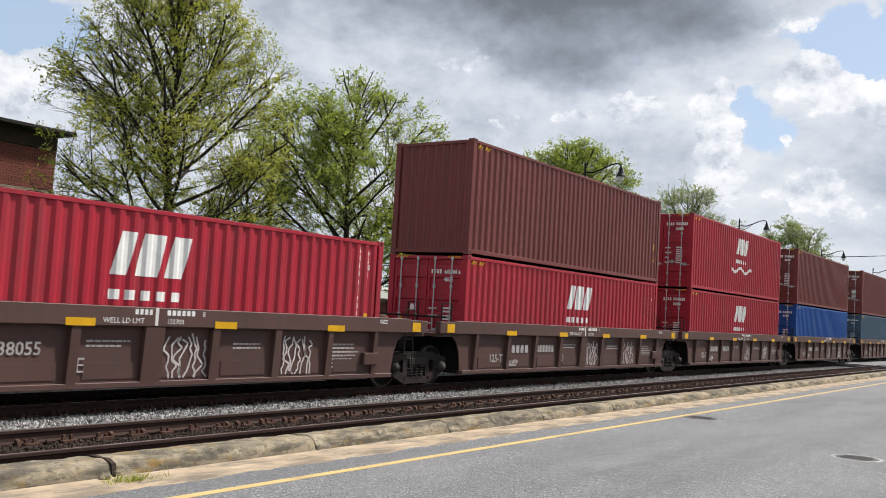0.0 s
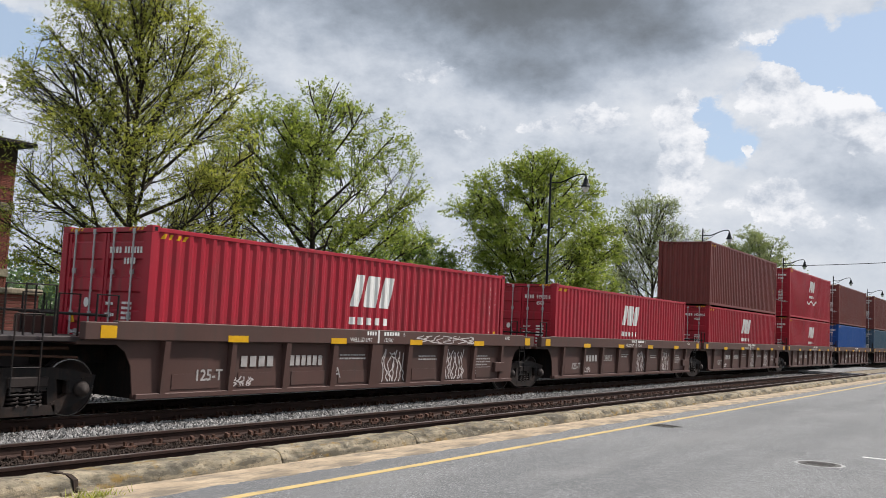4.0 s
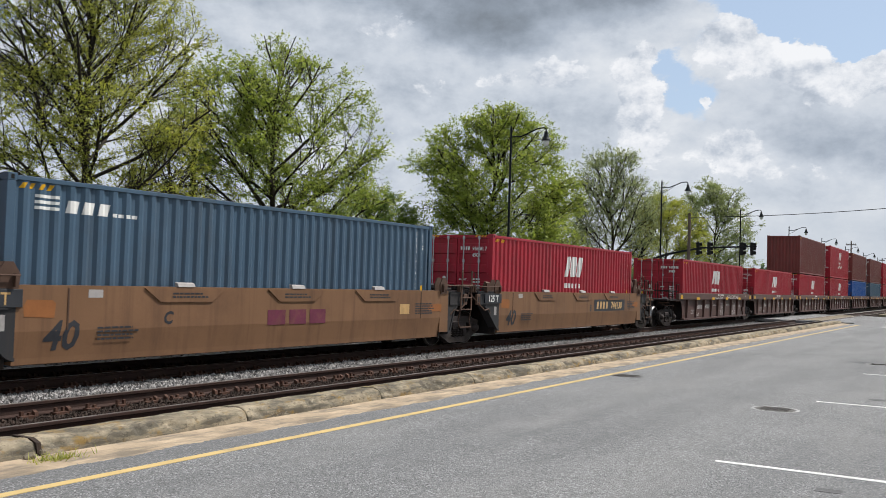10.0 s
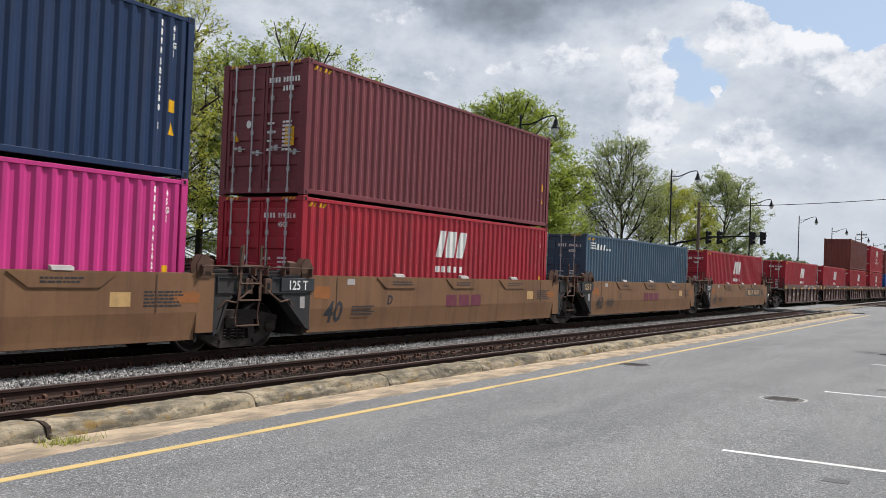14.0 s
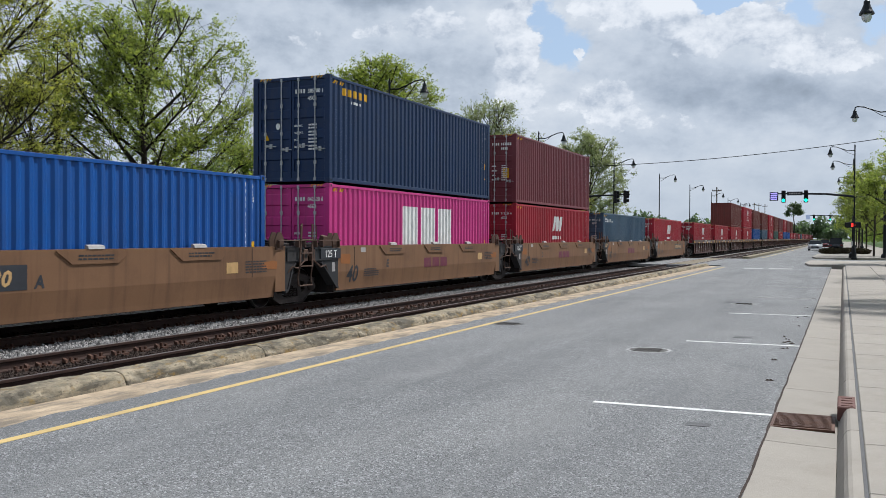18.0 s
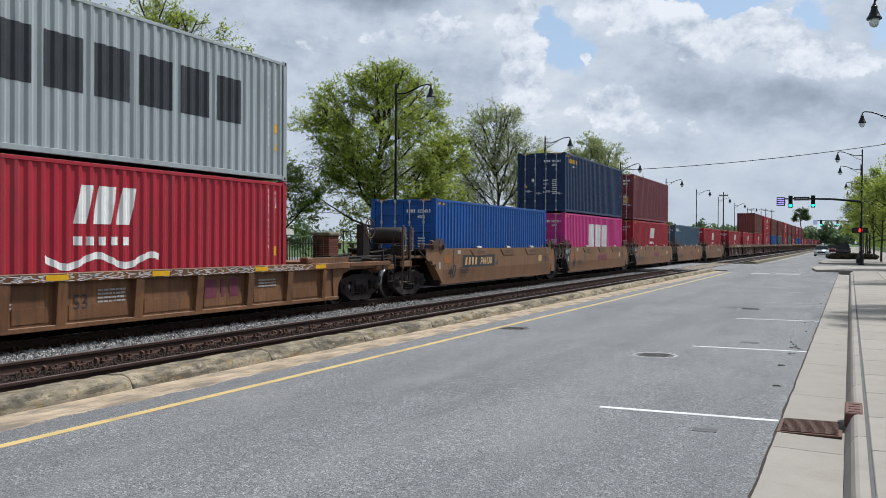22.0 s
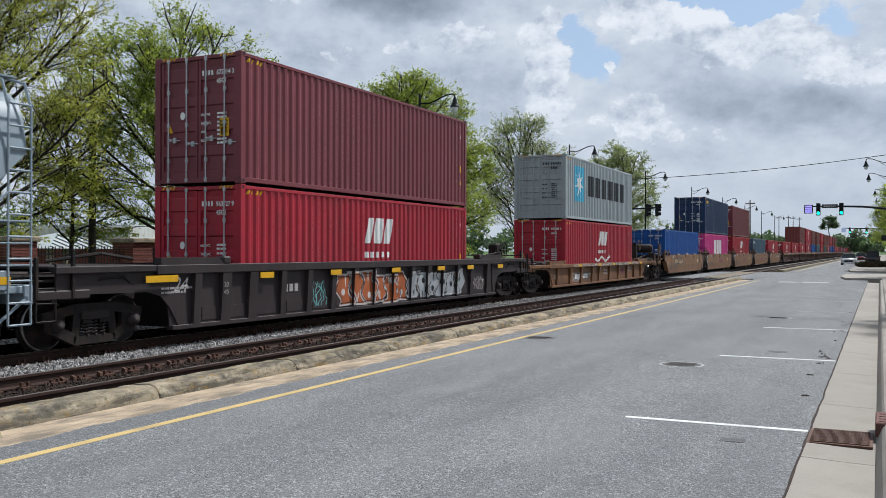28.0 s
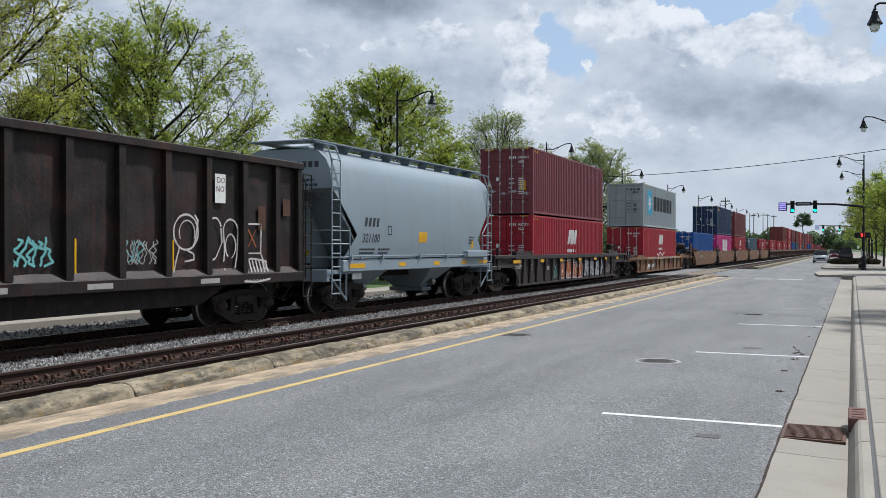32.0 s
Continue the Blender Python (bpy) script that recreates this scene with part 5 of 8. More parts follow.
    # lone ochre well with the grey box
    posts = [(-1.55, 0.16), (0.32, 0.22), (1.95, 0.22), (3.79, 0.22), (5.0, 0.22), (6.9, 0.22), (8.7, 0.22), (10.5, 0.22), (12.1, 0.22), (13.7, 0.16)]
    car = long_well("car_orange", "weathered orange ribbed well car with scrawled top rail", 1.16, 21, posts)
    rng = random.Random(5)
    side_paint(car, "number_panel", [rect(1.02, 0.42, 0.82, 0.30), rect(2.07, 0.42, 1.2, 0.32)], "charcoal", 1.314, "dark panel behind the car number")
    side_paint(car, "car_number", shifted(text_tris("466502", 0.22, 0.2, 0.006), 2.14, 0.47) + [rect(1.1 + 0.18 * k, 0.46, 0.12, 0.22, 0.2) for k in range(4)], "white", 1.318, "white car number")
    side_paint(car, "well_length", shifted(text_tris("53", 0.28), 5.30, 0.50), "charcoal", 1.3145)
    side_paint(car, "spray_scrawl", scribble(rng, 0.5, 1.01, 12.5, 0.14, 60, 0.008), "spray_pink", 1.4325, "pale scrawl along the top rail")
    side_paint(car, "spray_scrawl", scribble(rng, 0.45, 0.32, 1.4, 0.55, 6, 0.010), "spray_pink", 1.3155)
    side_paint(car, "faded_emblem", [rect(8.95, 0.5, 0.4, 0.4), rect(9.5, 0.5, 0.12, 0.4), rect(9.8, 0.5, 0.3, 0.4)], "wine", 1.3145)
    for y in (1.3, 4.6, 7.2, 10.6, 13.2):
        part("reflector", box(BM(), 1.43, 1.437, y, y + 0.5, 1.03, 1.13), "yellow", car, "yellow reflector plate")
    for u, v, n in ((-1.9, 0.7, 3), (3.3, 0.65, 2), (5.9, 0.8, 4), (10.9, 0.8, 3)):
        side_paint(car, "small_print", bars([0.7] * n, u, v, 0.07, 0.035, rng), "dull_white", 1.3145)
    made.append((car, -114.3, 0.0))
    red_box(-114.3, 0.26, True, 14, 0.0)
    c = container("lightgrey", True, "light grey container with a star on a blue square", "", False, "lightgrey", 15)
    part("star_panel", draped([rect(1.37, 0.86, 1.55, 1.62)]), "sky_blue", c, "light blue square panel")
    star = []
    for k in range(7):
        a = math.pi / 2 + k * 2 * math.pi / 7
        h = math.pi / 7
        cx, cz = 2.145, 1.67
        star.append([(cx, cz), (cx + 0.22 * math.cos(a - h), cz + 0.22 * math.sin(a - h)), (cx + 0.68 * math.cos(a), cz + 0.68 * math.sin(a)),
                     (cx + 0.22 * math.cos(a + h), cz + 0.22 * math.sin(a + h))])
    part("star", draped(star, 0.007), "white", c, "white star")
    glyph = [rect(3.57 + 1.18 * k, 1.18, 0.92, 0.98) for k in range(6)]
    for q in glyph:
        part("emblem_block", draped([q]), "charcoal", c, "large charcoal emblem block")
    load(c, -114.3, 0.26 + HIGH + 0.02)
    # lone dark well with sprayed colours
    posts = [(-1.6, 0.2), (-0.69, 0.3), (0.24, 0.30)] + [(y, 0.2) for y in DARK_POSTS]
    car = long_well("car_dark", "dark brown ribbed well car with orange and silver graffiti", 1.46, 22, posts, 0.18, 0.22)
    rng = random.Random(9)
    for y in (-3.12, 0.42, 3.33, 6.53, 9.5, 11.8, 14.5):
        part("reflector", box(BM(), 1.433, 1.44, y, y + (0.88 if y < -3 else 0.5), 1.13, 1.26), "yellow", car, "yellow reflector plate")
    graffiti(car, rng)
    bm = BM()
    pts = [(1.0, 16.2 + 0.30 * math.cos(a), 1.78 + 0.30 * math.sin(a)) for a in [k * math.pi / 10 for k in range(21)]]
    tube(bm, pts, 0.02, 6)
    for k in range(3):
        a = k * math.pi / 3
        tube(bm, [(1.0, 16.2 + 0.3 * math.cos(a), 1.78 + 0.3 * math.sin(a)), (1.0, 16.2 - 0.3 * math.cos(a), 1.78 - 0.3 * math.sin(a))], 0.014, 5)
    tube(bm, [(1.0, 16.2, 1.78), (0.7, 16.2, 1.78)], 0.03, 6)
    box(bm, 0.45, 0.8, 15.95, 16.4, 1.42, 2.0, 0.05)
    part("hand_brake", bm, "steel_dark", car, "dark hand-brake wheel and gear case")
    side_paint(car, "chalk_mark", shifted(text_tris("24", 0.3, 0.3), -1.98 - 0.3, 0.93), "spray_pink", 1.335)
    side_paint(car, "side_figures", shifted(text_tris("20", 0.11), -0.82, 0.98) + shifted(text_tris("40", 0.11), -0.82, 0.82), "dull_white", 1.4255)
    side_paint(car, "car_number", [rect(1.5 + 0.21 * k, 0.78, 0.14, 0.18) for k in range(3)], "dull_white", 1.3135)
    side_paint(car, "small_print", bars([0.9, 0.7], -2.6, 0.98, 0.08, 0.04, rng), "dull_white", 1.335)
    made.append((car, -137.4, 0.0))
    c = container(red, True, lab, "m", False, "zinc", 16)
    badge(c, -0.12, False)
    load(c, -137.4, 0.30)
    load(container("maroon", True, "dull maroon corrugated high-cube container", "m", True, "zinc", 17), -137.4, 0.30 + HIGH + 0.02)
    return made


DARK_POSTS = [1.38 + 1.09 * k for k in range(11)] + [13.7]


def graffiti(car, rng):
    """Two blocks of swollen sprayed forms across the ribs, outlined, without letters."""
    for u, w, n, mat, edge, edge2 in ((3.85, 3.75, 6, "spray_orange", "spray_pink", "black"), (7.7, 4.0, 6, "spray_silver", "black", "spray_pink")):
        forms, lines, inner = [], [], []
        for k in range(n):
            a, wid = u + w * k / n, w / n
            lo, hi = 0.28 + rng.uniform(0, 0.10), 1.16 + rng.uniform(-0.10, 0.06)
            lean = rng.uniform(-0.30, 0.30)
            left = [(a + wid * (-0.04 + 0.20 * math.sin(q * 1.5 + k)) + lean * (q / 6 - 0.5), lo + (hi - lo) * q / 6) for q in range(7)]
            right = [(a + wid * (1.06 + 0.20 * math.sin(q * 1.3 + 2 * k)) + lean * (q / 6 - 0.5), lo + (hi - lo) * q / 6 + rng.uniform(-0.03, 0.03)) for q in range(7)]
            for q in range(6):
                forms.append([left[q], right[q], right[q + 1], left[q + 1]])
            ring = left + right[::-1]
            for line, pts, th in ((lines, ring + ring[:1], 0.022), (inner, [(p[0] * 0.86 + (a + wid / 2) * 0.14, p[1] * 0.86 + 0.10) for p in ring + ring[:1]], 0.009)):
                for p, r in zip(pts, pts[1:]):
                    d = math.hypot(r[0] - p[0], r[1] - p[1]) or 1
                    nx, ny = -(r[1] - p[1]) / d * th, (r[0] - p[0]) / d * th
                    line.append([(p[0] - nx, p[1] - ny), (r[0] - nx, r[1] - ny), (r[0] + nx, r[1] + ny), (p[0] + nx, p[1] + ny)])
            # hollow eye and notch of each form
            c0 = (a + wid * rng.uniform(0.4, 0.6), 0.72 + rng.uniform(-0.2, 0.2))
            eye = [(c0[0] + wid * 0.15 * math.cos(t * math.pi / 6), c0[1] + 0.09 * math.sin(t * math.pi / 6)) for t in range(12)]
            lines.append(eye)
            nx0 = a + wid * rng.uniform(0.3, 0.7)
            base = lo if k % 2 else hi
            lines.append([(nx0 - 0.05, base), (nx0 + 0.05, base), (nx0 + 0.01, base + (0.34 if k % 2 else -0.34))])
        for y_lo, y_hi, at_x, tag in [(None, None, None, "web")] + [(y - 0.1, y + 0.1, 1, "post") for y in DARK_POSTS if u - 0.1 <= y <= u + w + 0.1]:
            for name, polys, m, lift in (("graffiti", forms, mat, 0.0), ("graffiti_outline", lines, edge, 0.002), ("graffiti_line", inner, edge2, 0.003)):
                if tag == "web":
                    part(name, flat_decal(polys, lambda p, q: (1.3145 + lift, p, q)), m, car, f"{'orange' if mat == 'spray_orange' else 'silver'} sprayed forms" if name == "graffiti" else "")
                else:
                    on = [c for c in (clipped(q, 0, y_lo, y_hi) for q in polys) if len(c) > 2]
                    if on:
                        part(name, flat_decal(on, lambda p, q: (1.424 + lift - 0.06 * max(0, (1.28 - q)) / 1.04, p, q)), m, car)
    side_paint(car, "spray_scrawl", scribble(rng, 2.6, 0.35, 0.7, 0.7, 7, 0.010), "spray_teal", 1.3145, "pale teal scrawl")
    side_paint(car, "spray_scrawl", scribble(rng, 12.6, 0.4, 0.9, 0.5, 6, 0.012), "spray_pink", 1.3145)


# ---- covered hopper and gondola ----
M["hopper"] = material("pale_blue_grey_paint", (0.225, 0.275, 0.315), 0.45, 0, 0.06, 0.5, 25, 0.02, (0.20, 0.20, 0.19), 0.25, 0.3)
# the same paint darkened: shade of slopes, braces and gates put into colour
M["hopper_shade"] = material("shade_toned_hopper_paint", (0.15, 0.175, 0.19), 0.5, 0, 0.08, 0.5, 25, 0.02, (0.12, 0.12, 0.12), 0.3, 0.3)
M["gondola"] = material("scuffed_dark_brown_steel", (0.019, 0.0155, 0.0155), 0.55, 0.0, 0.6, 1.6, 14, 0.35, (0.062, 0.024, 0.016), 0.75, 0.55)
M["gondola_post"] = material("dark_post_steel", (0.015, 0.013, 0.013), 0.6, 0.1, 0.35, 1.6, 22, 0.25, (0.07, 0.03, 0.02), 0.5, 0.4)


def hopper_car():
    """Its middle at the origin of y, rail head at z = 0."""
    car = thing("covered_hopper", "pale blue-grey covered hopper wagon with round sides", "railway wagon")
    P = "hopper"
    L0, L1 = -5.85, 5.85
    # rounded cross-section of the tank
    sec = [(0.78, 4.36), (1.05, 4.28), (1.28, 4.08), (1.40, 3.80), (1.475, 3.3), (1.50, 2.7), (1.49, 2.1), (1.45, 1.62), (1.42, 1.45)]
    bm = BM()
    # side sheet of each side, cut to the slanting ends
    def end_y(z):
        # how far out the side sheet reaches at height z
        if z > 3.2:
            return 5.72
        if z > 2.15:
            return 5.72 - (3.2 - z) * 1.30
        return 4.36 + (2.15 - z) * 1.05
    for s in (-1, 1):
        rows = []
        for x, z in sec:
            e = min(5.72, end_y(z))
            rows.append([bm.verts.new((s * x, q, z)) for q in (-e, -e * 0.5, 0, e * 0.5, e)])
        for a, b in zip(rows, rows[1:]):
            for k in range(4):
                bm.faces.new((a[k], a[k + 1], b[k + 1], b[k]) if s < 0 else (a[k], b[k], b[k + 1], a[k + 1]))
    bmesh.ops.recalc_face_normals(bm, faces=bm.faces[:])
    part("tank_side", bm, P, car, smooth=True)
    bm = BM()
    a = [bm.verts.new((-0.78, -5.72, 4.36)), bm.verts.new((0, -5.72, 4.42)), bm.verts.new((0.78, -5.72, 4.36))]
    b = [bm.verts.new((-0.78, 5.72, 4.36)), bm.verts.new((0, 5.72, 4.42)), bm.verts.new((0.78, 5.72, 4.36))]
    for k in range(2):
        bm.faces.new((a[k], a[k + 1], b[k + 1], b[k]))
    part("roof_sheet", bm, P, car)
    for d in (-1, 1):
        # end sheet above, slope sheet below
        bm = BM()
        prism(bm, [(x * 0.985, z) for x, z in sec[:5]] + [(-x * 0.985, z) for x, z in sec[:5][::-1]], "y", d * 5.70, d * 5.66)
        part("end_sheet", bm, P, car)
        bm = BM()
        pts = [(d * 5.68, 3.3), (d * 3.9, 1.2), (d * 3.86, 1.2), (d * 5.6, 3.3)]
        prism(bm, pts, "x", -1.44, 1.44)
        # darker copy of the tank paint, its shade painted in
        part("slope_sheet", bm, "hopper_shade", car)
        bm = BM()
        for x in (-0.5, 0.5):
            prism(bm, [(d * 5.6, 3.2), (d * 5.75, 3.2), (d * 5.75, 1.2), (d * 4.1, 1.2)], "x", x - 0.03, x + 0.03)
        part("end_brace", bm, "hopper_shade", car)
        part("end_platform", box(BM(), -1.40, 1.40, *sorted((d * 4.0, d * 5.85)), 1.05, 1.16, 0.01), P, car)
        part("end_sill", box(BM(), -1.42, 1.42, *sorted((d * 5.72, d * 5.9)), 0.86, 1.18, 0.015), P, car)
        part("centre_sill", box(BM(), -0.3, 0.3, *sorted((d * 3.0, d * 6.2)), 0.72, 1.05, 0.02), "steel_dark", car)
        # corner ladders
        for s in (1, -1):
            ladder(car, s * 1.50, d * 5.78, d * 5.35, 0.55, 4.05 if d < 0 or s > 0 else 2.2, P, 11, 0.02)
        for y in (5.78, 5.35):
            part("roof_rail", tube(BM(), [(1.50, d * y, 4.0), (1.35, d * y, 4.42), (0.75, d * y, 4.58)], 0.025, 6), P, car)
        bm = tube(BM(), [(1.50, d * 4.85, 1.15), (1.50, d * 4.85, 2.25), (1.50, d * 5.35, 2.65)], 0.022, 6)
        for z in (1.5, 1.85, 2.2):
            tube(bm, [(1.50, d * 4.85, z), (1.50, d * 5.8, z), (0.3, d * 5.84, z)], 0.016, 5)
        part("grab_rail", bm, P, car)
        bm = BM()
        tube(bm, [(1.45, d * 5.75, 0.98), (1.42, d * 4.9, 0.35), (1.42, d * 4.9, 1.05)], 0.03, 6)
        part("sill_step", bm, P, car)
        truck(car, d * 4.45)
        coupler(car, d * 5.95, d)
    # side sill and pipes
    for s in (-1, 1):
        part("side_sill", box(BM(), *sorted((s * 1.34, s * 1.50)), -5.2, 5.4, 1.10, 1.42, 0.02), P, car)
        bm = BM()
        tube(bm, [(s * 1.53, -4.9, 1.52), (s * 1.53, 3.2, 1.52)], 0.02, 6)
        for y in (-4.8, -3.0, -0.5, 1.6, 3.1):
            box(bm, *sorted((s * 1.45, s * 1.56)), y - 0.04, y + 0.04, 1.42, 1.56)
        part("side_pipe", bm, P, car)
        part("gate_box", box(BM(), *sorted((s * 1.42, s * 1.62)), 3.2, 5.1, 1.42, 1.66, 0.03), P, car)
        for y in (-4.9, -1.9, 0.6, 2.9, 4.5):
            part("reflector", box(BM(), *sorted((s * 1.50, s * 1.506)), y, y + (0.9 if y in (-4.9, 4.5) else 0.45), 1.20, 1.32), "yellow", car, "orange reflector strip")
        part("white_board", box(BM(), *sorted((s * 1.30, s * 1.34)), -4.4, -3.9, 0.88, 1.08, 0.01), "white", car)
    # hopper outlets
    for y in (-2.9, 1.95):
        bm = BM()
        top = [(-1.25, y - 0.95), (1.25, y - 0.95), (1.25, y + 0.95), (-1.25, y + 0.95)]
        low = [(-0.45, y - 0.25), (0.45, y - 0.25), (0.45, y + 0.25), (-0.45, y + 0.25)]
        a = [bm.verts.new((*p, 1.15)) for p in top]
        b = [bm.verts.new((*p, 0.42)) for p in low]
        for k in range(4):
            bm.faces.new((a[k], a[(k + 1) % 4], b[(k + 1) % 4], b[k]))
        bm.faces.new(b[::-1])
        bmesh.ops.recalc_face_normals(bm, faces=bm.faces[:])
        bay = part("hopper_bay", bm, P, car)
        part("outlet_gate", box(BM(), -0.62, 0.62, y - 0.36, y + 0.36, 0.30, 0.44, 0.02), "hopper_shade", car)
        bm = lathe(BM(), [(0.0, 0.50), (0.10, 0.50), (0.12, 0.56), (0.12, 0.74), (0.06, 0.78), (0.0, 0.80)], 12, "x", (0.15, y, 0.62))
        part("gate_crank", bm, "tread", car)
    part("centre_sill", box(BM(), -0.3, 0.3, -3.0, 3.0, 0.86, 1.2, 0.02), "steel_dark", car)
    # roof walk and hatches
    for x in (-0.75, 0.75):
        bm = box(BM(), x - 0.28, x + 0.28, -5.9, 5.9, 4.55, 4.58)
        part("running_board", bm, P, car)
    for k in range(9):
        y = -5.2 + 1.3 * k
        part("walk_bracket", prism(BM(), [(1.03, 4.55), (0.6, 4.55), (0.6, 4.34), (0.85, 4.34)], "y", y - 0.02, y + 0.02), P, car)
    for y in (-5.6, 5.6):
        part("end_walk", box(BM(), -1.0, 1.0, y - 0.32, y + 0.32, 4.54, 4.575), P, car)
    part("hatch", box(BM(), -0.3, 0.3, -5.0, 5.0, 4.40, 4.53, 0.03), P, car)
    # writing
    def on_side(polys, lift=0.005):
        bm = BM()
        for q in polys:
            for (xa, za), (xb, zb) in zip(sec, sec[1:]):
                c = clipped(q, 1, zb, za)
                if len(c) > 2:
                    bm.faces.new([bm.verts.new((xb + (xa - xb) * (p[1] - zb) / (za - zb) + lift, p[0], p[1])) for p in c])
        return bm
    part("reporting_mark", on_side([rect(-4.02 + 0.23 * k, 2.34, 0.14, 0.25, 0.2) for k in range(4)]), "charcoal", car, "dark owner's mark bars")
    part("car_number", on_side(shifted(text_tris("321100", 0.25, 0.2, 0.006), -4.14, 1.90)), "charcoal", car, "dark car number")
    rng = random.Random(3)
    part("small_print", on_side(bars((0.9, 0.85), -4.25, 1.68, 0.1, 0.05, rng) + bars((0.7, 0.6), -3.15, 1.68, 0.1, 0.05, rng) + bars((0.5, 0.4, 0.3), 3.6, 2.1, 0.1, 0.05, rng)), "charcoal", car)
    part("sticker", on_side([rect(-0.52, 1.92, 0.6, 0.32, 0.12)]), "yellow", car, "yellow rectangular sticker")
    part("hazard_sign", on_side([[(3.95, 1.66), (4.09, 1.86), (3.95, 2.06), (3.81, 1.86)]]), "yellow", car, "yellow diamond sign")
    part("small_frame", on_side([rect(-2.60, 2.12, 0.24, 0.03), rect(-2.60, 2.36, 0.24, 0.03), rect(-2.60, 2.12, 0.03, 0.27), rect(-2.39, 2.12, 0.03, 0.27)]), "charcoal", car)
    part("end_print", flat_decal([rect(0.35 + 0.19 * k, 3.86, 0.13, 0.16) for k in range(4)] + bars((0.6, 0.7, 0.5, 0.9, 0.8), 0.3, 3.5, 0.13, 0.06, rng), lambda u, v: (u, -5.705, v)), "charcoal", car)
    return car


def gondola_car():
    """Its front end at y = 0, the rest behind."""
    car = thing("gondola_wagon", "dark rusty high-sided open wagon with chalk-white graffiti", "railway wagon")
    P = "gondola"
    END, TOP, LOW = -16.4, 3.78, 1.18
    posts = [-1.07 - 1.262 * k for k in range(13)] + [-0.12]
    rng = random.Random(12)
    for s in (-1, 1):
        bm = BM()
        # dented sheets: a grid pushed in and out a little
        ny, nz = 150, 16
        grid = [[bm.verts.new((s * (1.40 + 0.020 * noise.noise(Vector((j * 0.33, k * 0.4, s * 7.0))) + 0.012 * noise.noise(Vector((j * 1.1, k * 1.2, 3.0)))),
                               END * j / ny, LOW + (TOP - 0.1 - LOW) * k / nz)) for k in range(nz + 1)] for j in range(ny + 1)]
        for j in range(ny):
            for k in range(nz):
                bm.faces.new((grid[j][k], grid[j + 1][k], grid[j + 1][k + 1], grid[j][k + 1]))
        part("side_sheet", bm, P, car, smooth=True)
        part("inner_sheet", box(BM(), *sorted((s * 1.33, s * 1.36)), END, 0, 1.0, TOP - 0.1), P, car)
        part("top_chord", box(BM(), *sorted((s * 1.34, s * 1.55)), END, 0.02, TOP - 0.13, TOP + 0.03, 0.015), P, car)
        part("side_sill", box(BM(), *sorted((s * 1.36, s * 1.54)), END, 0.0, 0.94, 1.17, 0.015), P, car)
        bm = BM()
        prism(bm, [(s * 1.40, LOW), (s * 1.53, 1.171), (s * 1.40, LOW + 0.12)], "y", END, -0.2)
        part("sill_fillet", bm, P, car)
        for i, y in enumerate(posts):
            bm = BM()
            prism(bm, [(s * 1.36, TOP - 0.14), (s * 1.52, TOP - 0.14), (s * 1.535, 1.19), (s * 1.36, 1.19)], "y", y - 0.085, y + 0.085)
            part("side_post", bm, "gondola_post", car)
            if s > 0 and i in (3, 5):
                part("post_stripe", box(BM(), 1.45, 1.54, y + 0.09, y + 0.13, 1.3, 1.9), "yellow", car, "yellow stripe on a post")
        bm = BM()
        prism(bm, [(-2.7, 0.94), (-3.6, 0.55), (END + 3.6, 0.55), (END + 2.7, 0.94)], "x", s * 1.28, s * 1.30)
        part("skirt_plate", bm, "steel_dark", car)
        for y in (-3.9, -7.0, -9.3, -11.5):
            part("grey_reflector", box(BM(), *sorted((s * 1.54, s * 1.545)), y, y + 0.62, 1.0, 1.10), "dull_white", car)
    for y in (-0.03, END + 0.03):
        bm = BM()
        box(bm, -1.38, 1.38, y - 0.04, y + 0.04, 1.0, TOP - 0.08)
        part("end_sheet", bm, P, car)
    for z in (1.6, 2.3, 3.0, 3.66):
        part("end_stiffener", box(BM(), -1.36, 1.36, 0.01, 0.12, z, z + 0.12, 0.02), P, car)
    part("floor", box(BM(), -1.35, 1.35, END, 0, 0.98, 1.05), "steel_dark", car)
    part("centre_sill", box(BM(), -0.35, 0.35, END - 0.2, 0.5, 0.55, 0.98, 0.02), "steel_dark", car)
    part("end_sill", box(BM(), -1.45, 1.45, 0.0, 0.22, 0.92, 1.2, 0.02), P, car)
    ladder(car, 1.50, 0.05, 0.42, 0.55, 3.55, "steel_dark", 9, 0.018)
    ladder(car, 0.28, 1.02, 1.42, 1.0, 3.4, "steel_dark", 8, 0.016, "x")
    bm = BM()
    prism(bm, [(0.0, 1.2), (0.30, 1.2), (0.42, 2.0), (0.12, 3.6), (0.0, 3.6)], "x", 1.30, 1.36)
    part("corner_gusset", bm, P, car)
    part("end_sign", flat_decal([[(1.16, 1.42), (1.36, 1.62), (1.16, 1.82), (0.96, 1.62)]], lambda u, v: (u, 0.55, v)), "yellow", car, "yellow diamond sign")
    part("sign_bar", box(BM(), 0.9, 1.42, 0.5, 0.545, 1.3, 1.36), "steel_dark", car)
    for y in (-1.75, END + 1.75):
        truck(car, y)
    coupler(car, 0.4, 1)
    x = 1.447
    def curve(pts, th=0.022):
        return [[(p[0] - th, p[1] - th * 0.4), (q[0] - th, q[1] - th * 0.4), (q[0] + th, q[1] + th * 0.4), (p[0] + th, p[1] + th * 0.4)] if abs(q[1] - p[1]) > abs(q[0] - p[0])
                else [(p[0], p[1] - th), (q[0], q[1] - th), (q[0], q[1] + th), (p[0], p[1] + th)] for p, q in zip(pts, pts[1:])]

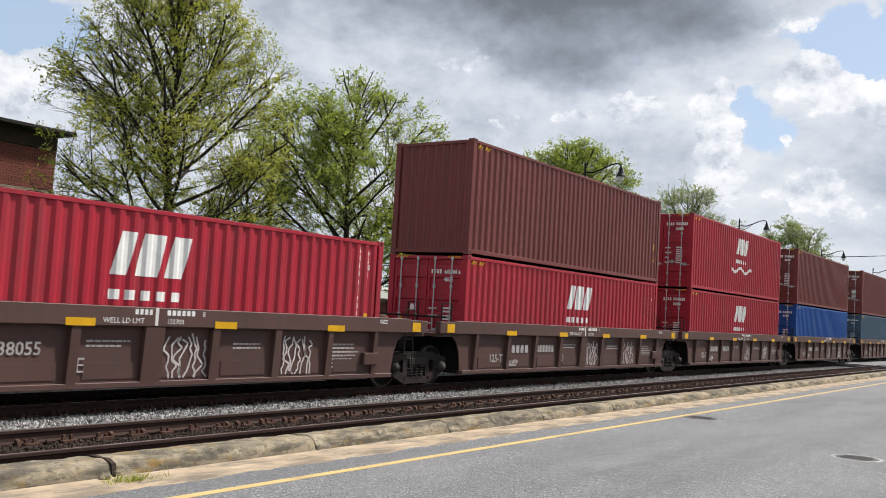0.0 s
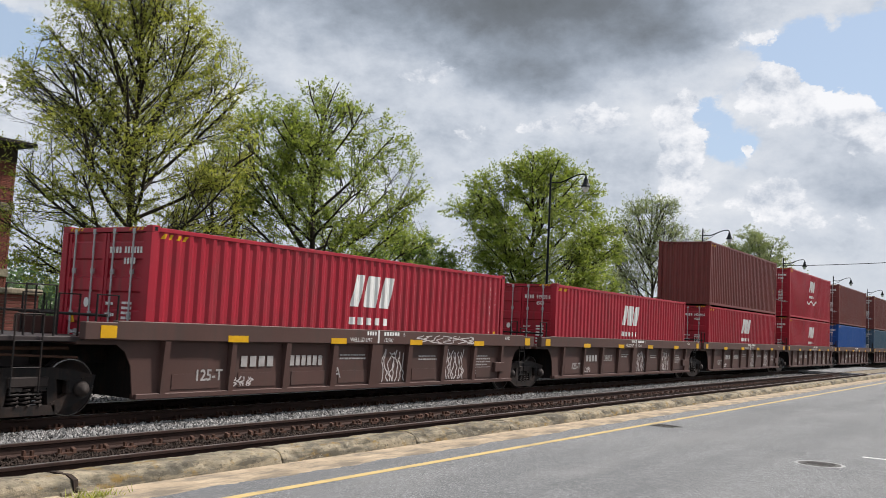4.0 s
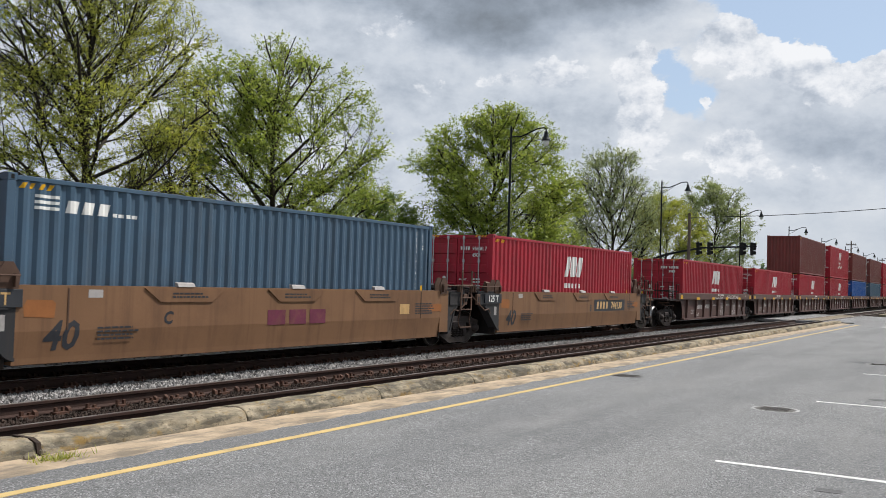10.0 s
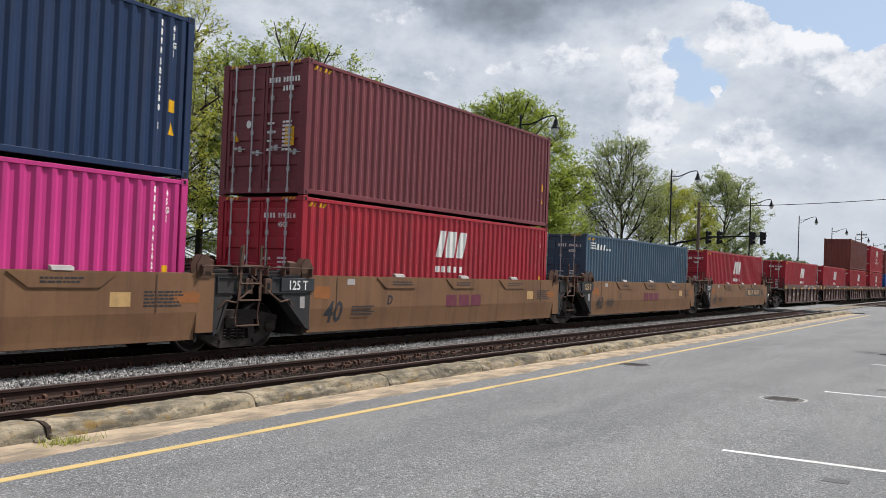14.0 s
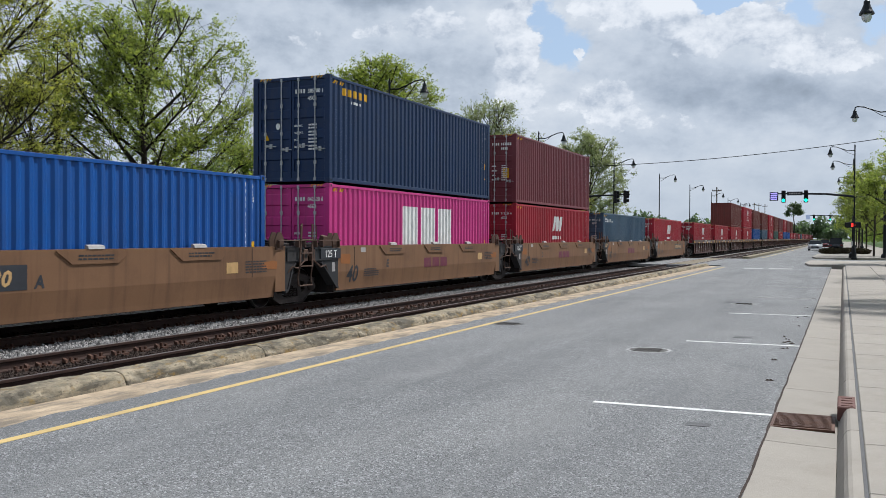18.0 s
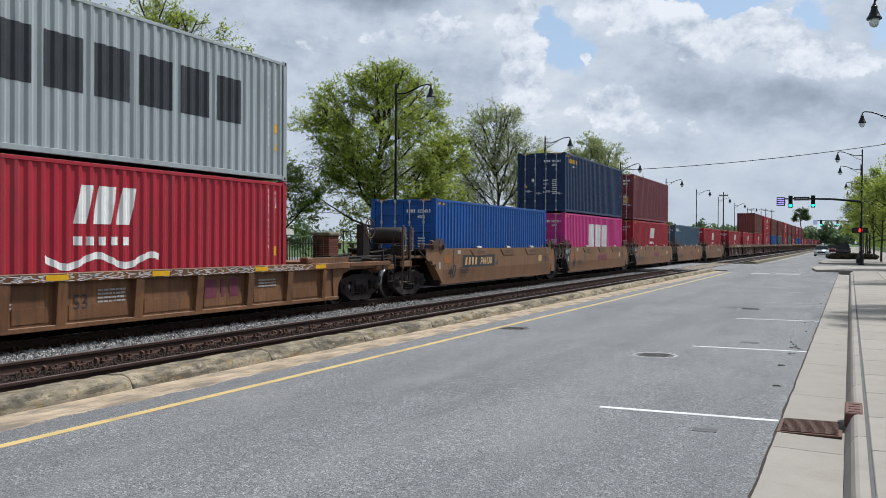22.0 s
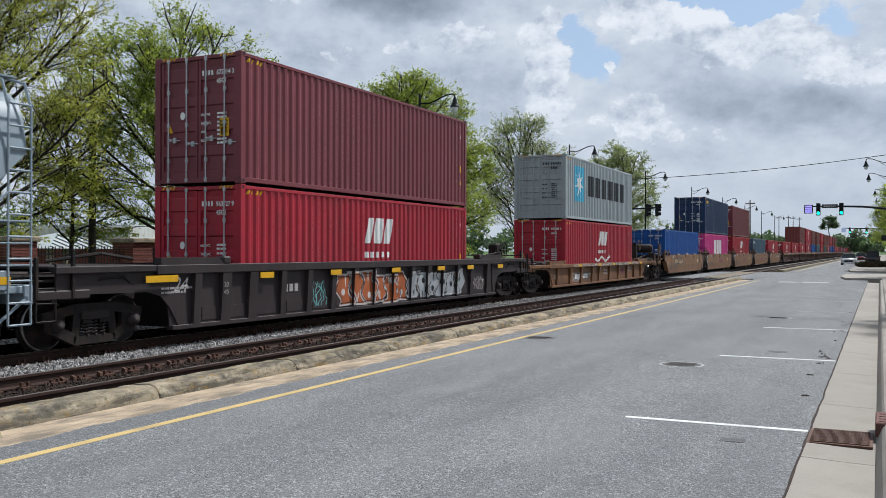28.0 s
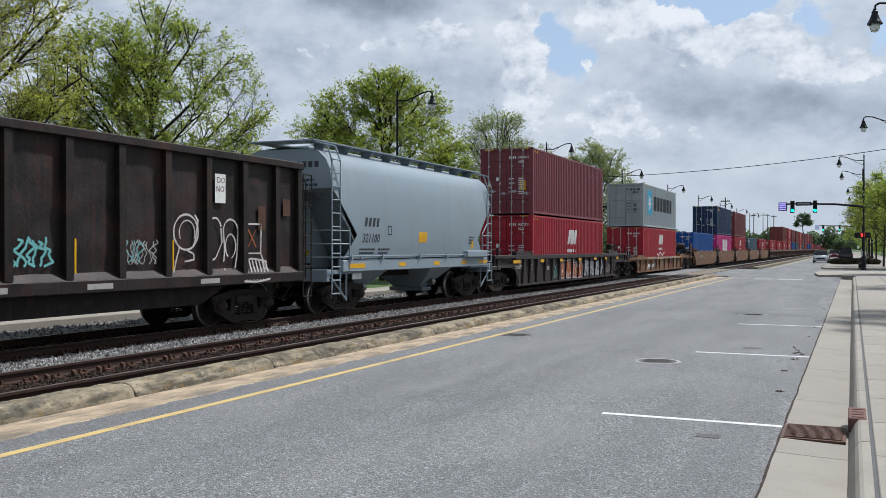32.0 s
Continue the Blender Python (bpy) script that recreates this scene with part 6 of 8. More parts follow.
    def arc(cx, cz, rx, rz, a0, a1, n=14):
        return [(cx + rx * math.cos(radians(a0 + (a1 - a0) * k / n)), cz + rz * math.sin(radians(a0 + (a1 - a0) * k / n))) for k in range(n + 1)]

    # a looping outline, an arched one and a box with a fringe, sprayed between the posts
    big = curve(arc(-4.25, 2.06, 0.38, 0.36, -60, 300, 22)) + curve(arc(-4.22, 2.05, 0.24, 0.25, -30, 210, 14), 0.014)
    big += curve([(-4.05, 1.76), (-3.96, 1.9), (-3.88, 2.3), (-3.98, 2.42)]) + curve([(-4.45, 1.75), (-4.55, 1.5), (-4.62, 1.25), (-4.78, 1.2)])
    big += curve(arc(-4.4, 1.12, 0.32, 0.12, 120, 420, 16), 0.018) + curve([(-4.3, 1.2), (-4.15, 1.0), (-4.02, 1.18), (-3.9, 1.0)], 0.018)
    big += curve([(-4.2, 1.68), (-4.02, 1.62), (-4.0, 1.5), (-4.3, 1.46)], 0.018)
    part("spray_outline", flat_decal(big, lambda u, v: (x, u, v)), "spray_pink", car, "chalk-white sprayed loops")
    mid = curve(arc(-3.32, 2.1, 0.22, 0.28, 200, 20, 12)) + curve(arc(-2.78, 2.1, 0.26, 0.26, 190, 10, 12)) + curve([(-3.12, 2.16), (-3.08, 1.85), (-3.3, 1.52), (-3.5, 1.45)])
    mid += curve([(-3.04, 2.12), (-2.98, 1.7), (-3.02, 1.45)]) + curve(arc(-2.78, 1.78, 0.18, 0.26, -80, 240, 14), 0.018) + curve([(-2.52, 2.12), (-2.55, 1.6), (-2.62, 1.3)]) + curve([(-3.0, 1.3), (-2.8, 1.05), (-2.62, 1.22)], 0.018)
    part("spray_outline", flat_decal(mid, lambda u, v: (x, u, v)), "spray_pink", car)
    box_ = curve([(-2.33, 2.28), (-1.64, 2.28)]) + curve([(-2.33, 2.28), (-2.33, 1.62)]) + curve([(-1.64, 2.28), (-1.66, 1.62), (-1.56, 1.45), (-1.42, 1.2)]) + curve([(-2.33, 1.62), (-1.66, 1.62)], 0.016)
    box_ += curve([(-2.38, 1.45), (-2.0, 1.5), (-1.6, 1.46), (-1.42, 1.42)]) + curve([(-2.4, 1.0), (-1.9, 0.98), (-1.42, 1.03)])
    for k in range(8):
        box_ += curve([(-2.36 + 0.125 * k, 1.46), (-2.30 + 0.125 * k, 1.02)], 0.02)
    part("spray_outline", flat_decal(box_, lambda u, v: (x if v > 1.19 else 1.543, u, v)), "spray_pink", car)
    cross = curve([(-2.14, 1.76), (-1.84, 2.16)], 0.018) + curve([(-2.14, 2.16), (-1.84, 1.76)], 0.018)
    part("spray_cross", flat_decal(cross, lambda u, v: (x + 0.002, u, v)), "spray_orange", car, "rust-orange sprayed cross")
    for u, v, w, h, n, mat, th in ((-8.55, 1.4, 0.85, 0.55, 7, "spray_teal", 0.022), (-5.95, 1.4, 0.85, 0.55, 9, "dull_white", 0.010), (-5.9, 1.45, 0.4, 0.5, 4, "spray_teal", 0.010)):
        side_paint(car, "spray_scrawl", scribble(rng, u, v, w, h, n, th), mat, x, "pale sprayed scrawl")
    side_paint(car, "notice", [rect(-3.32, 2.70, 0.36, 0.62)], "white", x, "torn white paper notice")
    side_paint(car, "notice_words", shifted(text_tris("DO", 0.13), -3.26, 3.13) + shifted(text_tris("NOT", 0.13), -3.29, 2.94), "wine", x + 0.003, "dark red words")
    for q in (rect(-1.75, 2.15, 0.28, 0.55), rect(-0.75, 2.5, 0.3, 0.4)):
        side_paint(car, "rust_patch", [q], "steel_rust", x, "bare rusty patch")
    return car


def train_tail():
    out = [(hopper_car(), -137.4 - 11.55, 0.0), (gondola_car(), -137.4 - 18.75, 0.0)]
    return out


# ---- street, kerbs and tracks ----
def slab(x0, x1, y0, y1, z0, z1, bevel=0.0):
    return box(BM(), x0, x1, y0, y1, z0, z1, bevel)


def pieces(parent, name, mat, spans, make):
    """Pieces of one kind in a row, sharing a mesh: spans of (y, turn)."""
    me = mesh_of(make(), name, mat)
    for y in spans:
        part(name, me, None, parent, at=pose(0, y, 0))


LITTER = [(-0.88, 21.78), (-0.94, 17.45), (-0.87, 16.99), (-0.81, 16.67), (-0.73, 16.35), (-0.88, 16.51), (-0.83, 15.59), (-0.79, 19.7), (-0.77, 28.97), (-0.88, 14.09), (-0.82, 12.02), (-0.82, 24.99), (-0.76, 22.12), (-0.74, 33.65)]


def ground_and_street():
    bm = BM()
    vs = [bm.verts.new(p) for p in ((-1500, -200, -0.30), (1500, -200, -0.30), (1500, 2500, -0.30), (-1500, 2500, -0.30))]
    bm.faces.new(vs)
    solid("ground", bm, "grass", "green and brown park ground", kind="structure")
    solid("lawn", slab(-200, -19.4, -80, 61.4, -0.29, -0.15), "grass", "park lawn with worn patches", kind="structure")
    solid("lawn", slab(-200, -17.9, 82.1, 600, -0.29, -0.15), "grass", "grass land beyond the crossing", kind="structure")
    # the street in three lengths, with the side street crossing
    solid("road", slab(-7.09, -0.61, -60, 61.5, -0.14, 0.0), "asphalt", "grey worn asphalt street", kind="structure")
    solid("road", slab(-60, 60, 61.5, 82.0, -0.14, 0.0), "asphalt", "grey asphalt side street crossing", kind="structure")
    solid("road", slab(-7.09, -0.61, 82.0, 900, -0.14, 0.0), "asphalt", "grey asphalt street running on", kind="structure")
    for y0, y1 in ((-30, 58.0), (86, 400)):
        solid("lane_line", slab(-6.575, -6.465, y0, y1, 0.0, 0.004), "line_yellow", "yellow edge line on the street", kind="structure")
    for i in range(5):
        y = 9.67 + 6.37 * i
        solid("stall_line", slab(-2.42, -0.63, y - 0.05, y + 0.05, 0.0, 0.004), "line_white" if i < 3 else "dull_white", "thin white parking line", kind="structure")
    for x0, x1 in ((-5.2, -4.2), (-3.9, -2.6)):
        solid("stop_line", slab(x0, x1, 55.2, 56.8, 0.0, 0.004), "worn_white", "worn white stop marking", kind="structure")
    solid("road_patch", slab(-1.34, -1.12, 8.82, 8.98, 0.0, 0.003), "tar", "small dark tar patch", kind="structure")
    solid("road_patch", slab(-1.75, -1.45, 16.95, 17.2, 0.0, 0.003), "tar", "small dark tar patch", kind="structure")

    # left kerb: tan gutter pans and cast kerb lengths
    kerb = tagged(new("kerb"), "weathered concrete kerb beside the track", "", "", "structure")
    L = 2.82
    starts = [5.58 - 6 * L + L * k for k in range(25)]

    def kerb_piece():
        bm = BM()
        prof = [(-7.595, -0.05), (-7.598, 0.0), (-7.605, 0.03), (-7.613, 0.06), (-7.625, 0.09), (-7.642, 0.115), (-7.668, 0.138), (-7.70, 0.152), (-7.74, 0.160), (-7.79, 0.163), (-7.84, 0.163),
                (-7.90, 0.161), (-7.98, 0.158), (-8.05, 0.148), (-8.09, 0.128), (-8.10, 0.09), (-8.10, -0.14)]
        n = 150
        rows_ = []
        for i in range(n + 1):
            y = 0.010 + (L - 0.020) * i / n
            worn = 0.018 * max(0.0, 1 - min(y, L - y) / 0.05) ** 2
            ring = []
            for x, z in prof:
                q = Vector((x * 5, y * 1.6, z * 5))
                k = noise.noise(q) + 0.55 * noise.noise(q * 3.3) + 0.45 * noise.noise(q * 9.0)
                edge = max(0.0, 1 - abs(math.hypot(x + 7.64, z - 0.125)) / 0.09)
                chip = max(0.0, noise.noise(Vector((3.0, y * 2.6 + 7.0, z * 3.0))) + 0.5 * noise.noise(Vector((8.0, y * 8.0, z * 7.0))) - 0.12)
                out_ = 0.017 * k - edge * 0.12 * chip
                ring.append(bm.verts.new((x + (out_ if x > -7.7 else 0.0) - (worn if x > -7.66 else 0), y, z + (0.015 * k - edge * 0.10 * chip - worn * 0.6 if z > 0.08 else 0.0))))
            rows_.append(ring)
        for a_, b_ in zip(rows_, rows_[1:]):
            for k in range(len(prof) - 1):
                bm.faces.new((a_[k], a_[k + 1], b_[k + 1], b_[k]))
        bm.faces.new(rows_[0])
        bm.faces.new(rows_[-1][::-1])
        bmesh.ops.recalc_face_normals(bm, faces=bm.faces[:])
        return bm

    def pan_piece():
        """The pan laps over the asphalt with a ragged, broken edge."""
        bm = BM()
        n = 240
        last = None
        for i in range(n + 1):
            y = 0.006 + (L - 0.012) * i / n
            rag = 0.075 * noise.noise(Vector((y * 1.1, 1.0, 0.0))) + 0.045 * noise.noise(Vector((y * 3.7, 4.0, 0.0))) + 0.025 * noise.noise(Vector((y * 13.0, 2.0, 0.0)))
            row_ = [bm.verts.new((x, y, z)) for x, z in ((-7.595, 0.012), (-7.45, 0.008), (-7.30, 0.0055), (-7.15, 0.0055), (-7.06 + rag, 0.0050), (-7.045 + rag, -0.002))]
            if last:
                for k in range(5):
                    bm.faces.new((last[k], row_[k], row_[k + 1], last[k + 1]))
            last = row_
        box(bm, -7.595, -7.10, 0.006, L - 0.006, -0.14, -0.002)
        return bm

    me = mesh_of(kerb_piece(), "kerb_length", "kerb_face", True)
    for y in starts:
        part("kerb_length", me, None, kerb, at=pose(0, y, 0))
    pieces(kerb, "gutter_pan", "gutter", starts, pan_piece)
    # the broken joint: a dark ragged gap with rubble in it
    bm = BM()
    prism(bm, [(-7.99, 0.165), (-7.72, 0.166), (-7.62, 0.13), (-7.592, 0.01), (-7.55, 0.009), (-7.60, -0.1), (-7.99, -0.1)], "y", 5.555, 5.605)
    part("open_joint", bm, "rust_bed", kerb, "dark open joint")
    rng = random.Random(12)
    for k in range(5):
        bm = box(BM(), -0.05, 0.05, -0.035, 0.035, -0.02, 0.03, 0.012)
        part("rubble", bm, "concrete", kerb, at=pose(-7.66 + rng.uniform(-0.10, 0.14), 5.56 + rng.uniform(-0.14, 0.14), 0.02 if k % 2 else 0.03, rng.uniform(-20, 20), rng.uniform(-20, 20), rng.uniform(0, 90)))
    kerb2 = tagged(new("kerb"), "concrete kerb beyond the crossing", "", "", "structure")
    part("kerb_length", slab(-7.98, -7.45, 84.5, 330, -0.14, 0.15, 0.03), "concrete", kerb2)
    part("kerb_nose", lathe(BM(), [(0.0, -0.14), (0.30, -0.14), (0.30, 0.13), (0.25, 0.15), (0.0, 0.15)], 14, "z", (-7.7, 84.4, 0)), "concrete", kerb2)
    verge = tagged(new("verge"), "strip of dirt between kerb and rail", "", "", "structure")
    part("dirt_strip", slab(-9.0, -8.10, -25, 61.4, -0.29, -0.07), "rust_bed", verge)

    # right gutter, kerb and pavement
    right = tagged(new("pavement"), "pale concrete pavement with kerb and gutter", "", "", "structure")
    spans = [-12.9 + 3.05 * k for k in range(24)]

    def gutter_piece():
        return prism(BM(), [(-0.608, 0.002), (-0.30, -0.012), (-0.03, -0.02), (-0.03, -0.14), (-0.608, -0.14)], "y", 0.006, 3.044)

    def rkerb_piece():
        return prism(BM(), [(-0.028, -0.14), (-0.027, -0.015), (-0.005, 0.04), (0.022, 0.105), (0.048, 0.138), (0.075, 0.149), (0.138, 0.15), (0.138, -0.14)], "y", 0.008, 3.042)

    pieces(right, "gutter_pan", "walk", [s for s in spans if s < 57], gutter_piece)
    pieces(right, "kerb_length", "walk", [s for s in spans if s < 57], rkerb_piece)
    part("joint_strip", slab(0.140, 0.165, -14, 60.2, -0.14, 0.142), "tar", right)

    # ragged tar seam along the gutter, and bits of leaf litter on the asphalt
    bm = BM()
    last = None
    for k in range(620):
        y = -2.0 + 0.1 * k
        w = 0.010 + 0.012 * abs(noise.noise(Vector((y * 3.0, 0.5, 0.0))))
        c = -0.612 - 0.012 * noise.noise(Vector((y * 1.3, 7.0, 0.0)))
        row = [bm.verts.new((c - w, y, 0.004)), bm.verts.new((c + w * 0.7, y, 0.0045))]
        if last:
            bm.faces.new((last[0], last[1], row[1], row[0]))
        last = row
    part("tar_seam", bm, "rust_bed", right)
    rng = random.Random(31)
    bm = BM()
    for x, y in LITTER:
        for _ in range(2):
            a, r = rng.uniform(0, 6.28), rng.uniform(0.018, 0.035)
            cx, cy = x + rng.uniform(-0.04, 0.04), y + rng.uniform(-0.05, 0.05)
            ring = [(cx + r * math.cos(a + q) * (1.6 if i % 2 else 0.8), cy + r * math.sin(a + q)) for i, q in enumerate((0, 1.2, 2.4, 3.6, 4.9))]
            low_ = [bm.verts.new((p[0], p[1], 0.002)) for p in ring]
            tip = bm.verts.new((cx, cy, 0.022))
            for i in range(5):
                bm.faces.new((low_[i], low_[(i + 1) % 5], tip))
    tagged(new("leaf_litter", mesh_of(bm, "leaf_litter", "rust_bed")), "dark bits of leaf litter on the asphalt", "litter", "", "stuff")

    def flag():
        return box(BM(), 0.167, 1.42, 0.006, 1.516, -0.14, 0.15, 0.008)

    def flag2():
        return box(BM(), 1.432, 2.70, 0.006, 1.516, -0.14, 0.15, 0.008)

    rows = [-13.4 + 1.522 * k for k in range(48)]
    pieces(right, "paving_slab", "walk", rows, flag)
    pieces(right, "paving_slab", "walk", rows, flag2)
    # the corner where the pavement swells out over the parking lane
    part("corner_slab", prism(BM(), [(-0.6, 60.6), (0.15, 59.8), (2.7, 59.8), (2.7, 61.4), (-0.6, 61.4)], "z", -0.13, 0.145), "walk", right)
    bm = prism(BM(), [(-2.3, 66.2), (-1.9, 61.6), (6.0, 61.6), (6.0, 73.0), (-2.2, 73.0)], "z", 0.0, 0.13)
    part("corner_slab", bm, "walk", right)
    bm = prism(BM(), [(-2.5, 88.0), (-2.1, 84.0), (8.0, 84.0), (8.0, 104.0), (-2.3, 104.0)], "z", -0.1, 0.14)
    part("corner_slab", bm, "walk", right)
    part("paving_slab", slab(-0.4, 6.0, 104.2, 500, -0.12, 0.14), "walk", right)
    part("planting_bed", slab(2.72, 6.5, -14, 61, -0.29, 0.10), "grass", right)
    # drain and its kerb inlet
    drain = thing("storm_drain", "rusty iron street drain grate in the gutter", "drain", pose(-0.32, 9.46, 0.0))
    part("frame", box(BM(), -0.29, 0.27, -0.36, 0.36, -0.05, 0.006), "iron", drain)
    for k in range(14):
        y = -0.32 + 0.049 * k
        part("grate_bar", box(BM(), -0.26, 0.24, y, y + 0.022, 0.006, 0.016), "iron", drain)
    inlet = thing("kerb_inlet", "reddish cast-iron plate set in the kerb", "drain", pose(0.05, 9.85, 0.0))
    part("plate", box(BM(), -0.085, 0.078, -0.33, 0.33, 0.02, 0.158, 0.01), "inlet_red", inlet)
    for k in range(4):
        part("plate_rib", box(BM(), -0.05, 0.05, -0.27 + 0.15 * k, -0.21 + 0.15 * k, 0.158, 0.164), "inlet_red", inlet)
    # manhole covers
    for x, y, r, ring in ((-6.18, 17.66, 0.29, False), (-2.76, 14.5, 0.29, True), (-2.40, 25.75, 0.29, True)):
        mh = thing("manhole_cover", "round cast-iron manhole cover in the asphalt", "manhole", pose(x, y, 0.0), "manholes in the street")
        part("lid", lathe(BM(), [(0.0, -0.02), (r, -0.02), (r, 0.004), (0.0, 0.004)], 24), "cover", mh)
        bm = BM()
        n = 24
        for a, b, z in ((r + 0.01, r + (0.06 if ring else 0.04), 0.003),):
            ins = [bm.verts.new((a * math.cos(2 * math.pi * k / n), a * math.sin(2 * math.pi * k / n), z)) for k in range(n)]
            outs = [bm.verts.new((b * math.cos(2 * math.pi * k / n), b * math.sin(2 * math.pi * k / n), z)) for k in range(n)]
            for k in range(n):
                bm.faces.new((ins[k], ins[(k + 1) % n], outs[(k + 1) % n], outs[k]))
        part("rim", bm, "worn_white" if ring else "tar", mh)
        bm = BM()
        for k in range(5):
            box(bm, -r * 0.7, r * 0.7, -r * 0.6 + r * 0.3 * k, -r * 0.52 + r * 0.3 * k, 0.004, 0.008)
        part("lid_ribs", bm, "cover", mh)


def rail_profile():
    return [(-0.07, -0.17), (0.07, -0.17), (0.07, -0.155), (0.012, -0.135), (0.010, -0.05), (0.036, -0.035), (0.037, -0.004), (0.03, 0.0), (-0.03, 0.0), (-0.037, -0.004),
            (-0.036, -0.035), (-0.010, -0.05), (-0.012, -0.135), (-0.07, -0.155)]


def tracks():
    for name, x, z, head in (("railway_track", NEAR, 0.03, "railtop"), ("railway_track", TRACK, 0.0, "railtop")):
        tr = tagged(new(name), "rusty railway track on ballast", "", "", "structure")
        for s in (-1, 1):
            bm = prism(BM(), [(x + s * 0.7525 + a, z + b) for a, b in rail_profile()], "y", -60, 700)
            part("rail", bm, "rail", tr)
            part("rail_head", slab(x + s * 0.7525 - 0.026, x + s * 0.7525 + 0.026, -60, 700, z + 0.0004, z + 0.0025), head, tr)
        me = mesh_of(box(BM(), -1.29, 1.29, -0.11, 0.11, z - 0.36, z - 0.185, 0.012), "tie", "tie")
        n0 = 130 if x == NEAR else 110
        ys = [-6 + 0.50 * k for k in range(n0)]
        for y in ys:
            part("tie", me, None, tr, at=pose(x, y, 0))
        bm = BM()
        rng = random.Random(4)
        for y in ys:
            for s in (-1, 1):
                u = x + s * 0.7525
                box(bm, u - 0.18, u + 0.18, y - 0.10, y + 0.10, z - 0.185, z - 0.150)
                for a in (-0.10, 0.10):
                    for b in (-0.055, 0.055):
                        up = rng.uniform(0, 0.035)
                        box(bm, u + a - 0.022, u + a + 0.022, y + b - 0.018, y + b + 0.018, z - 0.152, z - 0.118 + up)
                    if rng.random() < 0.75:
                        k = y + rng.choice((-0.15, 0.15))
                        prism(bm, [(u + a * 0.4, z - 0.17), (u + a * 1.3, z - 0.17), (u + a * 1.2, z - 0.12), (u + a * 0.6, z - 0.095)], "y", k - 0.025, k + 0.025)
        tagged(part("tie_plates", bm, "steel_rust", tr), kind="stuff")
    # beds
    bed = tagged(new("ballast_bed"), "crushed stone ballast bed, pale between the tracks, shade painted near-black under the train", "", "", "structure")
    part("near_bed", slab(-11.1, -9.0, -40, 500, -0.29, -0.168), "rust_bed", bed)
    part("middle_bed", slab(-12.85, -11.1, -40, 500, -0.29, -0.215), "ballast", bed)
    # the train's shade is painted into this strip of the bed
    part("train_bed", slab(-15.6, -12.85, -40, 500, -0.29, -0.19), "ballast_shade", bed)
    part("far_bed", slab(-17.2, -15.6, -40, 500, -0.29, -0.12), "ballast", bed)
    # loose stones
    rng = np.random.default_rng(7)

    def stones(name, n, x0, x1, y_of, z0, size, mat):
        base = np.array([(1, 0, 0), (-1, 0, 0), (0, 1, 0), (0, -1, 0), (0, 0, 1), (0, 0, -1)], float)
        tri = np.array([(0, 2, 4), (2, 1, 4), (1, 3, 4), (3, 0, 4), (2, 0, 5), (1, 2, 5), (3, 1, 5), (0, 3, 5)])
        y = y_of(rng.random(n))
        c = np.stack([rng.uniform(x0, x1, n), y, z0 + rng.uniform(-0.01, 0.03, n)], 1)
        s = size * rng.uniform(0.6, 1.5, (n, 1, 1))
        v = base[None] * rng.uniform(0.55, 1.2, (n, 6, 1)) + rng.uniform(-0.25, 0.25, (n, 6, 3))
        ang = rng.uniform(0, 6.28, n)
        ca, sa = np.cos(ang)[:, None], np.sin(ang)[:, None]
        v = np.stack([v[..., 0] * ca - v[..., 1] * sa, v[..., 0] * sa + v[..., 1] * ca, v[..., 2]], -1) * s + c[:, None]
        f = (tri[None] + 6 * np.arange(n)[:, None, None]).reshape(-1, 3)
        me = bpy.data.meshes.new(name)
        me.from_pydata(v.reshape(-1, 3).tolist(), [], f.tolist())
        me.materials.append(mat)
        ob = part(name, me, None, bed, "pale grey crushed stones")
        tagged(ob, kind="stuff")

    stone = M["stone"]
    nt = stone.node_tree
    geo = nt.nodes.new("ShaderNodeNewGeometry")
    hsv = nt.nodes.new("ShaderNodeHueSaturation")
    mr = nt.nodes.new("ShaderNodeMapRange")
    mr.inputs[3].default_value, mr.inputs[4].default_value = 0.22, 1.3
    nt.links.new(geo.outputs["Random Per Island"], mr.inputs[0])
    nt.links.new(mr.outputs[0], hsv.inputs["Value"])
    b = nt.nodes["Principled BSDF"]
    old = b.inputs["Base Color"].links[0].from_socket
    nt.links.new(old, hsv.inputs["Color"])
    nt.links.new(hsv.outputs[0], b.inputs["Base Color"])
    stones("ballast_stones", 40000, -12.9, -11.4, lambda u: 3.0 + 57 * u ** 1.7, -0.205, 0.030, stone)
    stones("ballast_stones", 4000, -17.1, -15.6, lambda u: 4.0 + 50 * u ** 1.5, -0.11, 0.03, stone)
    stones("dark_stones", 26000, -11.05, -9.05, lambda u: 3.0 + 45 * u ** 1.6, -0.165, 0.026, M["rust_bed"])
    # crossing panels where the side street passes over the rails
    cr = tagged(new("crossing_panel"), "concrete panels between the rails at the street crossing", "", "", "structure")
    for x, z in ((NEAR, 0.03), (TRACK, 0.0)):
        part("panel", slab(x - 0.66, x + 0.66, 62.5, 81, -0.14, z - 0.006), "concrete", cr)
    plat = tagged(new("platform_edge"), "pale concrete edging beyond the tracks", "", "", "structure")
    part("edging", slab(-17.75, -17.25, -40, 60, -0.29, 0.03, 0.01), "walk", plat)
    part("paving", slab(-19.4, -17.78, -40, 60, -0.29, -0.02), "walk", plat)


ground_and_street()
tracks()


# ---- street lamps, signals, fence and buildings ----
M["lamp_glass"] = material("frosted_lamp_glass", (0.62, 0.64, 0.64), 0.25, 0, 0.05, 4, 40, 0.0)
M["sign_violet"] = glowing("lit_sign_panel", (0.42, 0.36, 0.95), 0.75)
M["sign_pale"] = glowing("pale_lit_sign", (0.25, 0.30, 0.42), 0.6)
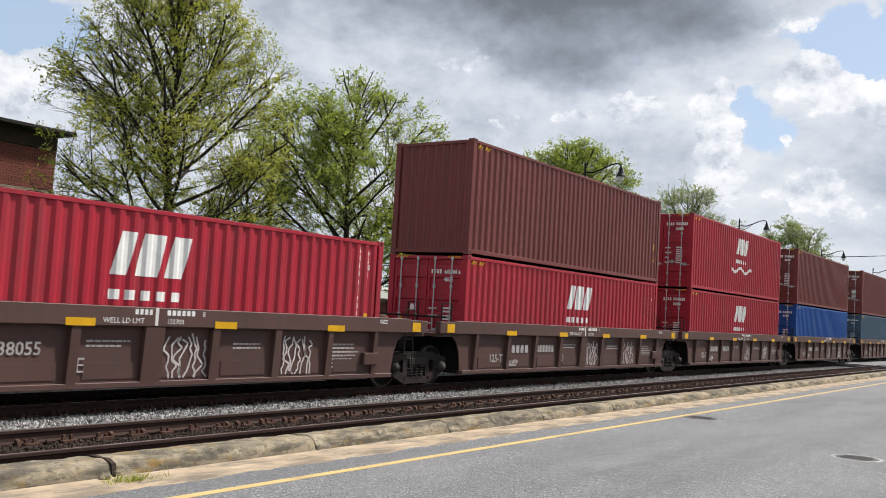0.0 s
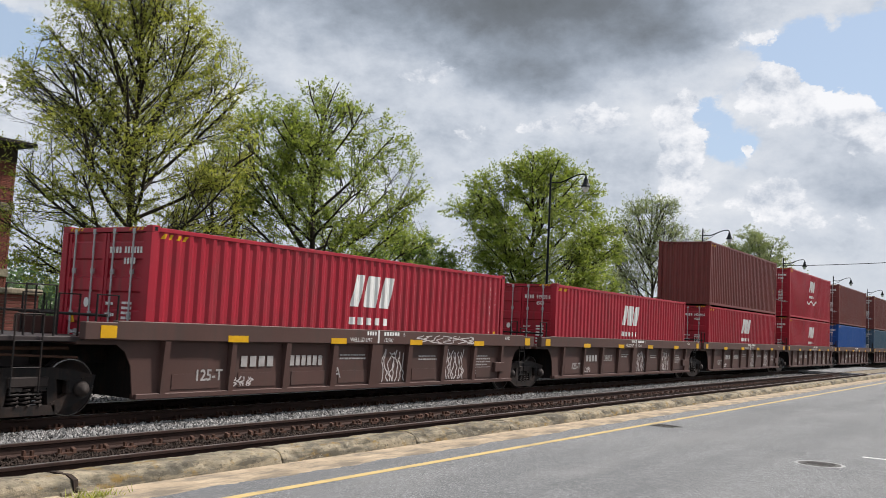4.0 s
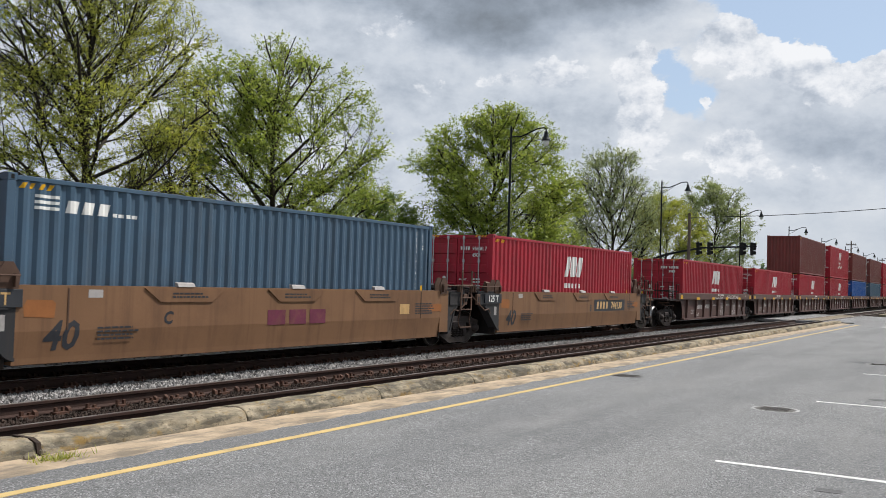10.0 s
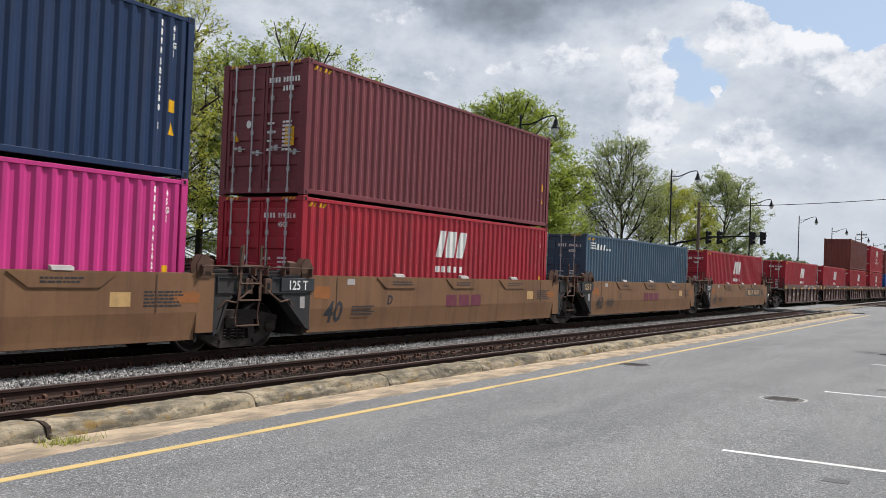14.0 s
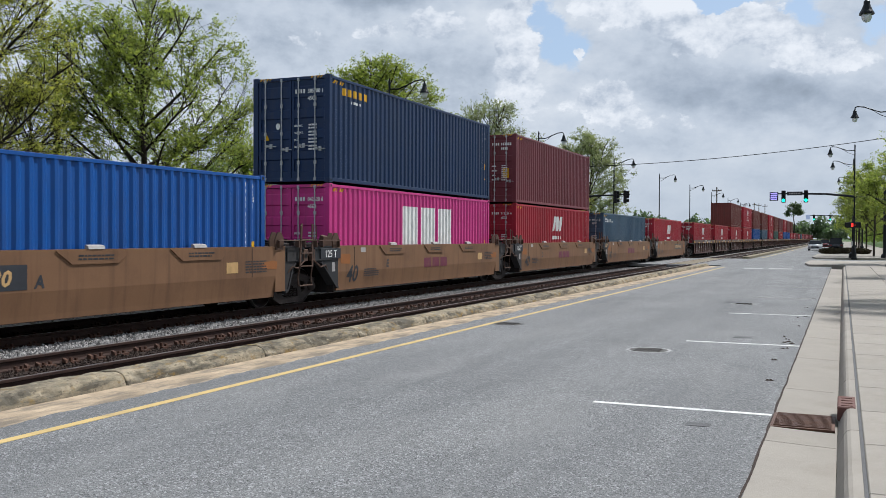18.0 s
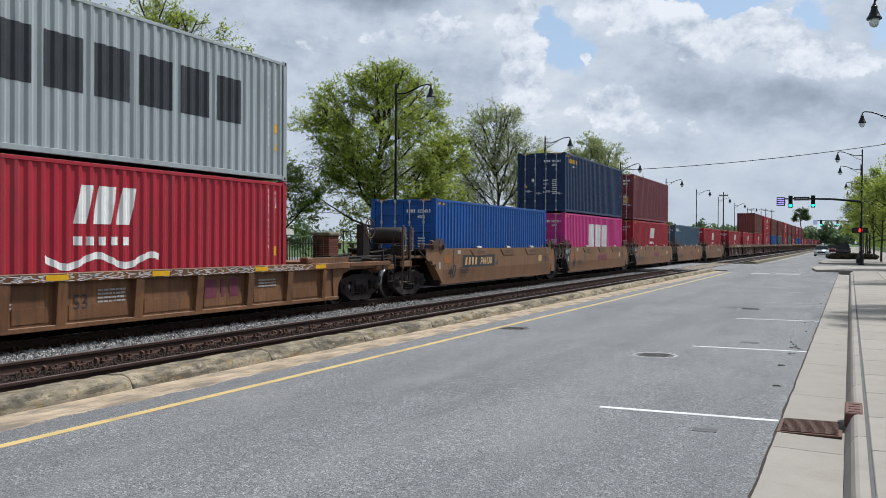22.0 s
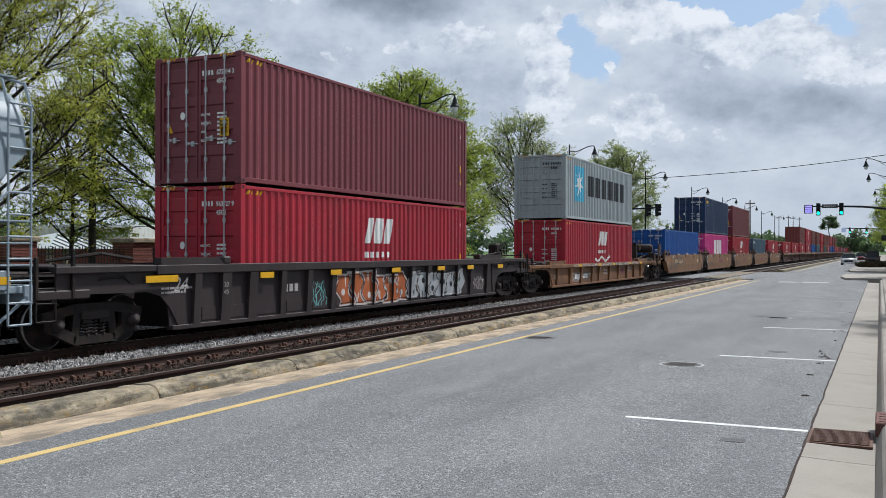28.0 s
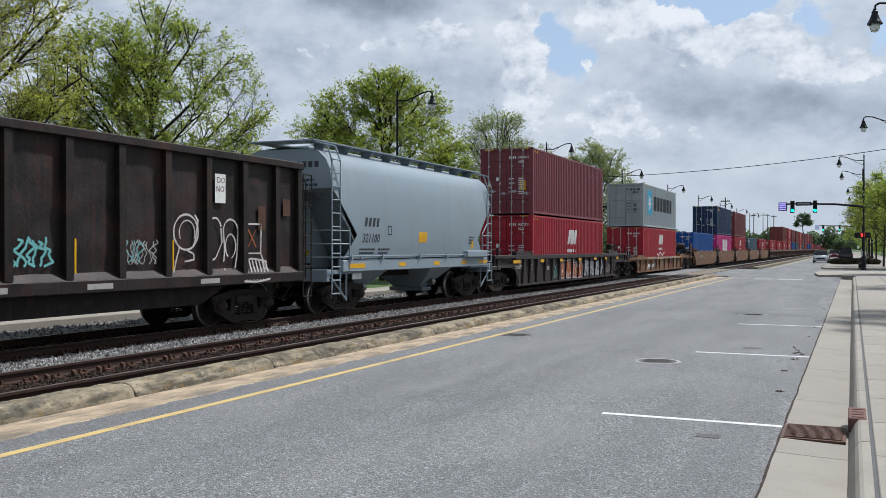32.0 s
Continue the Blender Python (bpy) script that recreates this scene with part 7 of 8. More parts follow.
M["signal_green"] = glowing("green_signal_light", (0.03, 0.95, 0.55), 3.0)
M["signal_red"] = glowing("red_hand_light", (0.9, 0.03, 0.02), 1.5)
M["roof_metal"] = material("pale_seamed_roof", (0.42, 0.46, 0.45), 0.5, 0.2, 0.1, 2, 30, 0.05, GRIME, 0.3)
M["fascia_white"] = material("white_painted_fascia", (0.70, 0.70, 0.68), 0.6, 0, 0.08, 1.5, 30, 0.05, GRIME, 0.25, 0.3)
M["timber"] = material("weathered_pole_timber", (0.13, 0.10, 0.08), 0.85, 0, 0.25, 2, 40, 0.3)
M["car_silver"] = material("silver_car_paint", (0.50, 0.51, 0.52), 0.25, 0.4, 0.05, 2, 60, 0.0, None, 0, 0, 0, 1, 0.6)
M["car_black"] = material("black_car_paint", (0.010, 0.011, 0.014), 0.2, 0.2, 0.1, 2, 60, 0.0, None, 0, 0, 0, 1, 0.8)
M["car_red"] = material("dark_red_car_paint", (0.16, 0.02, 0.02), 0.25, 0.2, 0.1, 2, 60, 0.0, None, 0, 0, 0, 1, 0.8)
M["glass_dark"] = material("tinted_car_glass", (0.012, 0.015, 0.018), 0.06, 0, 0.1, 2, 40, 0.0)
M["tyre"] = material("tyre_rubber", (0.015, 0.015, 0.015), 0.85, 0, 0.2, 8, 40, 0.1)
M["shrub"] = material("mulched_shrub", (0.07, 0.055, 0.03), 0.9, 0, 0.4, 3, 30, 0.5, (0.04, 0.06, 0.02), 0.5)


def street_lamp():
    """A tall black post with one bell-shaped lamp on a curved arm towards +x."""
    p = thing("street_lamp", "tall black street lamp with a hanging bell lantern", "street lamp", None, "street lamps")
    part("base", lathe(BM(), [(0.0, 0.0), (0.24, 0.0), (0.24, 0.12), (0.17, 0.25), (0.15, 0.8), (0.11, 0.95), (0.0, 0.95)], 14), "lamp_black", p)
    part("post", tube(BM(), [(0, 0, 0.9), (0, 0, 4.5), (0, 0, 9.35)], 0.075, 10, 0.05), "lamp_black", p)
    part("finial", lathe(BM(), [(0.0, 9.34), (0.07, 9.36), (0.05, 9.45), (0.015, 9.58), (0.0, 9.6)], 10), "lamp_black", p)
    pts = [(0, 0, 9.05), (0.5, 0, 9.02), (0.95, 0, 9.18), (1.4, 0, 9.36), (1.75, 0, 9.40), (1.86, 0, 9.34), (1.88, 0, 9.22)]
    part("arm", tube(BM(), pts, 0.035, 8), "lamp_black", p)
    part("brace", tube(BM(), [(0.02, 0, 8.65), (0.5, 0, 8.85), (0.95, 0, 9.14)], 0.018, 6), "lamp_black", p)
    lan = part("lantern", lathe(BM(), [(0.0, 9.24), (0.045, 9.24), (0.065, 9.18), (0.095, 9.15), (0.095, 9.07), (0.125, 8.99), (0.165, 8.89), (0.22, 8.80), (0.23, 8.75), (0.0, 8.75)], 16, "z", (1.88, 0, 0)), "lamp_black", p)
    part("glass", lathe(BM(), [(0.0, 8.75), (0.16, 8.75), (0.15, 8.63), (0.10, 8.53), (0.0, 8.49)], 14, "z", (1.88, 0, 0)), "lamp_glass", lan, smooth=True)
    return p


def signal_head(parent, at, lit="signal_green", back=False):
    h = part("signal_head", box(BM(), -0.17, 0.17, -0.12, 0.12, -0.52, 0.52, 0.03), "black", parent, at=at)
    for k, z in enumerate((0.33, 0.0, -0.33)):
        on = lit if k == 2 and not back else "black"
        part("lens", lathe(BM(), [(0.0, -0.14), (0.125, -0.14), (0.125, -0.10), (0.0, -0.10)], 14, "y", (0, 0, z)), on, h)
        part("hood", tube(BM(), [(0, -0.12, z + 0.02), (0, -0.30, z + 0.02)], 0.145, 12, None, False), "black", h)
    return h


def signal_mast(name, pole, z_pole, arm, label):
    t = thing(name, label, "traffic signal", pose(*pole, 0))
    part("pole", tube(BM(), [(0, 0, 0), (0, 0, z_pole)], 0.16, 12, 0.12), "lamp_black", t)
    part("base", lathe(BM(), [(0.0, 0.0), (0.32, 0.0), (0.30, 0.35), (0.2, 0.5), (0.0, 0.5)], 12), "lamp_black", t)
    part("arm", tube(BM(), arm, 0.12, 10, 0.06), "lamp_black", t)
    return t


def street_things():
    lamp = street_lamp()
    lamp.matrix_basis = pose(-20.4, 40.6, -0.1)
    for k in range(1, 8):
        copy_thing(lamp, pose(-20.4, 40.6 + 24.2 * k, -0.1))
    for x, y in ((2.5, 31.9), (2.45, 59.0), (0.85, 84.0), (0.9, 99.5), (1.35, 126.0), (1.45, 146.0)):
        copy_thing(lamp, pose(x, y, 0.0, 0, 0, 180))
    # signal mast over the street
    y = 85.0
    m = signal_mast("signal_mast", (3.2, y, ), 6.2, [(0, 0, 4.9), (-2.2, 0, 5.25), (-4.5, 0, 5.5), (-7.0, 0, 5.58), (-8.5, 0, 5.58)], "black signal mast with two green lights over the street")
    for x in (-7.92, -6.12):
        signal_head(m, pose(x, -0.16, 5.32))
    part("name_sign", box(BM(), -7.65, -6.4, -0.10, -0.06, 5.42, 5.74, 0.01), "charcoal", m, "dark street-name sign")
    part("name_bars", flat_decal([rect(-7.5 + 0.14 * k, 5.53, 0.09, 0.11) for k in range(7)], lambda u, v: (u, -0.105, v)), "dull_white", m)
    s = part("lane_sign", box(BM(), -9.05, -8.35, -0.14, -0.10, 4.98, 5.72, 0.02), "black", m, "violet-lit lane sign")
    part("lit_panel", flat_decal([rect(-8.97, 5.05 + 0.165 * k, 0.54, 0.11) for k in range(4)], lambda u, v: (u, -0.145, v)), "sign_violet", s)
    walkm = thing("pedestrian_signal", "black post with a lit red hand signal", "traffic signal", pose(0.75, 84.2, 0.14))
    part("post", tube(BM(), [(0, 0, 0), (0, 0, 3.2)], 0.06, 8), "lamp_black", walkm)
    part("base", lathe(BM(), [(0.0, 0.0), (0.30, 0.0), (0.30, 0.32), (0.12, 0.5), (0.0, 0.5)], 10), "lamp_black", walkm)
    part("housing", box(BM(), -0.62, 0.62, -0.15, 0.12, 2.5, 2.95, 0.03), "black", walkm)
    part("hand_light", box(BM(), -0.12, 0.18, -0.16, -0.152, 2.58, 2.87), "signal_red", walkm)
    part("push_button", box(BM(), -0.1, 0.1, -0.12, -0.05, 1.0, 1.4, 0.02), "zinc", walkm)
    far = signal_mast("signal_mast", (3.0, 172.0), 6.0, [(0, 0, 5.2), (-4, 0, 5.6), (-8.5, 0, 5.7)], "black signal mast with green lights far up the street")
    for x in (-7.6, -5.0):
        signal_head(far, pose(x, -0.16, 5.3))
    part("lane_sign", box(BM(), -8.9, -8.2, -0.14, -0.10, 5.0, 5.8, 0.02), "sign_pale", far)
    side = signal_mast("signal_mast", (-25.5, 76.0), 5.8, [(0, 0, 3.9), (2.2, 0, 4.6), (5.0, 0, 5.15), (9.4, 0, 5.3)], "black signal mast reaching over the side street")
    for x in (4.7, 5.6, 8.2, 9.0):
        signal_head(side, pose(x, 0.1, 5.1, 0, 0, 90), back=True)
    # overhead cable and its poles
    cab = thing("overhead_cable", "thin black cable slung across the street", "cable")
    ends = ((-20.4, 72.0, 7.35), (4.2, 72.0, 9.0))
    pts = []
    for k in range(25):
        u = k / 24
        pts.append((ends[0][0] + (ends[1][0] - ends[0][0]) * u, 72.0, ends[0][2] + (ends[1][2] - ends[0][2]) * u - 1.0 * 4 * u * (1 - u) * 0.42))
    part("wire", tube(BM(), pts, 0.023, 6), "black", cab)
    for x, z in ((-20.4, 7.6), (4.2, 9.3)):
        pole = thing("utility_pole", "weathered timber utility pole", "utility pole", pose(x, 72.0, -0.15))
        part("pole", tube(BM(), [(0, 0, 0), (0, 0, z + 0.2)], 0.15, 9, 0.11), "timber", pole)
        part("cap", lathe(BM(), [(0.0, z + 0.2), (0.13, z + 0.2), (0.0, z + 0.27)], 8), "steel_dark", pole)
    for x, y, z in ((-19.0, 157, 10.2), (-26, 280, 12.0), (-24.8, 296, 12.6), (-23.0, 290, 12.2), (-21.0, 286, 11.8)):
        pole = thing("utility_pole", "tall timber utility pole with crossarm far off", "utility pole", pose(x, y, -0.15), "far utility poles")
        part("pole", tube(BM(), [(0, 0, 0), (0, 0, z)], 0.14, 8, 0.09), "timber", pole)
        for dz in (0.6,):
            part("crossarm", box(BM(), -0.75, 0.75, -0.05, 0.05, z - dz - 0.08, z - dz + 0.08), "timber", pole)
        for x2 in (-0.65, -0.3, 0.3, 0.65):
            part("insulator", lathe(BM(), [(0.0, z - 0.52), (0.06, z - 0.52), (0.04, z - 0.34), (0.0, z - 0.34)], 8, "z", (x2, 0, 0)), "zinc", pole)
    post = thing("steel_pole", "tall dark steel pole behind the train", "pole", pose(-24.0, 11.9, -0.15))
    part("shaft", tube(BM(), [(0, 0, 0), (0, 0, 13.5)], 0.13, 10, 0.09), "lamp_black", post)
    part("base", lathe(BM(), [(0.0, 0.0), (0.25, 0.0), (0.22, 0.3), (0.0, 0.3)], 10), "lamp_black", post)

    # park fence: brick piers and iron palings
    X = -20.2
    piers = [4.4, 8.6, 12.7, 16.9, 21.1, 25.3, 29.5, 33.7]
    pier = thing("fence_pier", "dark red brick fence pier with stone cap", "fence pier", pose(X, piers[0], -0.15), "brick piers of the park fence")
    for k in range(28):
        z = 0.075 * k
        off = 0.0
        for a in range(3):
            u = -0.40 + 0.27 * a
            part("brick", shared("brick_long", lambda: box(BM(), 0, 0.255, -0.40, 0.40, 0.0, 0.066, 0.006), "brick"), None, pier, at=pose(u + (0.002 if k % 2 else -0.002), 0, z))
    part("mortar_core", box(BM(), -0.385, 0.385, -0.385, 0.385, 0, 2.1), "concrete", pier)
    part("cap", box(BM(), -0.47, 0.47, -0.47, 0.47, 2.1, 2.24, 0.03), "concrete", pier)
    for y in piers[1:]:
        copy_thing(pier, pose(X, y, -0.15))
    pal = mesh_of(prism(BM(), [(-0.01, 0.05), (0.01, 0.05), (0.01, 1.9), (0.0, 2.0), (-0.01, 1.9)], "y", -0.01, 0.01), "paling", M["black"])
    for a, b in zip(piers, piers[1:]):
        f = thing("iron_fence", "black iron paling fence between brick piers", "fence", pose(X, a + 0.42, -0.15), "panels of the park fence")
        w = b - a - 0.84
        for z in (0.25, 1.05, 1.75):
            part("fence_rail", box(BM(), -0.02, 0.02, 0, w, z, z + 0.04), "black", f)
        n = int(w / 0.115)
        for k in range(1, n):
            part("paling", pal, None, f, at=pose(0, w * k / n, 0))
    # low pavilion with a pale ribbed roof
    g = thing("pavilion", "small park pavilion with a pale seamed hip roof", "pavilion", pose(-37.0, 33.6, -0.15))
    bm = BM()
    a = [bm.verts.new(p) for p in ((-2.6, -2.9, 1.95), (2.6, -2.9, 1.95), (2.6, 2.9, 1.95), (-2.6, 2.9, 1.95))]
    top = bm.verts.new((0, 0, 2.75))
    for k in range(4):
        bm.faces.new((a[k], a[(k + 1) % 4], top))
    bm.faces.new(a[::-1])
    part("roof", bm, "roof_metal", g)
    for k in range(11):
        y = -2.6 + 0.52 * k
        q = 1 - abs(y) / 2.9
        part("roof_seam", tube(BM(), [(2.6, y, 1.98), (2.6 * (1 - q), y, 1.98 + 0.8 * q)], 0.03, 4), "hopper_shade", g)
    for x in (-2.3, 2.3):
        for y in (-2.6, 2.6):
            part("column", box(BM(), x - 0.12, x + 0.12, y - 0.12, y + 0.12, 0, 1.95), "concrete", g)
    pole = thing("utility_pole", "weathered grey wooden pole among the park trees", "pole", pose(-27.0, 26.1, -0.15))
    part("shaft", tube(BM(), [(0, 0, -0.1), (0.02, 0, 4.0), (0, 0.03, 8.0)], 0.15, 10, 0.11), "bark", pole)
    part("cap", lathe(BM(), [(0.0, 8.0), (0.12, 8.0), (0.10, 8.06), (0.0, 8.09)], 10, "z"), "steel_dark", pole)
    low_building()
    brick_building()
    vehicles()


def low_building():
    """A long low building behind the park fence: brick below, a broad white fascia above."""
    b = thing("low_building", "long low brick building with a broad white fascia", "building", pose(-39.0, 40.5, -0.15))
    part("wall", box(BM(), -9.0, 0.0, 0.0, 19.0, 0.0, 2.30), "house_brick", b)
    part("fascia", box(BM(), -9.3, 0.35, -0.35, 19.35, 2.30, 3.25, 0.02), "fascia_white", b, "white painted fascia")
    part("roof", box(BM(), -9.1, 0.15, -0.15, 19.15, 3.25, 3.34, 0.02), "roof_metal", b)
    for y in (2.0, 6.2, 10.4, 14.6):
        w = part("window", box(BM(), 0.0, 0.03, y, y + 2.0, 0.9, 2.05), "glass_dark", b)
        part("window_frame", box(BM(), 0.03, 0.06, y + 0.97, y + 1.03, 0.9, 2.05), "fascia_white", w)
        part("window_sill", box(BM(), 0.0, 0.10, y - 0.08, y + 2.08, 0.80, 0.90, 0.01), "concrete", w)


def brick_building():
    X, Y1 = -38.0, 23.5
    b = thing("brick_building", "red brick building with a flat overhanging roof", "building", pose(X, Y1, -0.15))
    part("wall", box(BM(), -14, -0.11, -22, -0.11, 0, 8.1), "concrete", b)
    # courses of bricks in the part that shows
    row = BM()
    for k in range(40):
        box(row, 0, 0.10, -0.245 * (k + 1), -0.245 * k - 0.012, 0, 0.066)
    me = mesh_of(row, "brick_course", "house_brick")
    for i in range(100):
        z = 0.4 + 0.077 * i
        if 5.85 < z < 6.25 or z > 8.0:
            continue
        c = part("brick_course", me, None, b, at=pose(-0.105, -0.12 * (i % 2), z))
    part("end_wall", box(BM(), -14, 0.0, -0.10, 0.0, 0, 8.05), "house_brick", b)
    part("stone_band", box(BM(), -0.1, 0.06, -22, 0.05, 5.88, 6.22, 0.02), "concrete", b)
    part("base_course", box(BM(), -0.1, 0.05, -22, 0.04, 3.0, 3.35, 0.02), "concrete", b)
    part("fascia", box(BM(), -14, 0.02, -22, 0.02, 8.06, 8.78), "tie", b, "dark timber fascia under the eaves")
    part("roof", box(BM(), -15, 0.6, -23, 0.6, 8.78, 8.95, 0.03), "steel_dark", b)
    part("downpipe", tube(BM(), [(0.1, -3.4, 8.7), (0.12, -3.4, 8.3), (0.12, -3.4, 6.3)], 0.05, 6), "zinc", b)


def car_body(paint, label, wide, long, high, hood, boot, van=False):
    c = thing("car", label, "car")
    w = wide / 2
    low = [(-long / 2, 0.35), (-long / 2 + 0.05, 0.78), (-long / 2 + hood, 0.92), (long / 2 - boot, 0.95), (long / 2 - 0.05, 0.88), (long / 2, 0.40), (long / 2 - 0.2, 0.22), (-long / 2 + 0.2, 0.22)]
    bm = prism(BM(), low, "x", -w, w)
    bmesh.ops.bevel(bm, geom=bm.edges[:], offset=0.06, segments=2, affect="EDGES")
    part("body", bm, paint, c, smooth=True)
    a, b2 = -long / 2 + hood, long / 2 - boot
    bm = BM()
    f = [bm.verts.new((s * (w - 0.06), y, 0.9)) for y in (a, b2) for s in (-1, 1)]
    t = [bm.verts.new((s * (w - 0.24), y, high)) for y in (a + (0.75), b2 - (0.15 if van else 0.6)) for s in (-1, 1)]
    for q in ((f[0], f[1], t[1], t[0]), (f[3], f[2], t[2], t[3]), (f[1], f[3], t[3], t[1]), (f[2], f[0], t[0], t[2])):
        bm.faces.new(q)
    part("glazing", bm, "glass_dark", c)
    part("roof", box(BM(), -w + 0.22, w - 0.22, a + 0.7, b2 - (0.1 if van else 0.55), high - 0.03, high + 0.03, 0.02), paint, c)
    for s in (-1, 1):
        for y in (-long / 2 + 0.85, long / 2 - 0.85):
            wh = part("wheel", lathe(BM(), [(0.0, -0.1), (0.2, -0.1), (0.32, -0.11), (0.33, 0.0), (0.32, 0.11), (0.2, 0.1), (0.0, 0.1)], 18, "x"), "tyre", c, at=pose(s * (w - 0.1), y, 0.33))
            part("rim", lathe(BM(), [(0.0, 0.10), (0.19, 0.108), (0.0, 0.115)], 12, "x"), "zinc", wh, at=pose(0, 0, 0, 0, 0, 0 if s > 0 else 180))
        part("headlight", box(BM(), s * (w - 0.32) - 0.17, s * (w - 0.32) + 0.17, -long / 2 - 0.01, -long / 2 + 0.12, 0.60, 0.74, 0.02), "white", c)
        part("tail_light", box(BM(), s * (w - 0.25) - 0.15, s * (w - 0.25) + 0.15, long / 2 - 0.1, long / 2 + 0.01, 0.66, 0.84, 0.02), "car_red", c)
        part("mirror", box(BM(), s * (w + 0.02) - 0.08, s * (w + 0.02) + 0.08, a + 0.45, a + 0.6, 0.92, 1.06, 0.02), paint, c)
    part("grille", box(BM(), -0.5, 0.5, -long / 2 - 0.015, -long / 2 + 0.05, 0.42, 0.62, 0.01), "black", c)
    part("bumper", box(BM(), -w + 0.1, w - 0.1, -long / 2 - 0.03, -long / 2 + 0.1, 0.28, 0.40, 0.02), paint, c)
    return c


CARS = []


def vehicles():
    c = car_body("car_silver", "silver saloon car coming slowly down the street", 1.82, 4.7, 1.45, 1.25, 0.95)
    c.matrix_basis = pose(-3.6, 143, 0)
    CARS.append(c)
    c = car_body("car_black", "black estate car parked by the kerb", 1.95, 4.8, 1.78, 1.2, 0.15, True)
    c.matrix_basis = pose(-0.9, 148, 0, 0, 0, 180)
    c = car_body("car_red", "dark red car waiting behind the silver one", 1.82, 4.6, 1.5, 1.2, 0.5)
    c.matrix_basis = pose(-2.9, 176, 0)


street_things()


# ---- trees and far woods ----
def leaf_material(name, a, b, c=None):
    m = bpy.data.materials.new(name)
    m.use_nodes = True
    nt = m.node_tree
    nt.nodes.remove(nt.nodes["Principled BSDF"])
    geo = nt.nodes.new("ShaderNodeNewGeometry")
    ramp = nt.nodes.new("ShaderNodeValToRGB")
    ramp.color_ramp.elements[0].color, ramp.color_ramp.elements[1].color = (*a, 1), (*b, 1)
    nt.links.new(geo.outputs["Random Per Island"], ramp.inputs[0])
    d, t, g, mx, mx2 = [nt.nodes.new(k) for k in ("ShaderNodeBsdfDiffuse", "ShaderNodeBsdfTranslucent", "ShaderNodeBsdfGlossy", "ShaderNodeMixShader", "ShaderNodeMixShader")]
    g.inputs["Roughness"].default_value = 0.45
    hue = nt.nodes.new("ShaderNodeHueSaturation")
    hue.inputs["Value"].default_value, hue.inputs["Hue"].default_value = 1.9, 0.50
    nt.links.new(ramp.outputs[0], d.inputs[0])
    nt.links.new(ramp.outputs[0], hue.inputs["Color"])
    nt.links.new(hue.outputs[0], t.inputs[0])
    mx.inputs[0].default_value, mx2.inputs[0].default_value = 0.58, 0.05
    nt.links.new(d.outputs[0], mx.inputs[1])
    nt.links.new(t.outputs[0], mx.inputs[2])
    nt.links.new(mx.outputs[0], mx2.inputs[1])
    nt.links.new(g.outputs[0], mx2.inputs[2])
    nt.links.new(mx2.outputs[0], nt.nodes["Material Output"].inputs[0])
    return m


LEAF = {
    "spring": leaf_material("yellow_green_young_leaves", (0.13, 0.15, 0.015), (0.29, 0.30, 0.04)),
    "fresh": leaf_material("fresh_green_leaves", (0.090, 0.128, 0.013), (0.25, 0.295, 0.043)),
    "green": leaf_material("mid_green_leaves", (0.065, 0.105, 0.014), (0.18, 0.24, 0.038)),
    "grey": leaf_material("pale_grey_green_leaves", (0.10, 0.13, 0.045), (0.23, 0.26, 0.10)),
    "dark": leaf_material("dark_evergreen_leaves", (0.03, 0.055, 0.022), (0.08, 0.12, 0.045)),
}


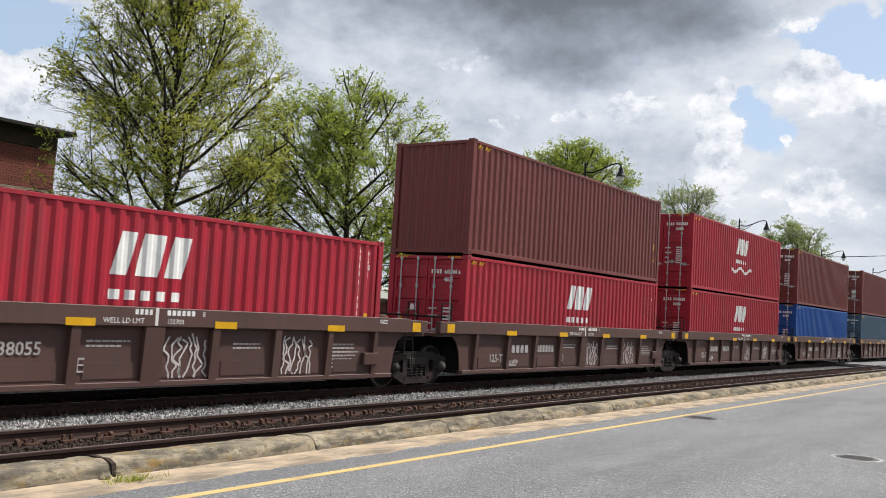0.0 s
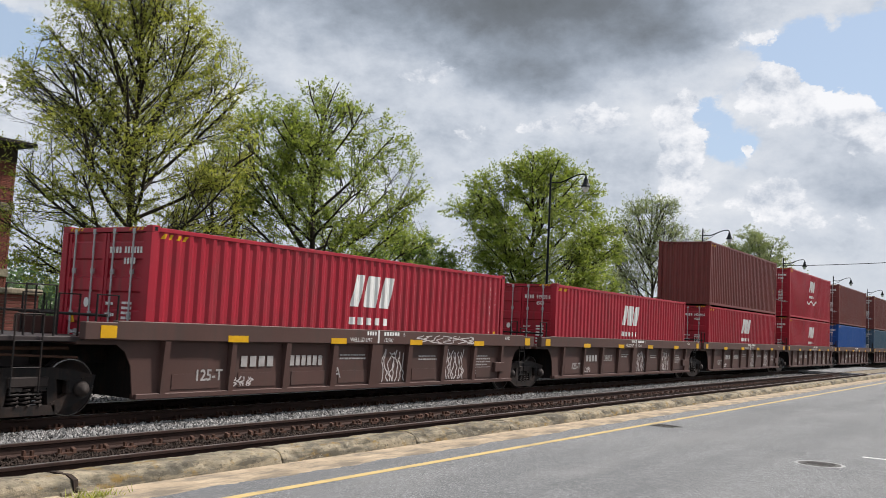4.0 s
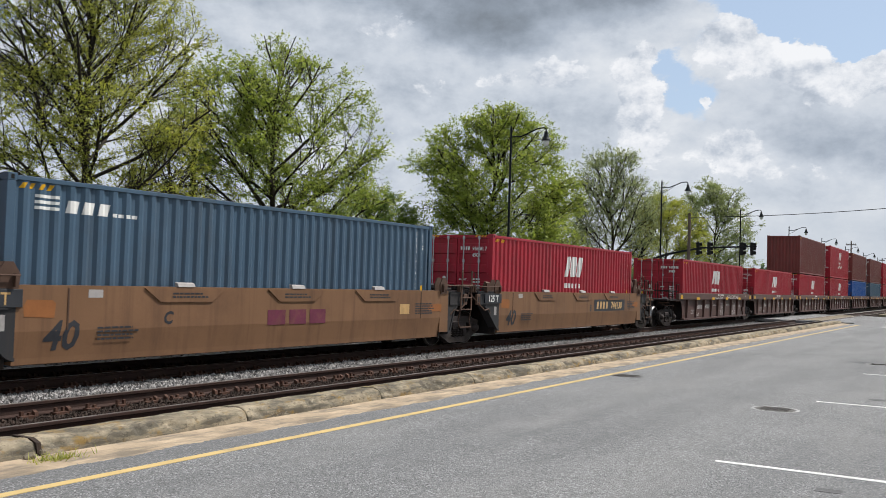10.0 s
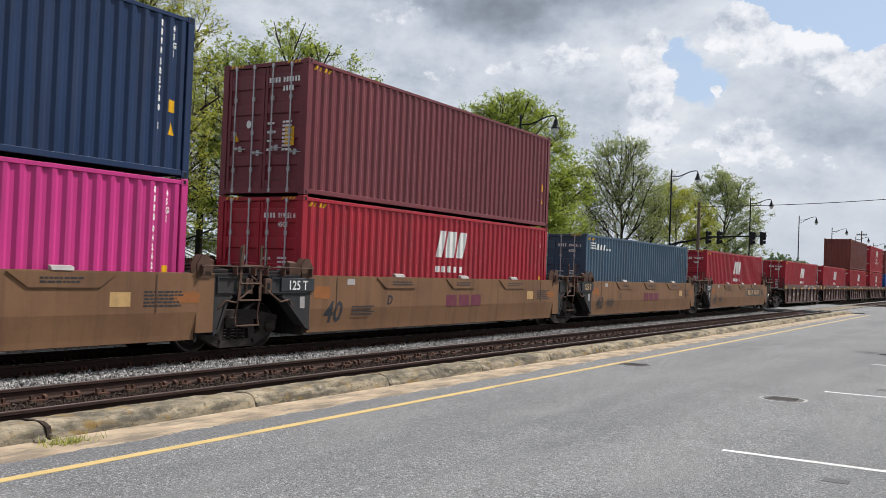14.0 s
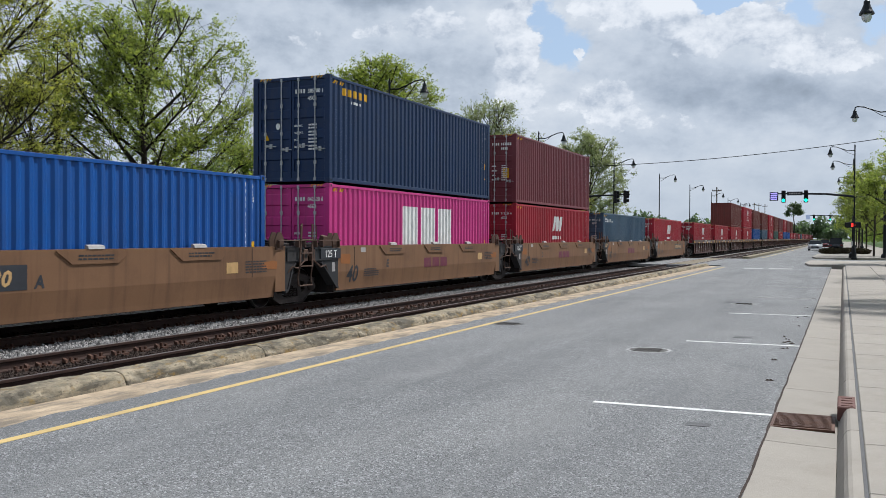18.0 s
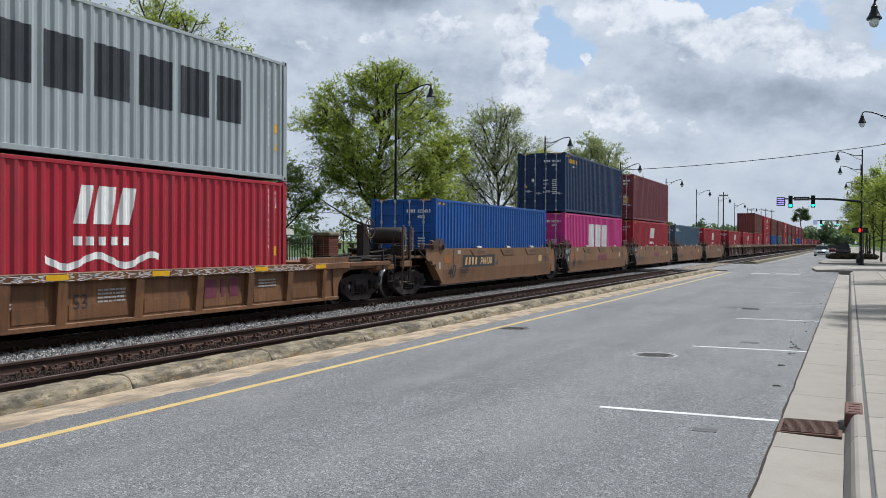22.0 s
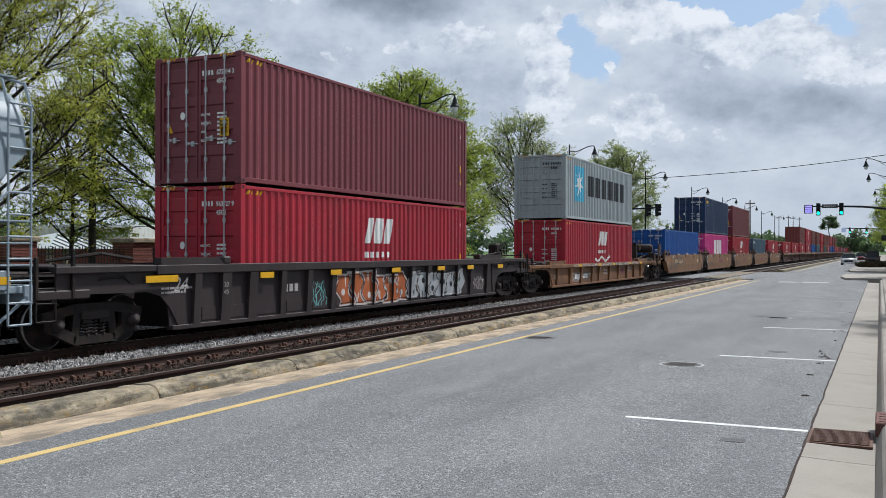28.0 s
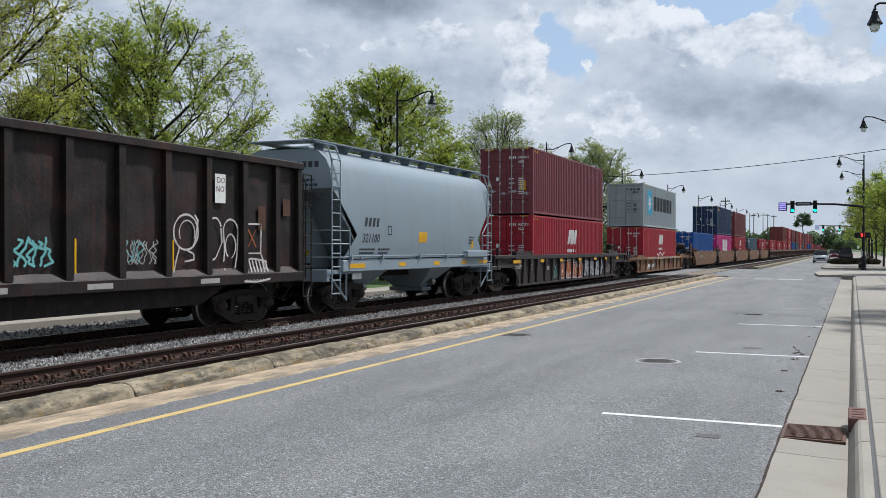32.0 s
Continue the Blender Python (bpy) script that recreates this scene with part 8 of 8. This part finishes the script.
def tree(at, label, fork, limbs, centre, radii, leaf, leaves, size, seed, spread=(15, 60), trunk=0.22, twigs=4000, lean=0.0, gaps=-0.12, under=0.5, per=9):
    """A leader with limbs that branch twice inside a dome-shaped crown (`under`: how deep it hangs below its widest part); fine twigs end in sprays of leaves."""
    rng = random.Random(seed)
    t = thing("tree", label, "tree", pose(*at))
    bm = BM()
    C, R = Vector(centre), Vector(radii)
    spots = []

    def inside(p, k=1.0):
        d = p - C
        n = 0.97 + 0.24 * noise.noise(Vector((p.x * 0.42 + seed, p.y * 0.42, p.z * 0.5)))
        h = R.z if d.z > 0 else R.z * under
        return ((d.x / R.x) ** 2 + (d.y / R.y) ** 2) + abs(d.z / h) ** 2.8 < (k * n) ** 2

    def branch(p, d, length, r, level):
        n = max(3, int(length / (0.5 if level < 2 else 0.35)))
        pts = [p.copy()]
        step = length / n
        for i in range(n):
            d = (d + Vector((rng.uniform(-1, 1), rng.uniform(-1, 1), rng.uniform(-0.7, 0.8))) * (0.075 + 0.04 * level) + Vector((0, 0, 0.035 if level < 2 else 0.0))).normalized()
            q = pts[-1] + d * step
            if (level > 1 or i > 2) and not inside(q, 1.0):
                break
            pts.append(q)
        if len(pts) < 2:
            return
        tube(bm, pts, r, (8, 6, 5, 4)[min(level, 3)], r * (0.40 if level < 2 else 0.3), False)
        if level >= 2 or (level == 1 and len(pts) > 3):
            for a, b in zip(pts[2 if level == 1 else 0:], pts[3 if level == 1 else 1:]):
                spots.append((a, b))
        if level < 3:
            kids = int((len(pts) - 1) * (1.25, 1.3, 0.9)[min(level, 2)]) + 1
            for _ in range(kids):
                u = rng.uniform(0.22, 1.0) * (len(pts) - 1)
                i = min(int(u), len(pts) - 2)
                o = pts[i].lerp(pts[i + 1], u - i)
                dd = (pts[i + 1] - pts[i]).normalized()
                side = Matrix.Rotation(rng.uniform(0, 6.28), 3, dd) @ dd.orthogonal().normalized()
                side.z *= 0.55
                ang = radians(rng.uniform(25, 55))
                nd = (dd * math.cos(ang) + side.normalized() * math.sin(ang)).normalized()
                branch(o, nd, length * rng.uniform(0.32, 0.56), (0, 0.019, 0.009)[min(level, 2)] * rng.uniform(0.7, 1.2), level + 1)

    # a leader that runs up through the crown, with limbs all the way, flatter below and steeper above
    top_z = C.z + R.z * 0.93
    lead = [Vector((0, 0, -0.2))]
    n_lead = 14
    for i in range(1, n_lead + 1):
        z = top_z * i / n_lead
        k = 0.05 * z
        lead.append(Vector((lean * z / top_z + k * 0.5 * math.sin(z * 0.9 + seed), k * 0.5 * math.sin(z * 0.7 + 2 * seed), z)))
    tube(bm, lead, trunk, 9, 0.02, False)
    for k in range(limbs):
        h = fork + (top_z * 0.94 - fork) * ((k + rng.uniform(0, 0.8)) / limbs) ** 1.15
        f = (h - fork) / max(0.1, top_z - fork)
        u = h / top_z * n_lead
        i = min(int(u), n_lead - 1)
        o = lead[i].lerp(lead[i + 1], u - i)
        a = 2.399 * k + rng.uniform(-0.4, 0.4)
        steep = spread[1] + (spread[0] - spread[1]) * f + rng.uniform(-9, 9)
        el_ = radians(90 - steep)
        d = Vector((math.cos(a) * math.cos(el_), math.sin(a) * math.cos(el_), math.sin(el_)))
        far = 0.6
        while far < 14 and (inside(o + d * far, 1.0) or far < 1.4):
            far += 0.25
        branch(o, d, far, min(trunk * 0.42, 0.020 + 0.0095 * far), 1)
    spots = spots or [(C, C + Vector((0, 0, 0.3)))]
    part("trunk", bm, "bark", t, smooth=True)
    # fine twigs, three-sided, shared out over the branches that bear leaves
    rg = np.random.default_rng(seed)
    keep = np.array([1 if noise.noise(Vector((s[0].x * 0.6 + seed, s[0].y * 0.6, s[0].z * 1.2))) > gaps else 0 for s in spots])
    A0 = np.array([s[0][:] for s in spots])
    B0 = np.array([s[1][:] for s in spots])
    every = rg.integers(0, len(spots), twigs)
    good = np.flatnonzero(keep) if keep.sum() > 10 else np.arange(len(spots))
    idx = np.where(rg.random(twigs) < 0.25, every, rg.choice(good, twigs))
    p = A0[idx] + (B0[idx] - A0[idx]) * rg.random((twigs, 1))
    d = (B0[idx] - A0[idx]) / (np.linalg.norm(B0[idx] - A0[idx], axis=1)[:, None] + 1e-6)
    d = d + rg.normal(0, 0.55, (twigs, 3)) * np.array([1, 1, 0.28]) + np.array([0, 0, 0.08])
    d /= np.linalg.norm(d, axis=1)[:, None]
    ln = rg.uniform(0.25, 0.75, (twigs, 1)) * (size / 0.06) ** 0.35
    u = np.cross(d, rg.normal(0, 1, (twigs, 3)))
    u /= np.linalg.norm(u, axis=1)[:, None] + 1e-6
    w = np.cross(d, u)
    r = 0.0038
    ring = [p + r * (math.cos(k) * u + math.sin(k) * w) for k in (0, 2.094, 4.189)]
    tip = p + d * ln - np.array([0, 0, 0.05])
    v = np.stack(ring + [tip], 1).reshape(-1, 3)
    f = (np.array([(0, 1, 3), (1, 2, 3), (2, 0, 3)])[None] + 4 * np.arange(twigs)[:, None, None]).reshape(-1, 3)
    me = bpy.data.meshes.new("twig_spray")
    me.from_pydata(v.tolist(), [], f.tolist())
    me.materials.append(M["bark"])
    tagged(part("twig_spray", me, None, t), kind="stuff")
    # leaves in sprays along the twigs
    leafy = np.flatnonzero(np.isin(idx, good)) if leaves < twigs * per else np.arange(twigs)
    n = leaves
    j = rg.choice(leafy, n)
    c = p[j] + (tip - p)[j] * rg.uniform(0.25, 1.08, (n, 1)) + rg.normal(0, 0.045, (n, 3)) * (size / 0.06)
    u = d[j] * 0.6 + rg.normal(0, 0.8, (n, 3)) * np.array([1, 1, 0.7])
    u[:, 2] -= 0.25
    u /= np.linalg.norm(u, axis=1)[:, None]
    w = np.cross(u, rg.normal(0, 0.55, (n, 3)) + np.array([0, 0, 1.0]))
    w /= np.linalg.norm(w, axis=1)[:, None] + 1e-6
    s = size * rg.uniform(0.55, 1.35, (n, 1))
    v = np.stack([c - u * s, c + w * s * 0.40, c + u * s, c - w * s * 0.40], 1).reshape(-1, 3)
    me = bpy.data.meshes.new("crown")
    me.from_pydata(v.tolist(), [], np.arange(4 * n).reshape(-1, 4).tolist())
    me.materials.append(LEAF[leaf])
    part("crown", me, None, t)
    return t


def woods(name, label, x0, x1, y0, y1, high, n, leaf, seed, size=0.5):
    """Far wooded land as one uneven mass of leaves over dark stems."""
    rg = np.random.default_rng(seed)
    k = rg.integers(0, max(6, n // 260), n)
    m = k.max() + 1
    cx, cy = rg.uniform(x0, x1, m), rg.uniform(y0, y1, m)
    h, r = high * rg.uniform(0.55, 1.05, m), high * rg.uniform(0.22, 0.42, m)
    d = rg.normal(0, 1, (n, 3))
    d /= np.linalg.norm(d, axis=1)[:, None]
    rad = rg.random((n, 1)) ** 0.4
    c = np.stack([cx[k] + d[:, 0] * r[k] * rad[:, 0], cy[k] + d[:, 1] * r[k] * rad[:, 0], np.maximum(0.2, h[k] * 0.58 + d[:, 2] * h[k] * 0.45 * rad[:, 0])], 1)
    u = rg.normal(0, 1, (n, 3))
    w = rg.normal(0, 1, (n, 3))
    s = size * rg.uniform(0.5, 1.3, (n, 1))
    u, w = u / np.linalg.norm(u, axis=1)[:, None] * s, w / np.linalg.norm(w, axis=1)[:, None] * s
    v = np.stack([c - u, c + w, c + u, c - w], 1).reshape(-1, 3)
    me = bpy.data.meshes.new(name)
    me.from_pydata(v.tolist(), [], np.arange(4 * n).reshape(-1, 4).tolist())
    me.materials.append(LEAF[leaf])
    ob = new(name, me)
    return tagged(ob, label, "trees", "", "stuff")


def plant_all():
    G = -0.15
    tree((-25.0, 19.5, G), "tall tree with fine branches and sparse yellow-green young leaves", 1.8, 46, (0, 0, 5.4), (4.2, 4.2, 7.2), "spring", 85000, 0.054, 11, (14, 76), 0.16, 15000, 0.0, -0.2, 0.55)
    tree((-25.0, 28.3, G), "spreading tree with dark limbs and bright green clumps of leaves", 1.9, 30, (0, 0, 4.4), (4.9, 4.9, 6.8), "fresh", 60000, 0.068, 24, (26, 76), 0.19, 9000, 0.3, 0.04, 0.5)
    tree((-27.5, 25.5, G), "slim tree with yellow-green leaves", 1.6, 16, (0, 0, 4.0), (2.6, 2.6, 4.0), "spring", 18000, 0.055, 31, (20, 75), 0.10, 4000)
    tree((-25.0, 47.8, G), "broad leafy green tree behind the train", 1.6, 34, (0, 0, 4.6), (5.3, 5.3, 7.6), "fresh", 85000, 0.085, 44, (28, 78), 0.20, 9000, 0.0, -0.12, 0.5)
    tree((-27.0, 72.6, G), "sparse grey-green tree coming into leaf", 2.2, 28, (0, 0, 5.6), (4.6, 4.6, 7.6), "grey", 30000, 0.085, 53, (14, 62), 0.18, 7000, 0.0, -0.25)
    tree((-26.0, 84.0, G), "bushy yellow-green tree beside the tracks", 1.8, 18, (0, 0, 4.6), (4.2, 4.2, 5.6), "spring", 34000, 0.095, 59, (20, 72), 0.16, 5000, 0.0, -0.4)
    tree((-27.0, 106.0, G), "leafy grey-green tree by the side street", 2.2, 20, (0, 0, 5.6), (4.7, 4.7, 8.4), "grey", 42000, 0.105, 61, (18, 68), 0.18, 5000, 0.0, -0.35)
    tree((-29.5, 62.0, G), "low pinkish-grey tree coming into leaf", 1.6, 16, (0, 0, 3.8), (3.8, 3.8, 4.6), "grey", 18000, 0.085, 67, (20, 74), 0.14, 4000, 0.0, -0.4)
    tree((-31.0, 44.0, G), "low green tree behind the park", 1.4, 14, (0, 0, 3.0), (4.0, 4.0, 3.8), "green", 24000, 0.09, 71, (30, 78), 0.14, 3500, 0.0, -0.4)
    # along the pavement
    for y, x, seed, h, leaf in ((27.0, 4.0, 81, 0.95, "green"), (45.0, 4.4, 83, 0.9, "fresh"), (66.0, 3.8, 85, 0.95, "fresh"), (93.0, 2.6, 87, 1.0, "fresh"), (109.0, 2.3, 89, 1.0, "fresh"), (128.0, 2.0, 91, 1.05, "fresh"), (150.0, 2.1, 93, 1.1, "fresh"), (180.0, 2.2, 95, 1.15, "green")):
        tree((x, y, 0.0), "street tree with light green leaves on the pavement", 2.0 * h, 16, (0, 0, 4.1 * h), (3.1 * h, 3.1 * h, 4.4 * h), leaf, 16000, 0.065 if y < 60 else 0.09, seed, (18, 70), 0.10, 3000, 0.0, -0.2)
    woods("far_woods", "far green woods behind the tracks", -90, -54, 5, 100, 6.0, 42000, "dark", 5, 0.17)
    woods("far_woods", "far green woods behind the crossing", -80, -28, 135, 330, 7.5, 26000, "dark", 6, 0.38)
    woods("far_woods", "far green woods at the end of the street", -80, 60, 430, 520, 11, 22000, "dark", 7, 0.7)
    woods("far_woods", "green trees along the far pavement", 4, 16, 195, 420, 10, 16000, "green", 8, 0.38)
    tree((-15.0, 330.0, G), "lone dark pine far off beside the track", 9.4, 9, (0, 0, 10.6), (2.7, 2.7, 2.5), "dark", 5000, 0.3, 97, (20, 85), 0.35, 900)
    # low shrubs on the corner
    for x, y, r in ((-1.2, 106.5, 0.9), (0.4, 107.5, 1.0), (1.6, 106.0, 0.9)):
        sh = thing("shrub", "low brown and green clipped shrub", "shrub", pose(x, y, 0.13), "shrubs on the corner")
        rg = np.random.default_rng(int(y * 10))
        n = 1500
        d = rg.normal(0, 1, (n, 3))
        d /= np.linalg.norm(d, axis=1)[:, None]
        c = d * np.array([r * 1.2, r, 0.26]) * rg.random((n, 1)) ** 0.3 + np.array([0, 0, 0.26])
        u, w = rg.normal(0, 0.09, (n, 3)), rg.normal(0, 0.09, (n, 3))
        v = np.stack([c - u, c + w, c + u, c - w], 1).reshape(-1, 3)
        me = bpy.data.meshes.new("foliage")
        me.from_pydata(v.tolist(), [], np.arange(4 * n).reshape(-1, 4).tolist())
        me.materials.append(M["shrub"])
        part("foliage", me, None, sh)
        part("stem", tube(BM(), [(0, 0, -0.1), (0, 0, 0.3)], 0.05, 6), "bark", sh)
    # weeds at the broken kerb joint
    wd = thing("weed_tuft", "small green and brown weed tuft by the kerb", "weed", pose(-7.36, 5.62, 0.0))
    rg = np.random.default_rng(2)
    n = 160
    a = rg.uniform(0, 6.28, n)
    o = np.stack([rg.normal(0, 0.05, n), rg.normal(0, 0.13, n), np.zeros(n)], 1)
    tip = o + np.stack([np.cos(a) * 0.06, np.sin(a) * 0.08, rg.uniform(0.02, 0.10, n)], 1)
    side = np.stack([-np.sin(a), np.cos(a), np.zeros(n)], 1) * 0.006
    v = np.stack([o - side, o + side, tip], 1).reshape(-1, 3)
    me = bpy.data.meshes.new("blades")
    me.from_pydata(v.tolist(), [], np.arange(3 * n).reshape(-1, 3).tolist())
    me.materials.append(LEAF["spring"])
    part("blades", me, None, wd)


plant_all()


TRAIN = train_wells() + train_tail()


def motions():
    for ob, y0, z in TRAIN:
        walk(ob, [(t, pose(TRACK, y0 + s, z)) for t, s in RUN])
    walk(CARS[0], [(t, pose(-3.6, y, 0)) for t, y in ((0.0, 146.0), (17.0, 143.0), (25.0, 135.5), (32.0, 126.0))])
    for w, y in WHEELS:
        walk(w, [(k / 10, pose(0, y, WHEEL_R, -math.degrees(gone(k / 10) / WHEEL_R), 0, 0)) for k in range(321)])


motions()
